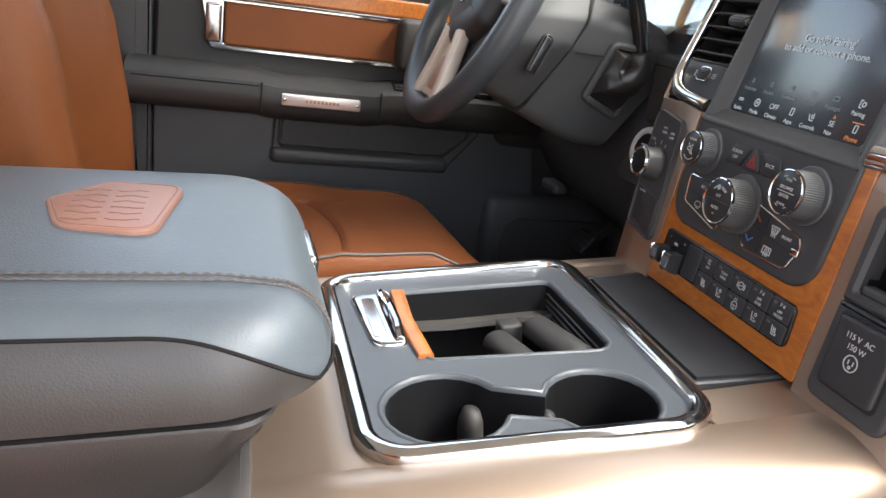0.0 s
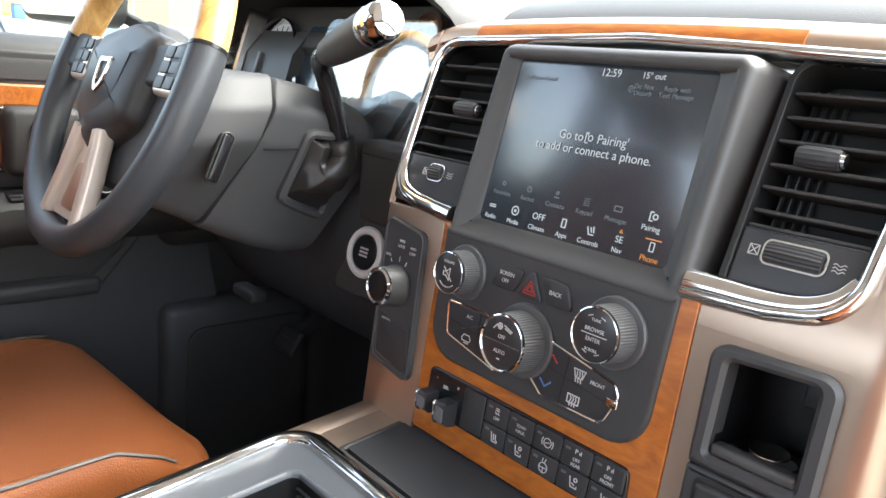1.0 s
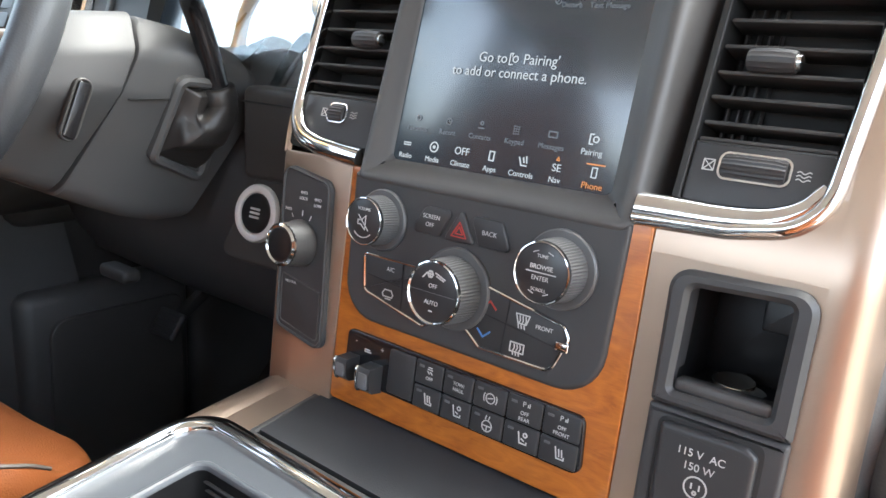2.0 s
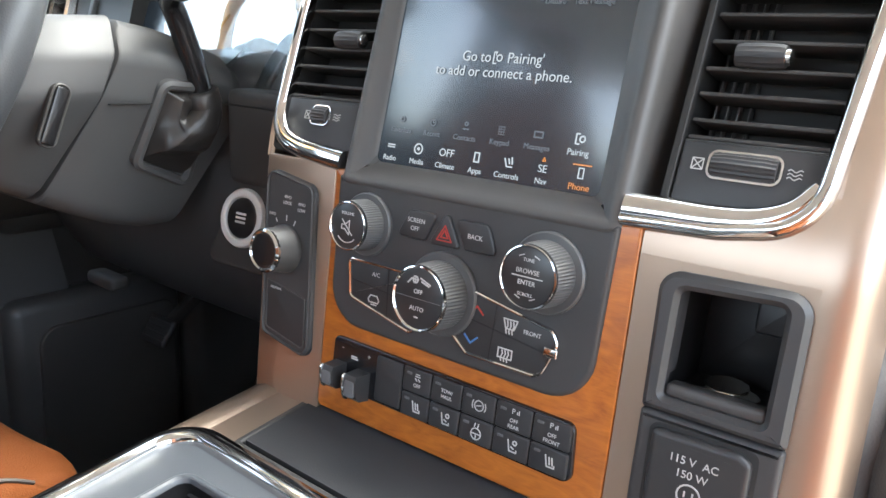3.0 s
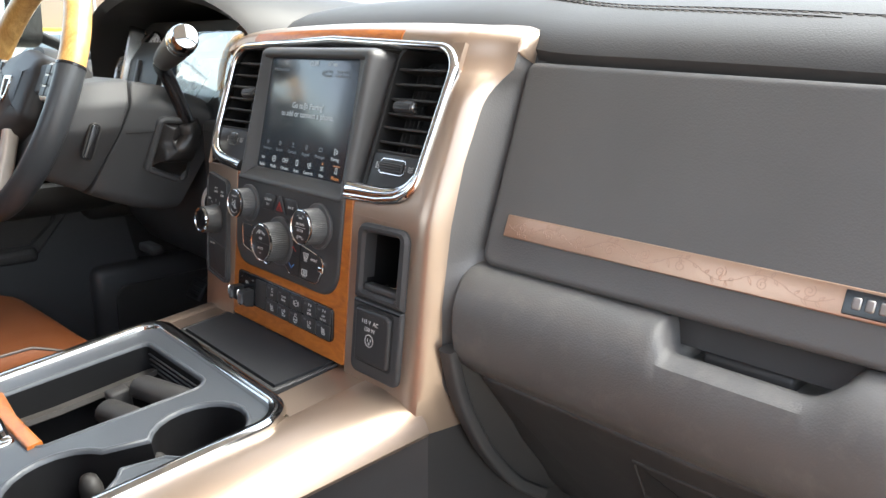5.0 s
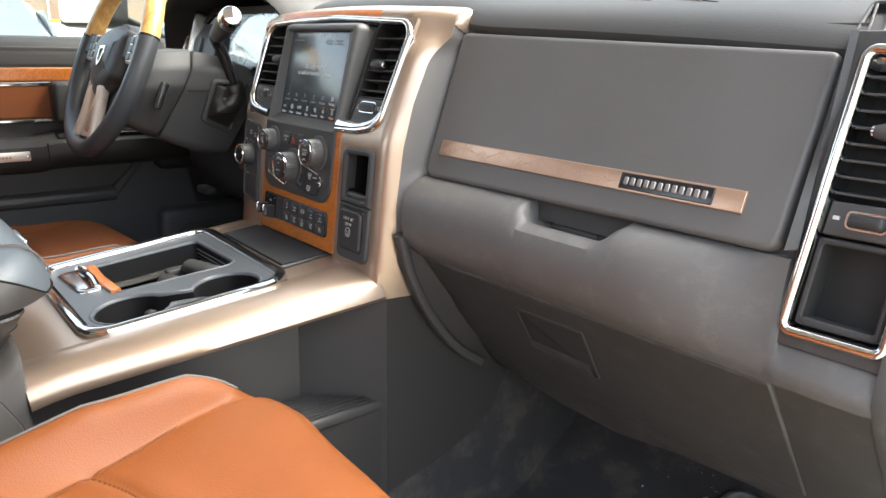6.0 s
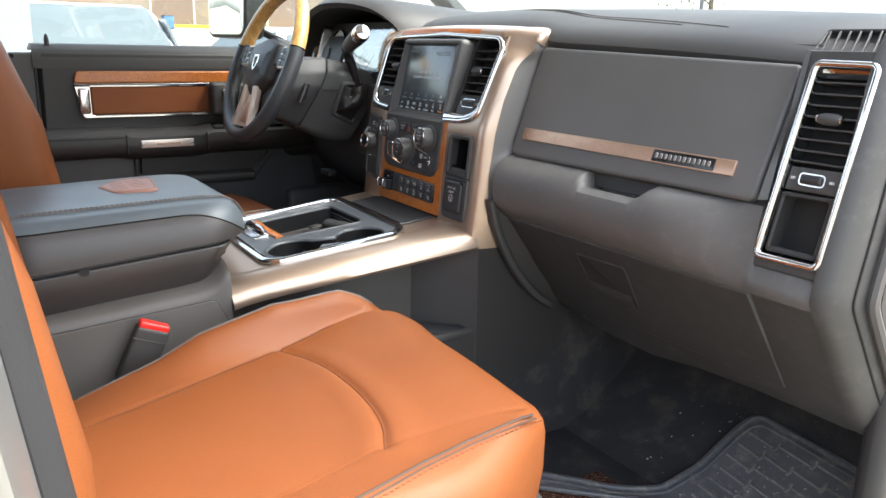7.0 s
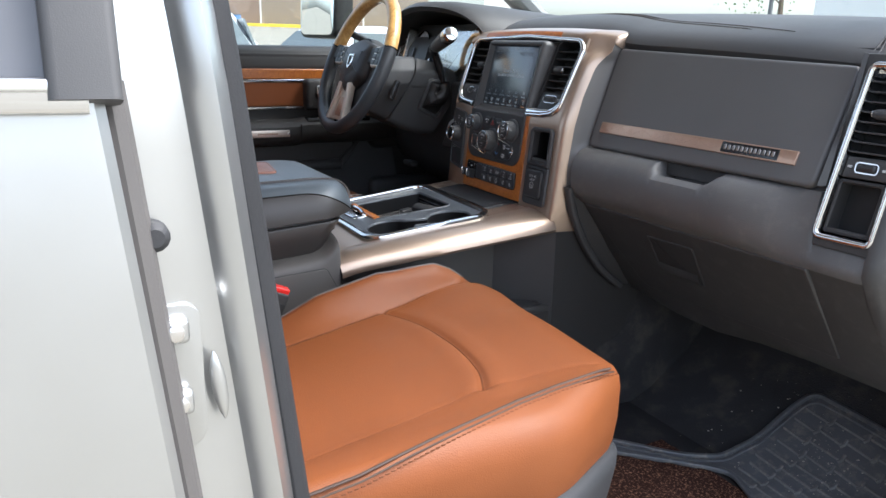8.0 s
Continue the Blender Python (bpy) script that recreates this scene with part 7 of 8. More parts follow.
# ---- seats ----
def seat(name, cx, y0, mirror, label, lift=0.0):
    """A bucket seat; its cushion front lies at y0, and the outer bolster on the side given by mirror (1: right)."""
    t = thing(name, label, "seat", "front seats", at=(cx, y0, lift))
    s = mirror
    base = lambda y: 0.3068 + 0.085 * y
    out = arc_poly([(-0.245, -0.56, 0.05), (0.262, -0.56, 0.05), (0.262, -0.16, 0.22), (0.178, 0.004, 0.060), (-0.165, 0.028, 0.060), (-0.226, 0.010, 0.040), (-0.245, -0.06, 0.06)], 10)
    pts = []
    for i in range(len(out)):
        a, b = Vector(out[i]), Vector(out[(i + 1) % len(out)])
        n = max(1, int((b - a).length / 0.007))
        pts += [tuple(a.lerp(b, j / n)) for j in range(n)]
    arc = curve_through([(-0.186, -0.209, 0), (-0.140, -0.189, 0), (-0.093, -0.177, 0), (-0.040, -0.1725, 0), (0.019, -0.174, 0), (0.089, -0.186, 0), (0.141, -0.209, 0)], 8)
    left = [(p[0], p[1]) for p in curve_through([(-0.225, 0.02, 0), (-0.222, -0.012, 0), (-0.206, -0.110, 0), (-0.186, -0.209, 0), (-0.146, -0.391, 0), (-0.132, -0.454, 0), (-0.115, -0.56, 0)], 3)]
    right = [(p[0], p[1]) for p in curve_through([(0.167, -0.02, 0), (0.147, -0.101, 0), (0.141, -0.209, 0), (0.160, -0.322, 0), (0.185, -0.470, 0), (0.200, -0.56, 0)], 3)]
    pipe_x = lambda y: float(np.interp(y, (-0.56, -0.43, -0.257, -0.133, -0.06, -0.021, 0.03), (0.262, 0.253, 0.220, 0.194, 0.187, 0.183, 0.172)))

    left_x = lambda y: float(np.interp(y, [p[1] for p in left[::-1]], [p[0] for p in left[::-1]]))

    def bolster(x, y):
        """0 inside the left seam, rising to 1 at the outer edge."""
        xl = left_x(y)
        u = min(1.0, max(0.0, (xl - x + 0.004) / (xl + 0.240)))
        return u * u * (3 - 2 * u)

    def seg_d(p, line):
        best = 9
        for a, b in zip(line, line[1:]):
            ax, ay, bx, by = a[0], a[1], b[0], b[1]
            u = max(0, min(1, ((p[0] - ax) * (bx - ax) + (p[1] - ay) * (by - ay)) / ((bx - ax) ** 2 + (by - ay) ** 2 + 1e-12)))
            best = min(best, math.hypot(p[0] - ax - u * (bx - ax), p[1] - ay - u * (by - ay)))
        return best
    arc2 = [(p[0], p[1]) for p in arc]

    def height(x, y):
        z = base(y)
        z += float(np.interp(y, (-0.56, -0.47, -0.37, -0.31, -0.20, -0.09, -0.04, -0.005, 0.03), (-0.02, -0.005, 0.018, 0.041, 0.057, 0.044, 0.019, 0.002, 0.0))) * bolster(x, y)
        u, v = min(1.0, max(0.0, (-0.07 - x) / 0.13)), min(1.0, max(0.0, (y + 0.20) / 0.13))
        z += 0.009 * u * u * (3 - 2 * u) * v * v * (3 - 2 * v)
        z += 0.016 * math.exp(-((x - 0.235) / 0.06) ** 2) * min(1, max(0, (-y) / 0.2))
        z -= 0.018 * max(0, (y + 0.07) / 0.09) ** 2
        z -= 0.45 * max(0, x - pipe_x(y) - 0.004)
        z += 0.006 * math.exp(-((x - 0.0) / 0.14) ** 2 - ((y + 0.05) / 0.07) ** 2)
        for ln, dep, wid in ((arc2, 0.0042, 0.0048), (left, 0.0022, 0.0045), (right, 0.0010, 0.005)):
            d = seg_d((x, y), ln)
            z -= dep * math.exp(-(d / wid) ** 2)
            if ln is arc2:
                z += 0.0025 * math.exp(-((d - 0.02) / 0.018) ** 2) * min(1, max(0, (x + 0.17) / 0.08))
        z += 0.0014 * noise.noise((x * 7 + cx, y * 7, 0.3))
        return z
    c = (0.01, -0.27)
    loops = []
    for z, ins in ((0.150, 0.016), (0.19, 0.004), (0.225, 0.0)):
        loops.append([(x, y, z) for x, y in inset(pts, ins)])
    loops.append([(x, y, height(x, y) - 0.028) for x, y in inset(pts, 0.0)])
    loops.append([(x, y, height(x, y) - 0.014) for x, y in inset(pts, 0.003)])
    loops.append([(x, y, height(x, y) - 0.006) for x, y in inset(pts, 0.009)])
    loops.append([(x, y, height(x, y) - 0.0015) for x, y in inset(pts, 0.018)])
    ri = inset(pts, 0.026)
    for k in range(0, 84):
        f = 1 - k / 84
        loops.append([(c[0] + (x - c[0]) * f, c[1] + (y - c[1]) * f, height(c[0] + (x - c[0]) * f, c[1] + (y - c[1]) * f)) for x, y in ri])
    M = Matrix.Diagonal((s, 1, 1, 1))
    part("cushion", rings(bmesh.new(), loops, M), LEATHER, t, "saddle brown leather cushion", smooth=60)
    # seams
    line = [(p[0], p[1], height(p[0], p[1]) + 0.0002) for p in arc]
    part("seam", sweep([M @ Vector(p) for p in line], round_section(0.0014, 6)), SEAM, t)
    q = curve_through([(x, y, 0) for x, y in left], 6)
    part("seam", sweep([M @ Vector((p[0], p[1], height(p[0], p[1]) + 0.0001)) for p in q if p[1] < -0.115], round_section(0.0010, 6)), SEAM, t)
    def along(line, n=30):
        q = curve_through([(x, y, 0) for x, y in line], n)
        return [(p[0], p[1], height(p[0], p[1])) for p in q]
    bm = bmesh.new()
    for p in along(right, 10):
        if p[1] > -0.215:
            continue
        for dx in (-0.006, 0.0, 0.006):
            block(p[0] + dx - 0.0007, p[0] + dx + 0.0007, p[1] - 0.0007, p[1] + 0.0007, height(p[0] + dx, p[1]) - 0.001, height(p[0] + dx, p[1]) + 0.0002, 0.0004, M, bm, 1)
    tagged(part("perforation", bm, SEAM, t, smooth=0), kind="stuff")
    for off, mat, r in ((0.0, THREAD_BROWN, 0.0019), (0.0075, THREAD_BROWN, 0.0012)):
        path = [M @ Vector((pipe_x(y) + off, y, height(pipe_x(y) + off, y) + 0.0004)) for y in np.linspace(-0.53, -0.034, 60)]
        part("piping", sweep(path, round_section(r, 6)), mat, t, "dark contrast piping")
    bm = bmesh.new()
    for y in np.arange(-0.53, -0.03, 0.0075):
        xx = pipe_x(y) + 0.0115
        block(xx - 0.0007, xx + 0.0007, y, y + 0.005, height(xx, y) - 0.001, height(xx, y) + 0.0007, 0.0004, M, bm, 1)
    tagged(part("stitching", bm, SEAM, t, smooth=0), kind="stuff")
    pip2 = [i for i, (x, y) in enumerate(pts) if x < -0.10 and -0.48 < y < -0.03]
    q = inset(pts, 0.008)
    path = [M @ Vector((q[i][0], q[i][1], height(*q[i]) - 0.0062)) for i in pip2]
    part("piping", sweep(path, round_section(0.0018, 6)), THREAD_GREY, t)
    # plastic valance
    loops = [[(x, y, z) for x, y in inset(pts, i)] for z, i in ((-0.055 - lift, 0.03), (0.02, 0.016), (0.10, 0.004), (0.150, -0.004), (0.168, -0.004), (0.176, 0.002), (0.178, 0.012))]
    part("valance", rings(bmesh.new(), loops, M), VALANCE, t, "grey plastic seat valance", smooth=50)
    part("valance_joint", block(0.258, 0.268, -0.16, -0.155, 0.03, 0.15, 0.001, M, seg=1), DARK, t)
    # backrest
    loops = []
    for h, wid, dep in ((0.27, 0.215, 0.02), (0.30, 0.235, 0.05), (0.40, 0.25, 0.065), (0.55, 0.255, 0.07), (0.70, 0.245, 0.066), (0.82, 0.215, 0.058), (0.90, 0.17, 0.045), (0.925, 0.12, 0.02)):
        yb = -0.60 - 0.20 * (h - 0.30)
        loop = []
        for a in range(48):
            u = 2 * math.pi * a / 48
            cx_, sy = math.cos(u), math.sin(u)
            x = wid * (abs(cx_) ** 0.45) * (1 if cx_ > 0 else -1)
            y = dep * (abs(sy) ** 0.6) * (1 if sy > 0 else -1)
            if sy > 0:
                y += (0.080 if name.startswith("driver") else 0.054) * min(1, max(0, (abs(x) - 0.13) / 0.07)) * min(1, max(0, (0.86 - h) / 0.2))
            loop.append((x, yb + y, h))
        loops.append(loop)
    part("backrest", rings(bmesh.new(), loops, M), LEATHER, t, "saddle brown leather backrest", smooth=60)
    for sx in (-0.135, 0.135):
        path = [M @ Vector((sx + 0.01 * math.sin(h * 6), -0.620 - 0.20 * (h - 0.30) + 0.068, h)) for h in np.linspace(0.36, 0.80, 14)]
        part("back_seam", sweep(path, round_section(0.0022, 6), up=(0, 1, 0)), ENGRAVE, t)
    hl = [[(x * w, -0.72 + y * d, h) for x, y in [(math.cos(2 * math.pi * a / 24), math.sin(2 * math.pi * a / 24)) for a in range(24)]] for h, w, d in ((0.955, 0.10, 0.03), (0.97, 0.13, 0.05), (1.03, 0.14, 0.055), (1.10, 0.13, 0.05), (1.12, 0.10, 0.03))]
    part("headrest", rings(bmesh.new(), hl), LEATHER, t, smooth=60)
    for sx in (-0.05, 0.05):
        part("headrest_post", sweep([(sx, -0.71, 0.91), (sx, -0.72, 0.97)], round_section(0.006, 8), up=(0, 1, 0)), CHROME, t)
    return t


seat("passenger_seat", 0.508, -0.218, 1, "saddle brown leather front seat with dark piping on grey base")
seat("driver_seat", -0.508, -0.140, -1, "saddle brown leather driver seat beside the console", 0.022)


def buckle():
    t = thing("seat_belt_buckle", "black seat belt buckle with red release button", "buckle")
    m = Matrix.Translation((0.220, -0.589, 0.299)) @ Matrix.Rotation(radians(-23), 4, "X") @ Matrix.Rotation(radians(6), 4, "Y")
    part("body", block(-0.011, 0.011, -0.024, 0.024, -0.068, 0.022, 0.005, m), PLASTIC, t)
    part("release_button", block(-0.0085, 0.0085, -0.0215, 0.0215, 0.018, 0.030, 0.003, m), RED, t, "red release button")
    part("band", block(-0.0115, 0.0115, -0.0245, 0.0245, 0.002, 0.005, 0.001, m, seg=1), PLASTIC, t)
    part("stalk", block(-0.007, 0.007, -0.018, 0.018, -0.18, -0.04, 0.004, m), PLASTIC, t)


buckle()


# ---- steering ----
def steering():
    t = thing("steering_wheel", "black leather steering wheel with wood upper arc and taupe spokes", "steering wheel")
    W = plane_frame((-0.505, -0.140, 0.674), 0.41)
    R = 0.182

    def arc(a0, a1, name, mat, rx, ry, label=""):
        pts = [tuple(W @ Vector((R * math.cos(radians(a)), R * math.sin(radians(a)), 0))) for a in np.linspace(a0, a1, 40)]
        n = W.to_3x3() @ Vector((0, 0, 1))
        part(name, sweep(pts, round_section(rx, 14, ry), up=tuple(n)), mat, t, label)
    arc(167, 373, "leather_rim", LEATHER_BLACK, 0.0165, 0.0185, "black leather rim")
    arc(13, 167, "wood_rim", WOOD_PALE, 0.0158, 0.0178, "polished pale wood rim")
    for a in (13, 167):
        pts = [tuple(W @ Vector((R * math.cos(radians(b)), R * math.sin(radians(b)), 0))) for b in (a - 0.6, a + 0.6)]
        part("rim_joint", sweep(pts, round_section(0.0170, 14, 0.0190), up=tuple(W.to_3x3() @ Vector((0, 0, 1)))), GLOSS, t)
    hub_o = arc_poly([(-0.088, 0.048, 0.03), (-0.078, -0.045, 0.03), (0.0, -0.090, 0.04), (0.078, -0.045, 0.03), (0.088, 0.048, 0.03), (0.0, 0.066, 0.08)], 8)
    part("hub", plate(hub_o, 0.03, 0.020, W, top=0.014, crown=0.006), LEATHER_GREY, t, "charcoal airbag cover", smooth=60)
    part("hub_back", lathe([(0.065, -0.075), (0.075, -0.03), (0.07, -0.005)], W, 28), PLASTIC, t)
    for sx in (-1, 1):
        sp = [(sx * 0.06, 0.018, -0.004), (sx * 0.12, 0.022, -0.004), (sx * 0.180, 0.026, 0.0)]
        part("spoke", sweep([tuple(W @ Vector(p)) for p in sp], rrect(-0.022, 0.022, -0.010, 0.010, 0.006, 4), up=tuple(W.to_3x3() @ Vector((0, 0, 1)))), PLASTIC, t)
        pod = part("button_pod", plate(arc_poly([(sx * 0.128 - 0.028, -0.010, 0.010), (sx * 0.128 + 0.028, -0.010, 0.010), (sx * 0.128 + 0.028, 0.045, 0.012), (sx * 0.128 - 0.028, 0.045, 0.012)], 5), 0.0, 0.005, W, top=0.006), SPOKE, t, "satin silver button pod")
        for i in (0, 1):
            for j in (0, 1, 2):
                x, y = sx * 0.128 - 0.011 + i * 0.022, 0.002 + j * 0.0155
                part("wheel_button", plate(rrect(x - 0.0095, x + 0.0095, y - 0.006, y + 0.0068, 0.002, 3), 0, 0.001, W, top=0.0078), SWITCH, pod)
        low = [(sx * 0.030, -0.060, 0.006), (sx * 0.040, -0.11, 0.002), (sx * 0.052, -0.168, 0.0)]
        part("lower_spoke", sweep([tuple(W @ Vector(p)) for p in low], rrect(-0.010, 0.010, -0.010, 0.010, 0.005, 4), up=tuple(W.to_3x3() @ Vector((0, 0, 1)))), SPOKE, t, "satin taupe lower spoke")
    part("spoke_insert", plate(arc_poly([(-0.044, -0.160, 0.006), (0.044, -0.160, 0.006), (0.030, -0.075, 0.008), (-0.030, -0.075, 0.008)], 4), 0.004, 0.002, W, top=0.002), SPOKE, t)
    part("spoke_slot", plate(arc_poly([(-0.022, -0.150, 0.008), (0.022, -0.150, 0.008), (0.015, -0.098, 0.008), (-0.015, -0.098, 0.008)], 4), 0.0, 0.001, W, top=0.0032), COPPER, t)
    part("hub_emblem", frame_plate(arc_poly([(-0.019, 0.018, 0.004), (-0.013, -0.012, 0.006), (0.0, -0.024, 0.004), (0.013, -0.012, 0.006), (0.019, 0.018, 0.004)], 3), inset(arc_poly([(-0.019, 0.018, 0.004), (-0.013, -0.012, 0.006), (0.0, -0.024, 0.004), (0.013, -0.012, 0.006), (0.019, 0.018, 0.004)], 3), 0.006), 0.0, 0.0012, shift(W, 0, -0.002, 0.0195), top=0.003), CHROME, t, "plain chrome shield emblem")
    # column and lever
    c = thing("steering_column", "dark grey column shroud with chrome tipped shift lever", "steering column")
    def shell(sections, name, mat, label="", bulge=0.106):
        """Sections stand square to the raked column: y at mid height, width, bottom, top."""
        loops = []
        for yc, w, zb, zt, zr in sections:
            q = arc_poly([(-0.052 * w, zb, 0.03), (0.052 * w, zb, 0.03), (bulge * w, zr - 0.035, 0.03), (0.1145 * w, zr, 0.016), (0.088 * w, zt, 0.020), (-0.088 * w, zt, 0.020), (-0.1145 * w, zr, 0.016), (-bulge * w, zr - 0.035, 0.03)], 5)
            loops.append([(-0.455 + x * (1.0 if x > 0 else 1.75), yc + 0.38 * (z - 0.62), z) for x, z in q])
        return part(name, rings(bmesh.new(), loops), mat, c, label)
    shell([(-0.150, 0.70, 0.585, 0.672, 0.650), (-0.146, 0.86, 0.570, 0.682, 0.657), (-0.130, 0.97, 0.556, 0.688, 0.660), (-0.100, 1.02, 0.545, 0.691, 0.661), (-0.069, 1.04, 0.533, 0.693, 0.662), (-0.0665, 1.02, 0.535, 0.691, 0.660)], "front_shroud", COLUMN, "charcoal front shroud", 0.112)
    shell([(-0.075, 0.95, 0.540, 0.684, 0.655), (-0.0615, 0.95, 0.540, 0.684, 0.655), (-0.0610, 1.00, 0.530, 0.688, 0.660), (-0.0585, 1.015, 0.527, 0.690, 0.660), (-0.02, 1.015, 0.512, 0.684, 0.657), (0.02, 1.012, 0.498, 0.674, 0.652), (0.055, 1.01, 0.490, 0.662, 0.645), (0.085, 1.0, 0.490, 0.645, 0.630)], "rear_shroud", COLUMN, "charcoal rear shroud")
    part("shroud_joint", block(-0.356, -0.3465, -0.054, -0.012, 0.6182, 0.6196, 0.0004, seg=1), DARK, c)
    # the lever's gate on the right face, with its rubber boot
    B = Matrix(((0, 0.372, 0.928, -0.3615), (1, 0, 0, 0.018), (0, 0.928, -0.372, 0.586), (0, 0, 0, 1)))
    boc = [(-0.0437, -0.0268, 0.012), (0.0230, -0.0600, 0.012), (0.0350, 0.0535, 0.012), (-0.0280, 0.0595, 0.012)]
    bo, bi = arc_poly(boc, 6), shrink(boc, 0.0095, 6)
    fr = part("boot_frame", frame_plate(bo, bi, 0.014, 0.003, B, top=0.006), COLUMN, c, "rounded charcoal frame of the lever boot")
    part("boot_well", plate(bi, 0.012, 0.001, B, top=-0.0035), DARK, fr)
    tip = Vector((-0.3435, 0.0375, 0.6180))
    lev_dir = Vector((0.12, -0.30, 0.95)).normalized()
    out_n = (B.to_3x3() @ Vector((0, 0, 1))).normalized()
    fore = (Vector((0, 1, 0)) - lev_dir * lev_dir.y).normalized()
    side = -(out_n - lev_dir * out_n.dot(lev_dir)).normalized()
    rise = Vector((0.372, 0, 0.928))
    turn = lambda v: math.atan2(v.y, v.dot(rise))
    rim = []
    for i in range(len(bi)):
        p, q = B @ Vector((*bi[i], -0.001)), B @ Vector((*bi[(i + 1) % len(bi)], -0.001))
        n_ = max(1, round((q - p).length / 0.004))
        rim += [p.lerp(q, j / n_) for j in range(n_)]
    mid = sum(rim, Vector()) / len(rim)
    rolls = []
    for k in range(19):
        f = k / 18
        mid_f = mid.lerp(tip, f ** 0.85) + out_n * 0.017 * math.sin(math.pi * f)
        loop = []
        for i, p in enumerate(rim):
            v = p - mid
            a_ = turn(v)
            ring = side * math.cos(a_) * 0.0165 + fore * math.sin(a_) * 0.0165
            g = 1 - f ** 0.80
            fold = 1 + (0.10 * math.sin(3 * a_ + f * 8) + 0.06 * math.sin(f * 20 + a_ * 2)) * math.sin(math.pi * min(1, f * 1.15))
            loop.append(tuple(mid_f + (v * g + ring * (1 - g)) * fold))
        rolls.append(loop)
    for h, r in ((0.0, 0.0175), (0.012, 0.0165), (0.014, 0.0150), (0.014, 0.010)):
        rolls.append([tuple(tip + lev_dir * h + (side * math.cos(u) + fore * math.sin(u)) * r) for u in [turn(p - mid) for p in rim]])
    lev = part("shift_lever", sweep(curve_through([tuple(tip - lev_dir * 0.01), tuple(tip), (-0.3400, 0.026, 0.652), (-0.337, 0.009, 0.692), (-0.331, -0.002, 0.708), (-0.318, -0.009, 0.715), (-0.300, -0.012, 0.720)], 6), round_section(0.0105, 12), up=(0, 1, 0)), GLOSS, c, "black shift lever")
    part("lever_boot", rings(bmesh.new(), rolls, None, (False, False)), BOOT, lev, "wrinkled black rubber boot", smooth=60)
    a, b = Vector((-0.308, -0.010, 0.718)), Vector((-0.178, -0.034, 0.752))
    d = (b - a).normalized()
    m = Matrix.Translation(a) @ d.to_track_quat("Z", "Y").to_matrix().to_4x4()
    part("lever_grip", lathe([(0.0105, -0.004), (0.0140, 0.006), (0.0160, 0.03), (0.0175, 0.065), (0.0182, 0.092), (0.0178, 0.100)], m, 28), PLASTIC_SOFT, lev, "black grip")
    part("grip_band", lathe([(0.0180, 0.098), (0.0188, 0.101), (0.0188, 0.108), (0.0180, 0.110)], m, 28), CHROME, lev)
    part("grip_cap", lathe([(0.0182, 0.108), (0.0186, 0.118), (0.0170, 0.127), (0.0144, 0.1315), (0.0070, 0.1330)], m, 28), CHROME, lev, "chrome end cap")
    part("grip_button", block(-0.005, 0.005, 0.0150, 0.0190, 0.045, 0.075, 0.002, m), GLOSS, lev)
    T = Matrix(((0, 0, 1, -0.3385), (0.93, 0.36, 0, -0.106), (-0.36, 0.93, 0, 0.612), (0, 0, 0, 1)))
    slot = rrect(-0.008, 0.008, -0.027, 0.027, 0.0075)
    sl = part("tilt_slot", frame_plate(slot, inset(slot, 0.0022), 0.004, 0.0008, T, top=0.0016), PLASTIC, c)
    part("slot_well", plate(inset(slot, 0.002), 0.002, 0.0004, T, top=0.0002), DARK, sl)
    part("tilt_lever", block(-0.0055, 0.0055, -0.024, 0.024, 0.0, 0.0030, 0.0025, T), GLOSS, sl)
    part("column_bolt", lathe([(0.006, 0), (0.006, 0.010), (0.004, 0.012)], Matrix.Translation((-0.470, -0.015, 0.497)), 12), CHROME_SATIN, c)
    part("wiper_stalk", sweep([(-0.565, -0.085, 0.665), (-0.62, -0.095, 0.675), (-0.68, -0.10, 0.685)], round_section(0.010, 10), up=(0, 1, 0)), PLASTIC, c)


steering()


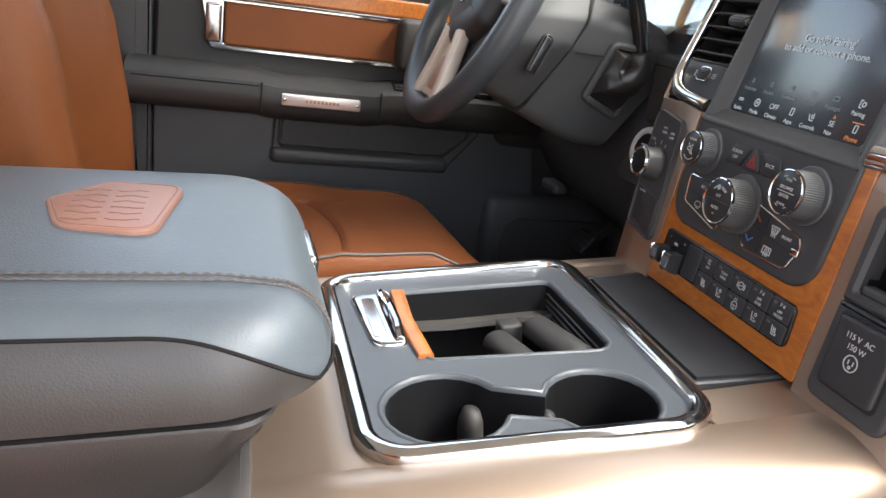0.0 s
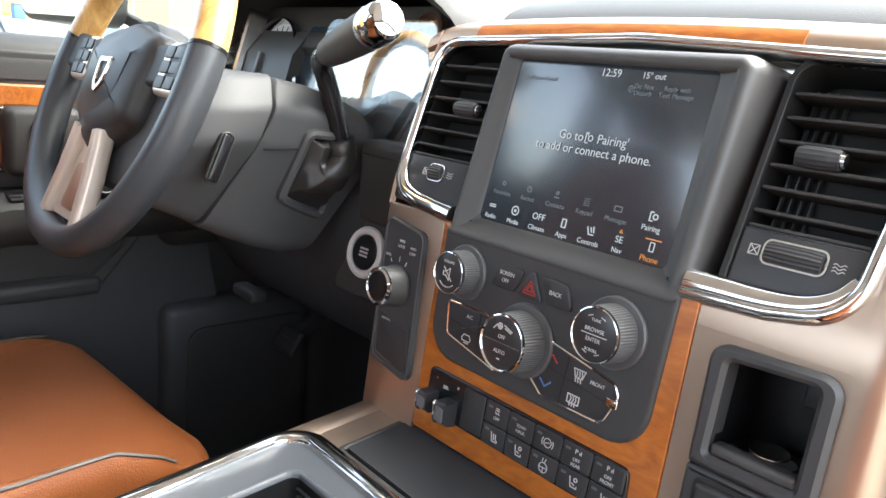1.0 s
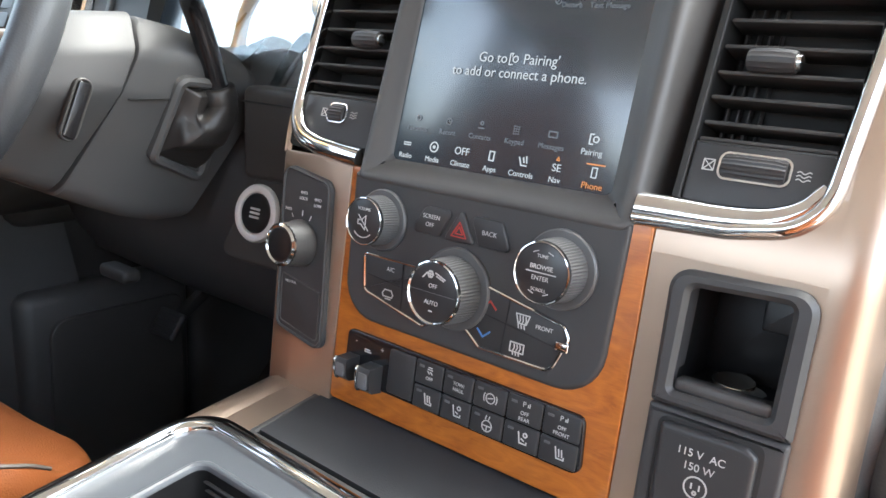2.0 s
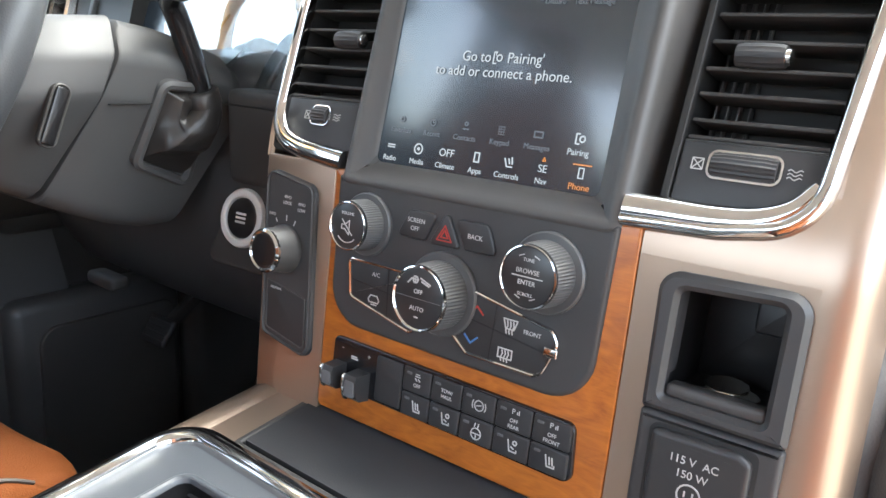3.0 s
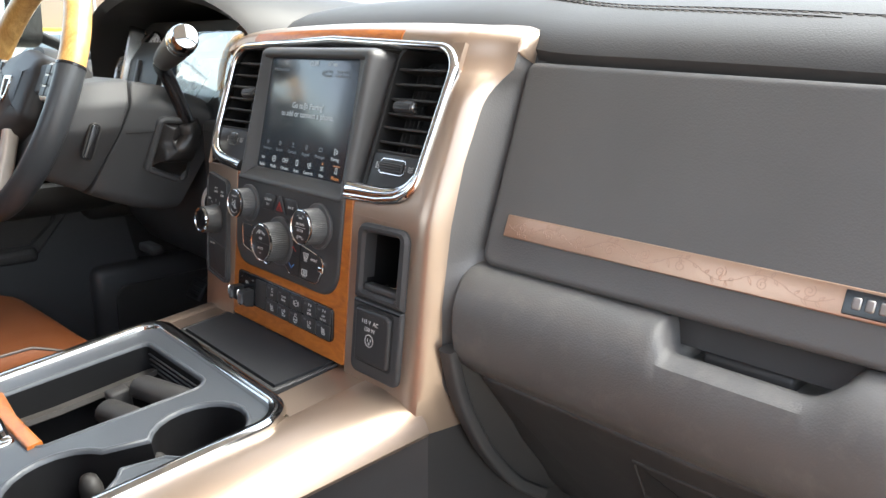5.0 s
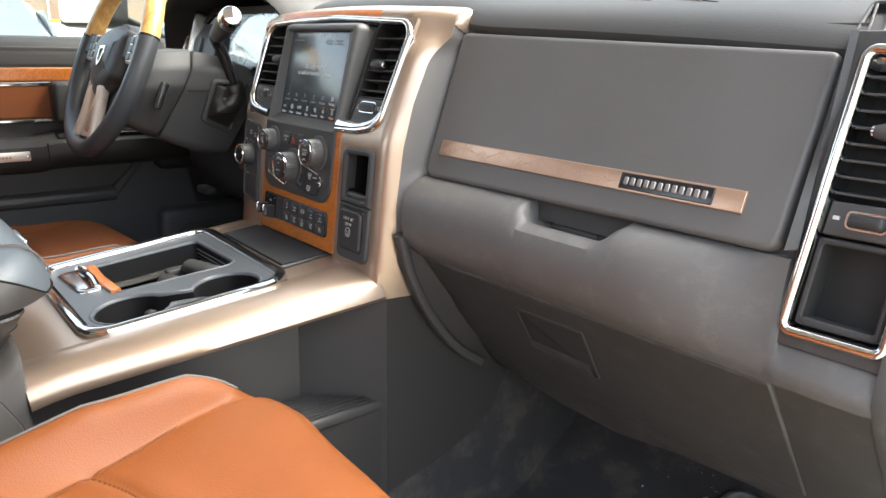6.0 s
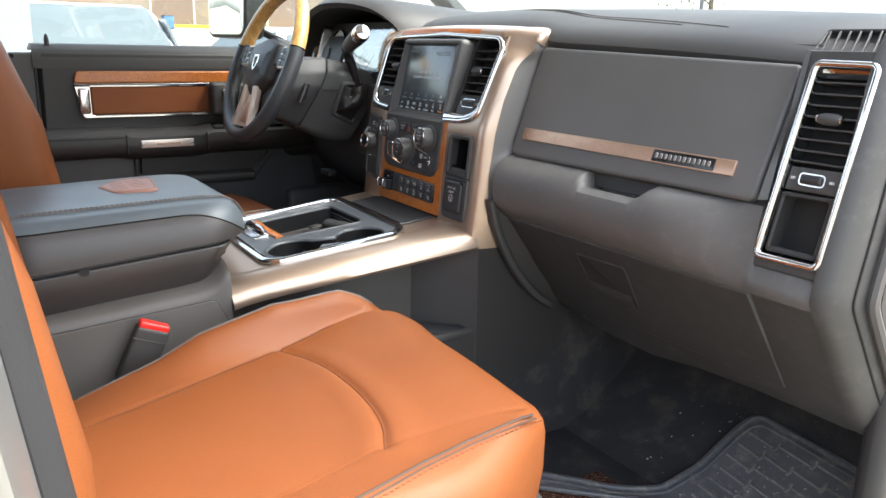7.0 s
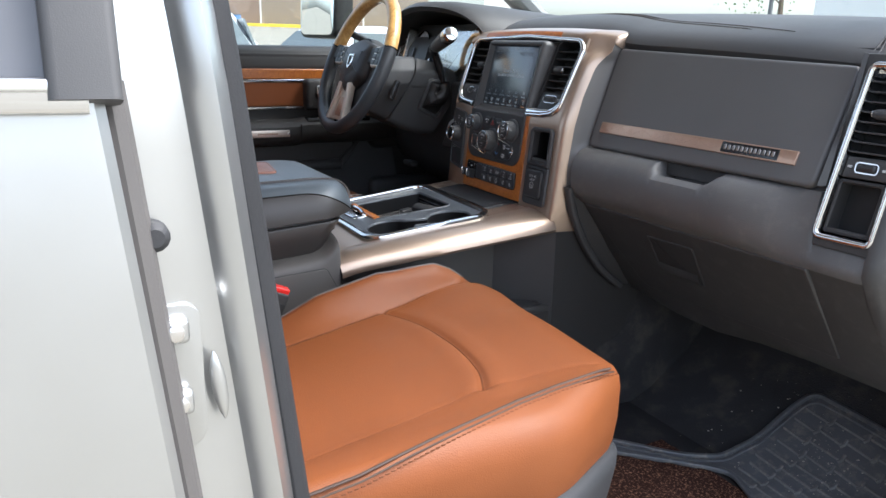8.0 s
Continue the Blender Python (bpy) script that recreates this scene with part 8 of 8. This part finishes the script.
# ---- driver's door ----
def left_door():
    t = thing("driver_door", "closed driver door with wood strip, brown leather insert and chrome frame", "door")
    D = lambda y, z, x=-0.80: Matrix(((0, 0, 1, x), (1, 0, 0, y), (0, 1, 0, z), (0, 0, 0, 1)))
    O = D(0, 0)
    part("door_shell", block(-0.93, -0.835, -0.612, 0.30, -0.05, 0.695, 0.02), PLASTIC, t)
    rows = [[(x, y, z) for x, z in ((-0.93, 0.700), (-0.86, 0.712), (-0.835, 0.708), (-0.818, 0.695), (-0.812, 0.672), (-0.812, 0.652))] for y in np.linspace(-0.612, 0.28, 8)]
    part("window_sill", sheet(rows, 0.006, out=(1, 0, 1)), VINYL_TOP, t, "black padded window sill")
    part("upper_panel", plate(arc_poly([(-0.600, 0.495, 0.01), (0.10, 0.495, 0.01), (0.10, 0.690, 0.01), (-0.594, 0.690, 0.01)], 3), 0.03, 0.004, O, top=-0.014), PLASTIC, t)
    part("rear_strip", plate(rrect(-0.66, -0.604, 0.02, 0.69, 0.004), 0.06, 0.006, O, top=-0.02), PLASTIC_SOFT, t)
    part("wood_strip", plate(arc_poly([(-0.528, 0.6165, 0.006), (-0.10, 0.6165, 0.006), (-0.10, 0.6455, 0.006), (-0.520, 0.6455, 0.010)], 4), 0.0, 0.003, shift(O, 0, 0, -0.014), top=0.012), WOOD, t, "glossy wood strip")
    part("chrome_line", plate(rrect(-0.528, -0.10, 0.6105, 0.6155, 0.0015), 0.0, 0.002, shift(O, 0, 0, -0.014), top=0.014), CHROME, t)
    co = arc_poly([(-0.512, 0.5285, 0.010), (-0.150, 0.5285, 0.004), (-0.150, 0.6100, 0.004), (-0.528, 0.6100, 0.004)], 5)
    ci = arc_poly([(-0.490, 0.5360, 0.006), (-0.155, 0.5360, 0.002), (-0.155, 0.6090, 0.002), (-0.490, 0.6090, 0.002)], 5)
    part("chrome_frame", frame_plate(co, ci, 0.0, 0.002, shift(O, 0, 0, -0.014), top=0.012), CHROME, t, "chrome frame with door pull")
    part("door_pull", block(-0.520, -0.494, 0.540, 0.604, -0.004, 0.008, 0.005, O), CHROME_SATIN, t)
    part("leather_insert", plate(rrect(-0.4895, -0.1555, 0.5365, 0.6085, 0.007), 0.0, 0.004, shift(O, 0, 0, -0.014), top=0.010), LEATHER, t, "brown leather insert")
    part("switch_pod", block(-0.195, -0.10, 0.525, 0.618, -0.014, 0.030, 0.012, O), PLASTIC, t)
    part("inner_handle", block(-0.165, -0.125, 0.565, 0.60, 0.026, 0.036, 0.005, O), CHROME_SATIN, t)
    # armrest with badge
    rows = []
    for y in np.linspace(-0.64, 0.14, 24):
        d = 0.0 if y < -0.42 else (-0.006 if y < -0.22 else 0.0)
        nar = 0.02 * max(0, (y - 0.0) / 0.14)
        rows.append([(x - nar, y, z + d) for x, z in ((-0.835, 0.505), (-0.79, 0.506), (-0.757, 0.500), (-0.742, 0.488), (-0.738, 0.470), (-0.742, 0.450), (-0.758, 0.436), (-0.80, 0.425), (-0.835, 0.42))])
    arm = part("armrest", sheet(rows, 0.006, out=(1, 0, 0)), PLASTIC, t, "black padded door armrest")
    for y in (-0.425, -0.222):
        part("armrest_joint", block(-0.744, -0.7365, y - 0.0012, y + 0.0012, 0.44, 0.49, 0.0008, seg=1), DARK, arm)
    part("window_switches", block(-0.20, 0.0, 0.494, 0.506, 0.012, 0.05, 0.004, O), GLOSS, arm)
    part("armrest_stitch", sweep([(-0.7405, y, 0.4825) for y in np.linspace(-0.63, -0.43, 8)], round_section(0.0012, 6)), THREAD_DARK, arm)
    part("armrest_badge", plate(rrect(-0.392, -0.258, 0.4545, 0.4745, 0.003), 0.004, 0.0015, D(0, 0, -0.738), top=0.002), STEEL_BADGE, arm, "steel badge with plain bars")
    bm = bmesh.new()
    for k in range(9):
        y = -0.352 + k * 0.0066
        block(y, y + 0.0046, 0.4618, 0.4668, 0.0018, 0.0026, 0.0004, D(0, 0, -0.738), bm, 1)
    part("badge_bars", bm, ENGRAVE, arm)
    for y in (-0.387, -0.263):
        part("badge_rivet", lathe([(0.003, 0), (0.003, 0.0032), (0.0015, 0.004)], D(y, 0.4645, -0.738), 10), CHROME_SATIN, arm)
    # lower panel with a map pocket
    lo = arc_poly([(-0.60, 0.0, 0.01), (0.18, 0.0, 0.01), (0.10, 0.43, 0.02), (-0.60, 0.43, 0.01)], 3)
    part("lower_panel", plate(lo, 0.02, 0.006, O, top=-0.028), LOWER, t)
    po = arc_poly([(-0.400, 0.352, 0.015), (-0.066, 0.352, 0.006), (0.0, 0.432, 0.01), (-0.398, 0.432, 0.02)], 5)
    pk = part("map_pocket", frame_plate(po, arc_poly([(-0.388, 0.370, 0.010), (-0.080, 0.372, 0.006), (-0.018, 0.431, 0.01), (-0.386, 0.431, 0.016)], 5), 0.02, 0.004, O, top=-0.008), PLASTIC_SOFT, t, "open map pocket")
    part("pocket_well", plate(arc_poly([(-0.384, 0.374, 0.010), (-0.084, 0.376, 0.006), (-0.024, 0.428, 0.01), (-0.382, 0.428, 0.016)], 5), 0.0, 0.001, O, top=-0.0275), PLASTIC, t)
    part("pocket_lip", block(-0.402, -0.068, 0.338, 0.368, -0.030, -0.002, 0.010, O), PLASTIC_SOFT, t, "rounded pocket lip")
    part("pocket_step", block(-0.37, -0.27, 0.372, 0.382, -0.028, -0.012, 0.004, O), PLASTIC, t)
    sb = part("speaker_box", block(-0.86, -0.795, 0.022, 0.30, -0.04, 0.305, 0.022), LOWER, t, "dark door speaker box with raised rim")
    spk = arc_poly([(0.055, 0.0, 0.02), (0.28, 0.0, 0.02), (0.28, 0.262, 0.02), (0.062, 0.262, 0.03)], 5)
    part("speaker_panel", plate(spk, 0.0, 0.003, D(0, 0, -0.795), top=0.006), PLASTIC_SOFT, sb)
    g = part("door_glass", sheet([[(-0.88 + 0.22 * (h - 0.70), y, h) for y in (-0.60, -0.1, 0.45)] for h in (0.69, 0.85, 1.0, 1.13)], 0.005), GLASS_SIDE, t)
    part("front_bolster", block(-0.86, -0.79, 0.02, 0.30, 0.40, 0.69, 0.03), PLASTIC, t)
    part("lock_pin", lathe([(0.006, 0), (0.006, 0.012), (0.004, 0.022), (0.003, 0.026)], Matrix.Translation((-0.835, -0.575, 0.708)), 12), PLASTIC, t)
    # exterior mirror
    m = thing("door_mirror", "folding exterior door mirror with pale housing", "mirror")
    Q = Matrix.Translation((-1.125, -0.03, 0.862)) @ Matrix.Rotation(radians(20), 4, "Z") @ plane_frame((0, 0, 0), 0.05)
    part("housing", plate(rrect(-0.095, 0.095, -0.125, 0.125, 0.03), 0.07, 0.01, Q, top=0.004), PLASTIC, m)
    part("glass", plate(rrect(-0.086, 0.086, -0.115, 0.115, 0.025), 0.0, 0.001, Q, top=0.0062), MIRROR, m, "reflecting mirror glass")
    part("mirror_arm", sweep([(-0.90, 0.26, 0.66), (-1.0, 0.16, 0.70), (-1.12, 0.05, 0.77)], rrect(-0.011, 0.011, -0.011, 0.011, 0.006)), PLASTIC, m)


left_door()


# ---- floor mats ----
def mats():
    t = thing("floor_mat", "grey ridged rubber floor mat with grit on the carpet", "floor mat")
    fz = lambda y: float(np.interp(y, (-0.3, 0.22, 0.30, 0.42, 0.52), (-0.060, -0.056, -0.030, 0.055, 0.17)))
    inner = curve_through([(0.33, 0.035, 0), (0.395, 0.090, 0), (0.467, 0.150, 0), (0.507, 0.214, 0), (0.520, 0.273, 0), (0.538, 0.385, 0), (0.556, 0.418, 0), (0.60, 0.420, 0), (0.709, 0.412, 0), (0.86, 0.400, 0)], 6)
    outer = curve_through([(0.37, 0.010, 0), (0.425, 0.063, 0), (0.501, 0.140, 0), (0.545, 0.178, 0), (0.575, 0.185, 0), (0.633, 0.161, 0), (0.70, 0.135, 0), (0.76, 0.115, 0), (0.82, 0.10, 0), (0.86, 0.09, 0)], 6)
    rows = []
    for p, q in zip(inner, outer):
        a_, b_ = Vector(p), Vector(q)
        rows.append([(v.x, v.y, fz(v.y) + 0.004) for v in [a_.lerp(b_, f) for f in np.linspace(0, 1, 14)]])
    part("sheet", sheet(rows, 0.004, out=(0, 0, 1)), MAT_RUBBER, t)
    for line in (inner, outer):
        part("rim", sweep([(p[0], p[1], fz(p[1]) + 0.0075) for p in line], rrect(-0.005, 0.005, -0.004, 0.004, 0.002, 3)), MAT_RUBBER, t, "raised mat rim")
    part("rim", sweep([(p[0] + 0.011, p[1] - 0.011, fz(p[1] - 0.011) + 0.0060) for p in inner], rrect(-0.0015, 0.0015, -0.003, 0.002, 0.001, 2)), MAT_RUBBER, t)
    random.seed(7)
    for j in range(9):
        y0 = 0.195 + j * 0.0245
        x = 0.552 + 0.004 * (j % 3)
        while x < 0.84:
            L_ = random.uniform(0.045, 0.075)
            path = [(x + L_ * f, y0 - 0.006 * f, fz(y0 - 0.006 * f) + 0.0052) for f in (0, 0.5, 1)]
            part("ridge", sweep(path, rrect(-0.0020, 0.0020, -0.002, 0.0030, 0.0010, 2)), MAT_RIDGE, t)
            tick = [(x + L_ + 0.002, y0 - 0.010, fz(y0 - 0.010) + 0.0052), (x + L_ + 0.006, y0 - 0.004, fz(y0 - 0.004) + 0.0056), (x + L_ + 0.004, y0 + 0.006, fz(y0 + 0.006) + 0.0052)]
            part("ridge", sweep(tick, rrect(-0.0026, 0.0026, -0.002, 0.0036, 0.0010, 2)), MAT_RIDGE, t)
            x += L_ + 0.010
    bm = bmesh.new()
    heaps = [(0.64, 0.335, 0.03, 60), (0.70, 0.28, 0.05, 80), (0.74, 0.22, 0.03, 50), (0.60, 0.36, 0.05, 26), (0.50, 0.42, 0.06, 22), (0.42, 0.30, 0.07, 20), (0.55, 0.22, 0.05, 18)]
    for hx, hy, sp_, n_ in heaps:
        for k in range(n_):
            x, y = random.gauss(hx, sp_), random.gauss(hy, sp_ * 0.7)
            r = 0.0005 + 0.0016 * random.random() ** 3
            if not (0.36 < x < 0.84 and 0.08 < y < 0.46):
                continue
            bmesh.ops.create_icosphere(bm, subdivisions=1, radius=r, matrix=Matrix.Translation((x, y, fz(y) + (0.0048 if x > 0.54 and y < 0.41 else 0.001) + r * 0.4)) @ Matrix.Diagonal((1, random.uniform(0.6, 1.6), 0.5, 1)))
    g = tagged(part("grit", bm, CRUMB, None, "pale grit scattered on carpet and mat", smooth=0), category="grit", kind="stuff")
    s = thing("sill_mat", "brown and black speckled loop mat beside the seat", "floor mat")
    part("mat_sheet", sheet([[(x, y, -0.056 + 0.003 * noise.noise((x * 60, y * 60, 0))) for y in np.linspace(-0.30, 0.17, 40)] for x in np.linspace(0.40, 0.80, 40)], 0.006), SPECKLE, s)


mats()


# ---- outside ----
SLOPE = 0.040


def gz(x):
    return -0.88 - SLOPE * min(0, x + 1) if x < -1 else -0.88


def outside():
    bm = bmesh.new()
    xs = [-900, -300, -120, -60, -30, -12, -4, -1, 2, 10, 60, 300, 900]
    rows = [[(x, y, gz(max(x, -140))) for y in (-900, -200, -60, -20, -5, 0, 5, 20, 60, 200, 900)] for x in xs]
    tagged(part("ground", sheet(rows, 0.2, out=(0, 0, 1)), ASPHALT, None, "pale gravel parking lot", smooth=0), category="ground", kind="structure")


outside()


def car(x, y, turn, paint, label, tall=1.0):
    t = thing("parked_car", label, "car", "parked cars", at=(x, y, gz(x)))
    t.rotation_euler = (0, 0, radians(turn))
    t.scale = (1, 1, tall)
    body = []
    for k, (yy, w, z0, z1) in enumerate(((-2.25, 0.70, 0.35, 0.75), (-2.1, 0.84, 0.28, 0.92), (-1.2, 0.90, 0.22, 0.98), (0.6, 0.90, 0.22, 0.98), (1.7, 0.88, 0.24, 0.95), (2.2, 0.80, 0.30, 0.80), (2.35, 0.62, 0.38, 0.62))):
        q = arc_poly([(-w, z0, 0.1), (w, z0, 0.1), (w, z1, 0.16), (-w, z1, 0.16)], 4)
        body.append([(a, yy, b) for a, b in q])
    part("body", rings(bmesh.new(), body), paint, t, smooth=50)
    roof = []
    for yy, w, z in ((-1.75, 0.74, 0.96), (-1.25, 0.66, 1.40), (-0.6, 0.64, 1.47), (0.1, 0.64, 1.45), (0.95, 0.76, 0.96)):
        roof.append([(-w - 0.1 * (z < 1), yy, 0.93), (-w, yy, z - 0.05), (-w + 0.10, yy, z), (w - 0.10, yy, z), (w, yy, z - 0.05), (w + 0.1 * (z < 1), yy, 0.93)])
    part("cabin", rings(bmesh.new(), roof, close=(True, True)), paint, t, smooth=30)
    ws = [[(sx * w, yy, z) for sx in (-1, -0.5, 0, 0.5, 1)] for yy, w, z in ((0.98, 0.68, 0.985), (0.55, 0.62, 1.23), (0.18, 0.565, 1.435))]
    part("windscreen", sheet(ws, 0.02, out=(0, 1, 1)), CAR_GLASS, t, "tinted windscreen")
    ws = [[(sx * w, yy, z) for sx in (-1, 0, 1)] for yy, w, z in ((-1.79, 0.66, 1.0), (-1.31, 0.56, 1.38))]
    part("rear_window", sheet(ws, 0.02), CAR_GLASS, t)
    for sx in (-1, 1):
        for a, b in ((-1.2, -0.45), (-0.40, 0.35)):
            part("side_window", sheet([[(sx * w, yy, z) for yy in (a, b + (0.30 if b > 0 and z < 1.1 else 0))] for w, z in ((0.735, 1.0), (0.655, 1.36))], 0.02), CAR_GLASS, t)
        for yy in (-1.4, 1.45):
            wh = part("wheel", lathe([(0.20, -0.11), (0.32, -0.11), (0.335, -0.08), (0.335, 0.08), (0.32, 0.11), (0.20, 0.11)], Matrix.Translation((sx * 0.82, yy, 0.335)) @ Matrix.Rotation(radians(90), 4, "Y"), 24), TYRE, t)
            part("rim", lathe([(0.20, -0.10), (0.20, 0.10), (0.05, 0.115)], Matrix.Translation((sx * 0.82, yy, 0.335)) @ Matrix.Rotation(radians(90 * sx), 4, "Y"), 16), CHROME_SATIN, wh)
    return t


def building(x, y, w, d, h, turn, wall, label, doors=(), windows=()):
    t = thing("building", label, "building", at=(x, y, gz(max(x, -140)) - 0.1))
    t.rotation_euler = (0, 0, radians(turn))
    part("wall", block(-w / 2, w / 2, 0, d, 0, h, 0.05, seg=1), wall, t)
    part("roof", block(-w / 2 - 0.3, w / 2 + 0.3, -0.3, d + 0.3, h, h + 0.35, 0.05, seg=1), PLASTIC_GREY, t)
    part("kerb", block(-w / 2, w / 2, -0.9, -0.3, 0, 0.35, 0.03, seg=1), YELLOW, t, "yellow painted kerb")
    for px, pw, ph in doors:
        dr = part("roller_door", block(px - pw / 2, px + pw / 2, -0.06, 0.05, 0.1, ph, 0.02, seg=1), DOOR_BROWN, t)
        part("door_frame", frame_plate(rrect(px - pw / 2 - 0.15, px + pw / 2 + 0.15, 0.05, ph + 0.15, 0.01), rrect(px - pw / 2, px + pw / 2, 0.051, ph, 0.01), 0.05, 0.01, Matrix(((1, 0, 0, 0), (0, 0, -1, 0), (0, 1, 0, 0), (0, 0, 0, 1))), top=0.08), STUCCO_WHITE, dr)
    for px, pz, pw, ph in windows:
        part("window", block(px - pw / 2, px + pw / 2, -0.05, 0.05, pz, pz + ph, 0.02, seg=1), CAR_GLASS, t)
    return t


def tree(x, y, h, seed):
    t = thing("tree", "leafy green tree beyond the lot", "tree", "trees", at=(x, y, gz(max(x, -140))))
    rnd = random.Random(seed)
    tr = curve_through([(0, 0, -0.2), (0.08, 0.05, h * 0.3), (-0.05, 0.1, h * 0.6), (0.05, 0, h * 0.9)], 4)
    bm = bmesh.new()
    sweep(tr, round_section(0.16, 8), bm=bm, up=(1, 0, 0), scale=[1.3 - 1.1 * i / (len(tr) - 1) for i in range(len(tr))])
    tips = []
    for k in range(14):
        a, z0 = rnd.uniform(0, 6.28), h * rnd.uniform(0.35, 0.8)
        r = h * rnd.uniform(0.16, 0.30) * (1.2 - z0 / h)
        tip = (r * math.cos(a), r * math.sin(a), z0 + h * 0.12)
        tips.append(tip)
        sweep([(0, 0, z0), (tip[0] * 0.5, tip[1] * 0.5, z0 + h * 0.07), tip], round_section(0.05, 6), bm=bm, up=(0.3, 0.2, 1), scale=[1, 0.7, 0.3])
    part("trunk", bm, BARK, t)
    vs, fs = [], []
    for k in range(2600):
        c = rnd.choice(tips + [(0, 0, h * 0.85), (0, 0, h * 0.7)])
        s = h * 0.13
        p = Vector((c[0] + rnd.gauss(0, s), c[1] + rnd.gauss(0, s), c[2] + rnd.gauss(0, s * 0.8)))
        q = Euler((rnd.uniform(0, 6), rnd.uniform(0, 6), rnd.uniform(0, 6))).to_matrix()
        l = rnd.uniform(0.06, 0.13)
        n = len(vs)
        vs += [tuple(p + q @ Vector(v)) for v in ((-l, 0, 0), (0, l * 0.55, 0.02), (l, 0, 0), (0, -l * 0.55, 0.02))]
        fs.append((n, n + 1, n + 2, n + 3))
    me = bpy.data.meshes.new("crown")
    me.from_pydata(vs, [], fs)
    me.materials.append(LEAF)
    o = new("crown", me)
    o.parent = t
    return t


car(-5.5, 0.04, -88, WHITE_PAINT, "white car parked beyond the driver door, its windscreen towards the cab", 1.17)
car(-10.5, 4.3, 20, WHITE_PAINT, "white car parked across the lot")
building(-72, 20, 30, 14, 6.5, 75, STUCCO, "tan industrial building with brown roller door and yellow kerb", doors=((-3, 3.6, 3.2), (7, 3.0, 3.0)), windows=((2.5, 3.4, 1.4, 1.6),))
building(-76, -20, 22, 12, 5.5, 95, STUCCO_WHITE, "white low building with dark windows", windows=((-4, 2, 2, 1.4), (3, 2, 2, 1.4)))
building(-20, 62, 46, 12, 7, 10, STUCCO_WHITE, "pale building behind the lot", windows=((-12, 2, 3, 2), (0, 2, 3, 2), (12, 2, 3, 2)))
for i, (x, y, h) in enumerate(((-2, 40, 7.5), (4, 44, 6.5), (-30, 38, 9), (10, 36, 5.5), (-9, 42, 6.5), (0.5, 35, 5.0), (-5, 31, 4.2), (3, 31, 4.5), (7, 30, 4.0), (14, 32, 4.6), (19, 31, 4.2))):
    tree(x, y, h, i + 3)
tagged(part("verge", sheet([[(x, y, -0.84 + 0.05 * noise.noise((x, y, 0))) for y in (30, 33, 37, 42)] for x in np.linspace(-25, 30, 20)], 0.1), GRASS, None, "strip of green grass at the lot edge"), category="grass", kind="stuff")
for x, y, h in ((-12, 34, 8), (-6, 48, 9), (-24, 30, 8)):
    p = thing("utility_pole", "slim grey pole at the edge of the lot", "pole", "poles", at=(x, y, gz(x)))
    part("pole", lathe([(0.11, -0.1), (0.08, h), (0.06, h + 0.05)], None, 10), PLASTIC_GREY, p)
b = thing("waste_bin", "blue waste bin beside the building", "bin", at=(-66, 15, gz(-66)))
part("body", block(-0.5, 0.5, -0.4, 0.4, 0, 1.0, 0.06), BLUE_BIN, b)
part("lid", block(-0.53, 0.53, -0.43, 0.43, 1.0, 1.08, 0.03), PLASTIC_GREY, b)
# own bonnet beyond the windscreen
hood = [[(x, y, 0.70 - 0.05 * (y - 0.86) - 0.08 * (abs(x) / 0.9) ** 3) for y in np.linspace(0.86, 2.2, 8)] for x in np.linspace(-0.9, 0.9, 12)]
hd = thing("bonnet", "silver bonnet beyond the windscreen with black wiper", "bonnet")
part("panel", sheet(hood, 0.02, out=(0, 0, 1)), BODY, hd)
part("cowl", block(-0.85, 0.85, 0.80, 0.90, 0.70, 0.735, 0.01), PLASTIC, hd)
part("wiper", sweep([(0.0, 0.84, 0.775), (0.3, 0.80, 0.79), (0.62, 0.76, 0.785)], rrect(-0.008, 0.008, -0.012, 0.012, 0.004)), PLASTIC, hd)
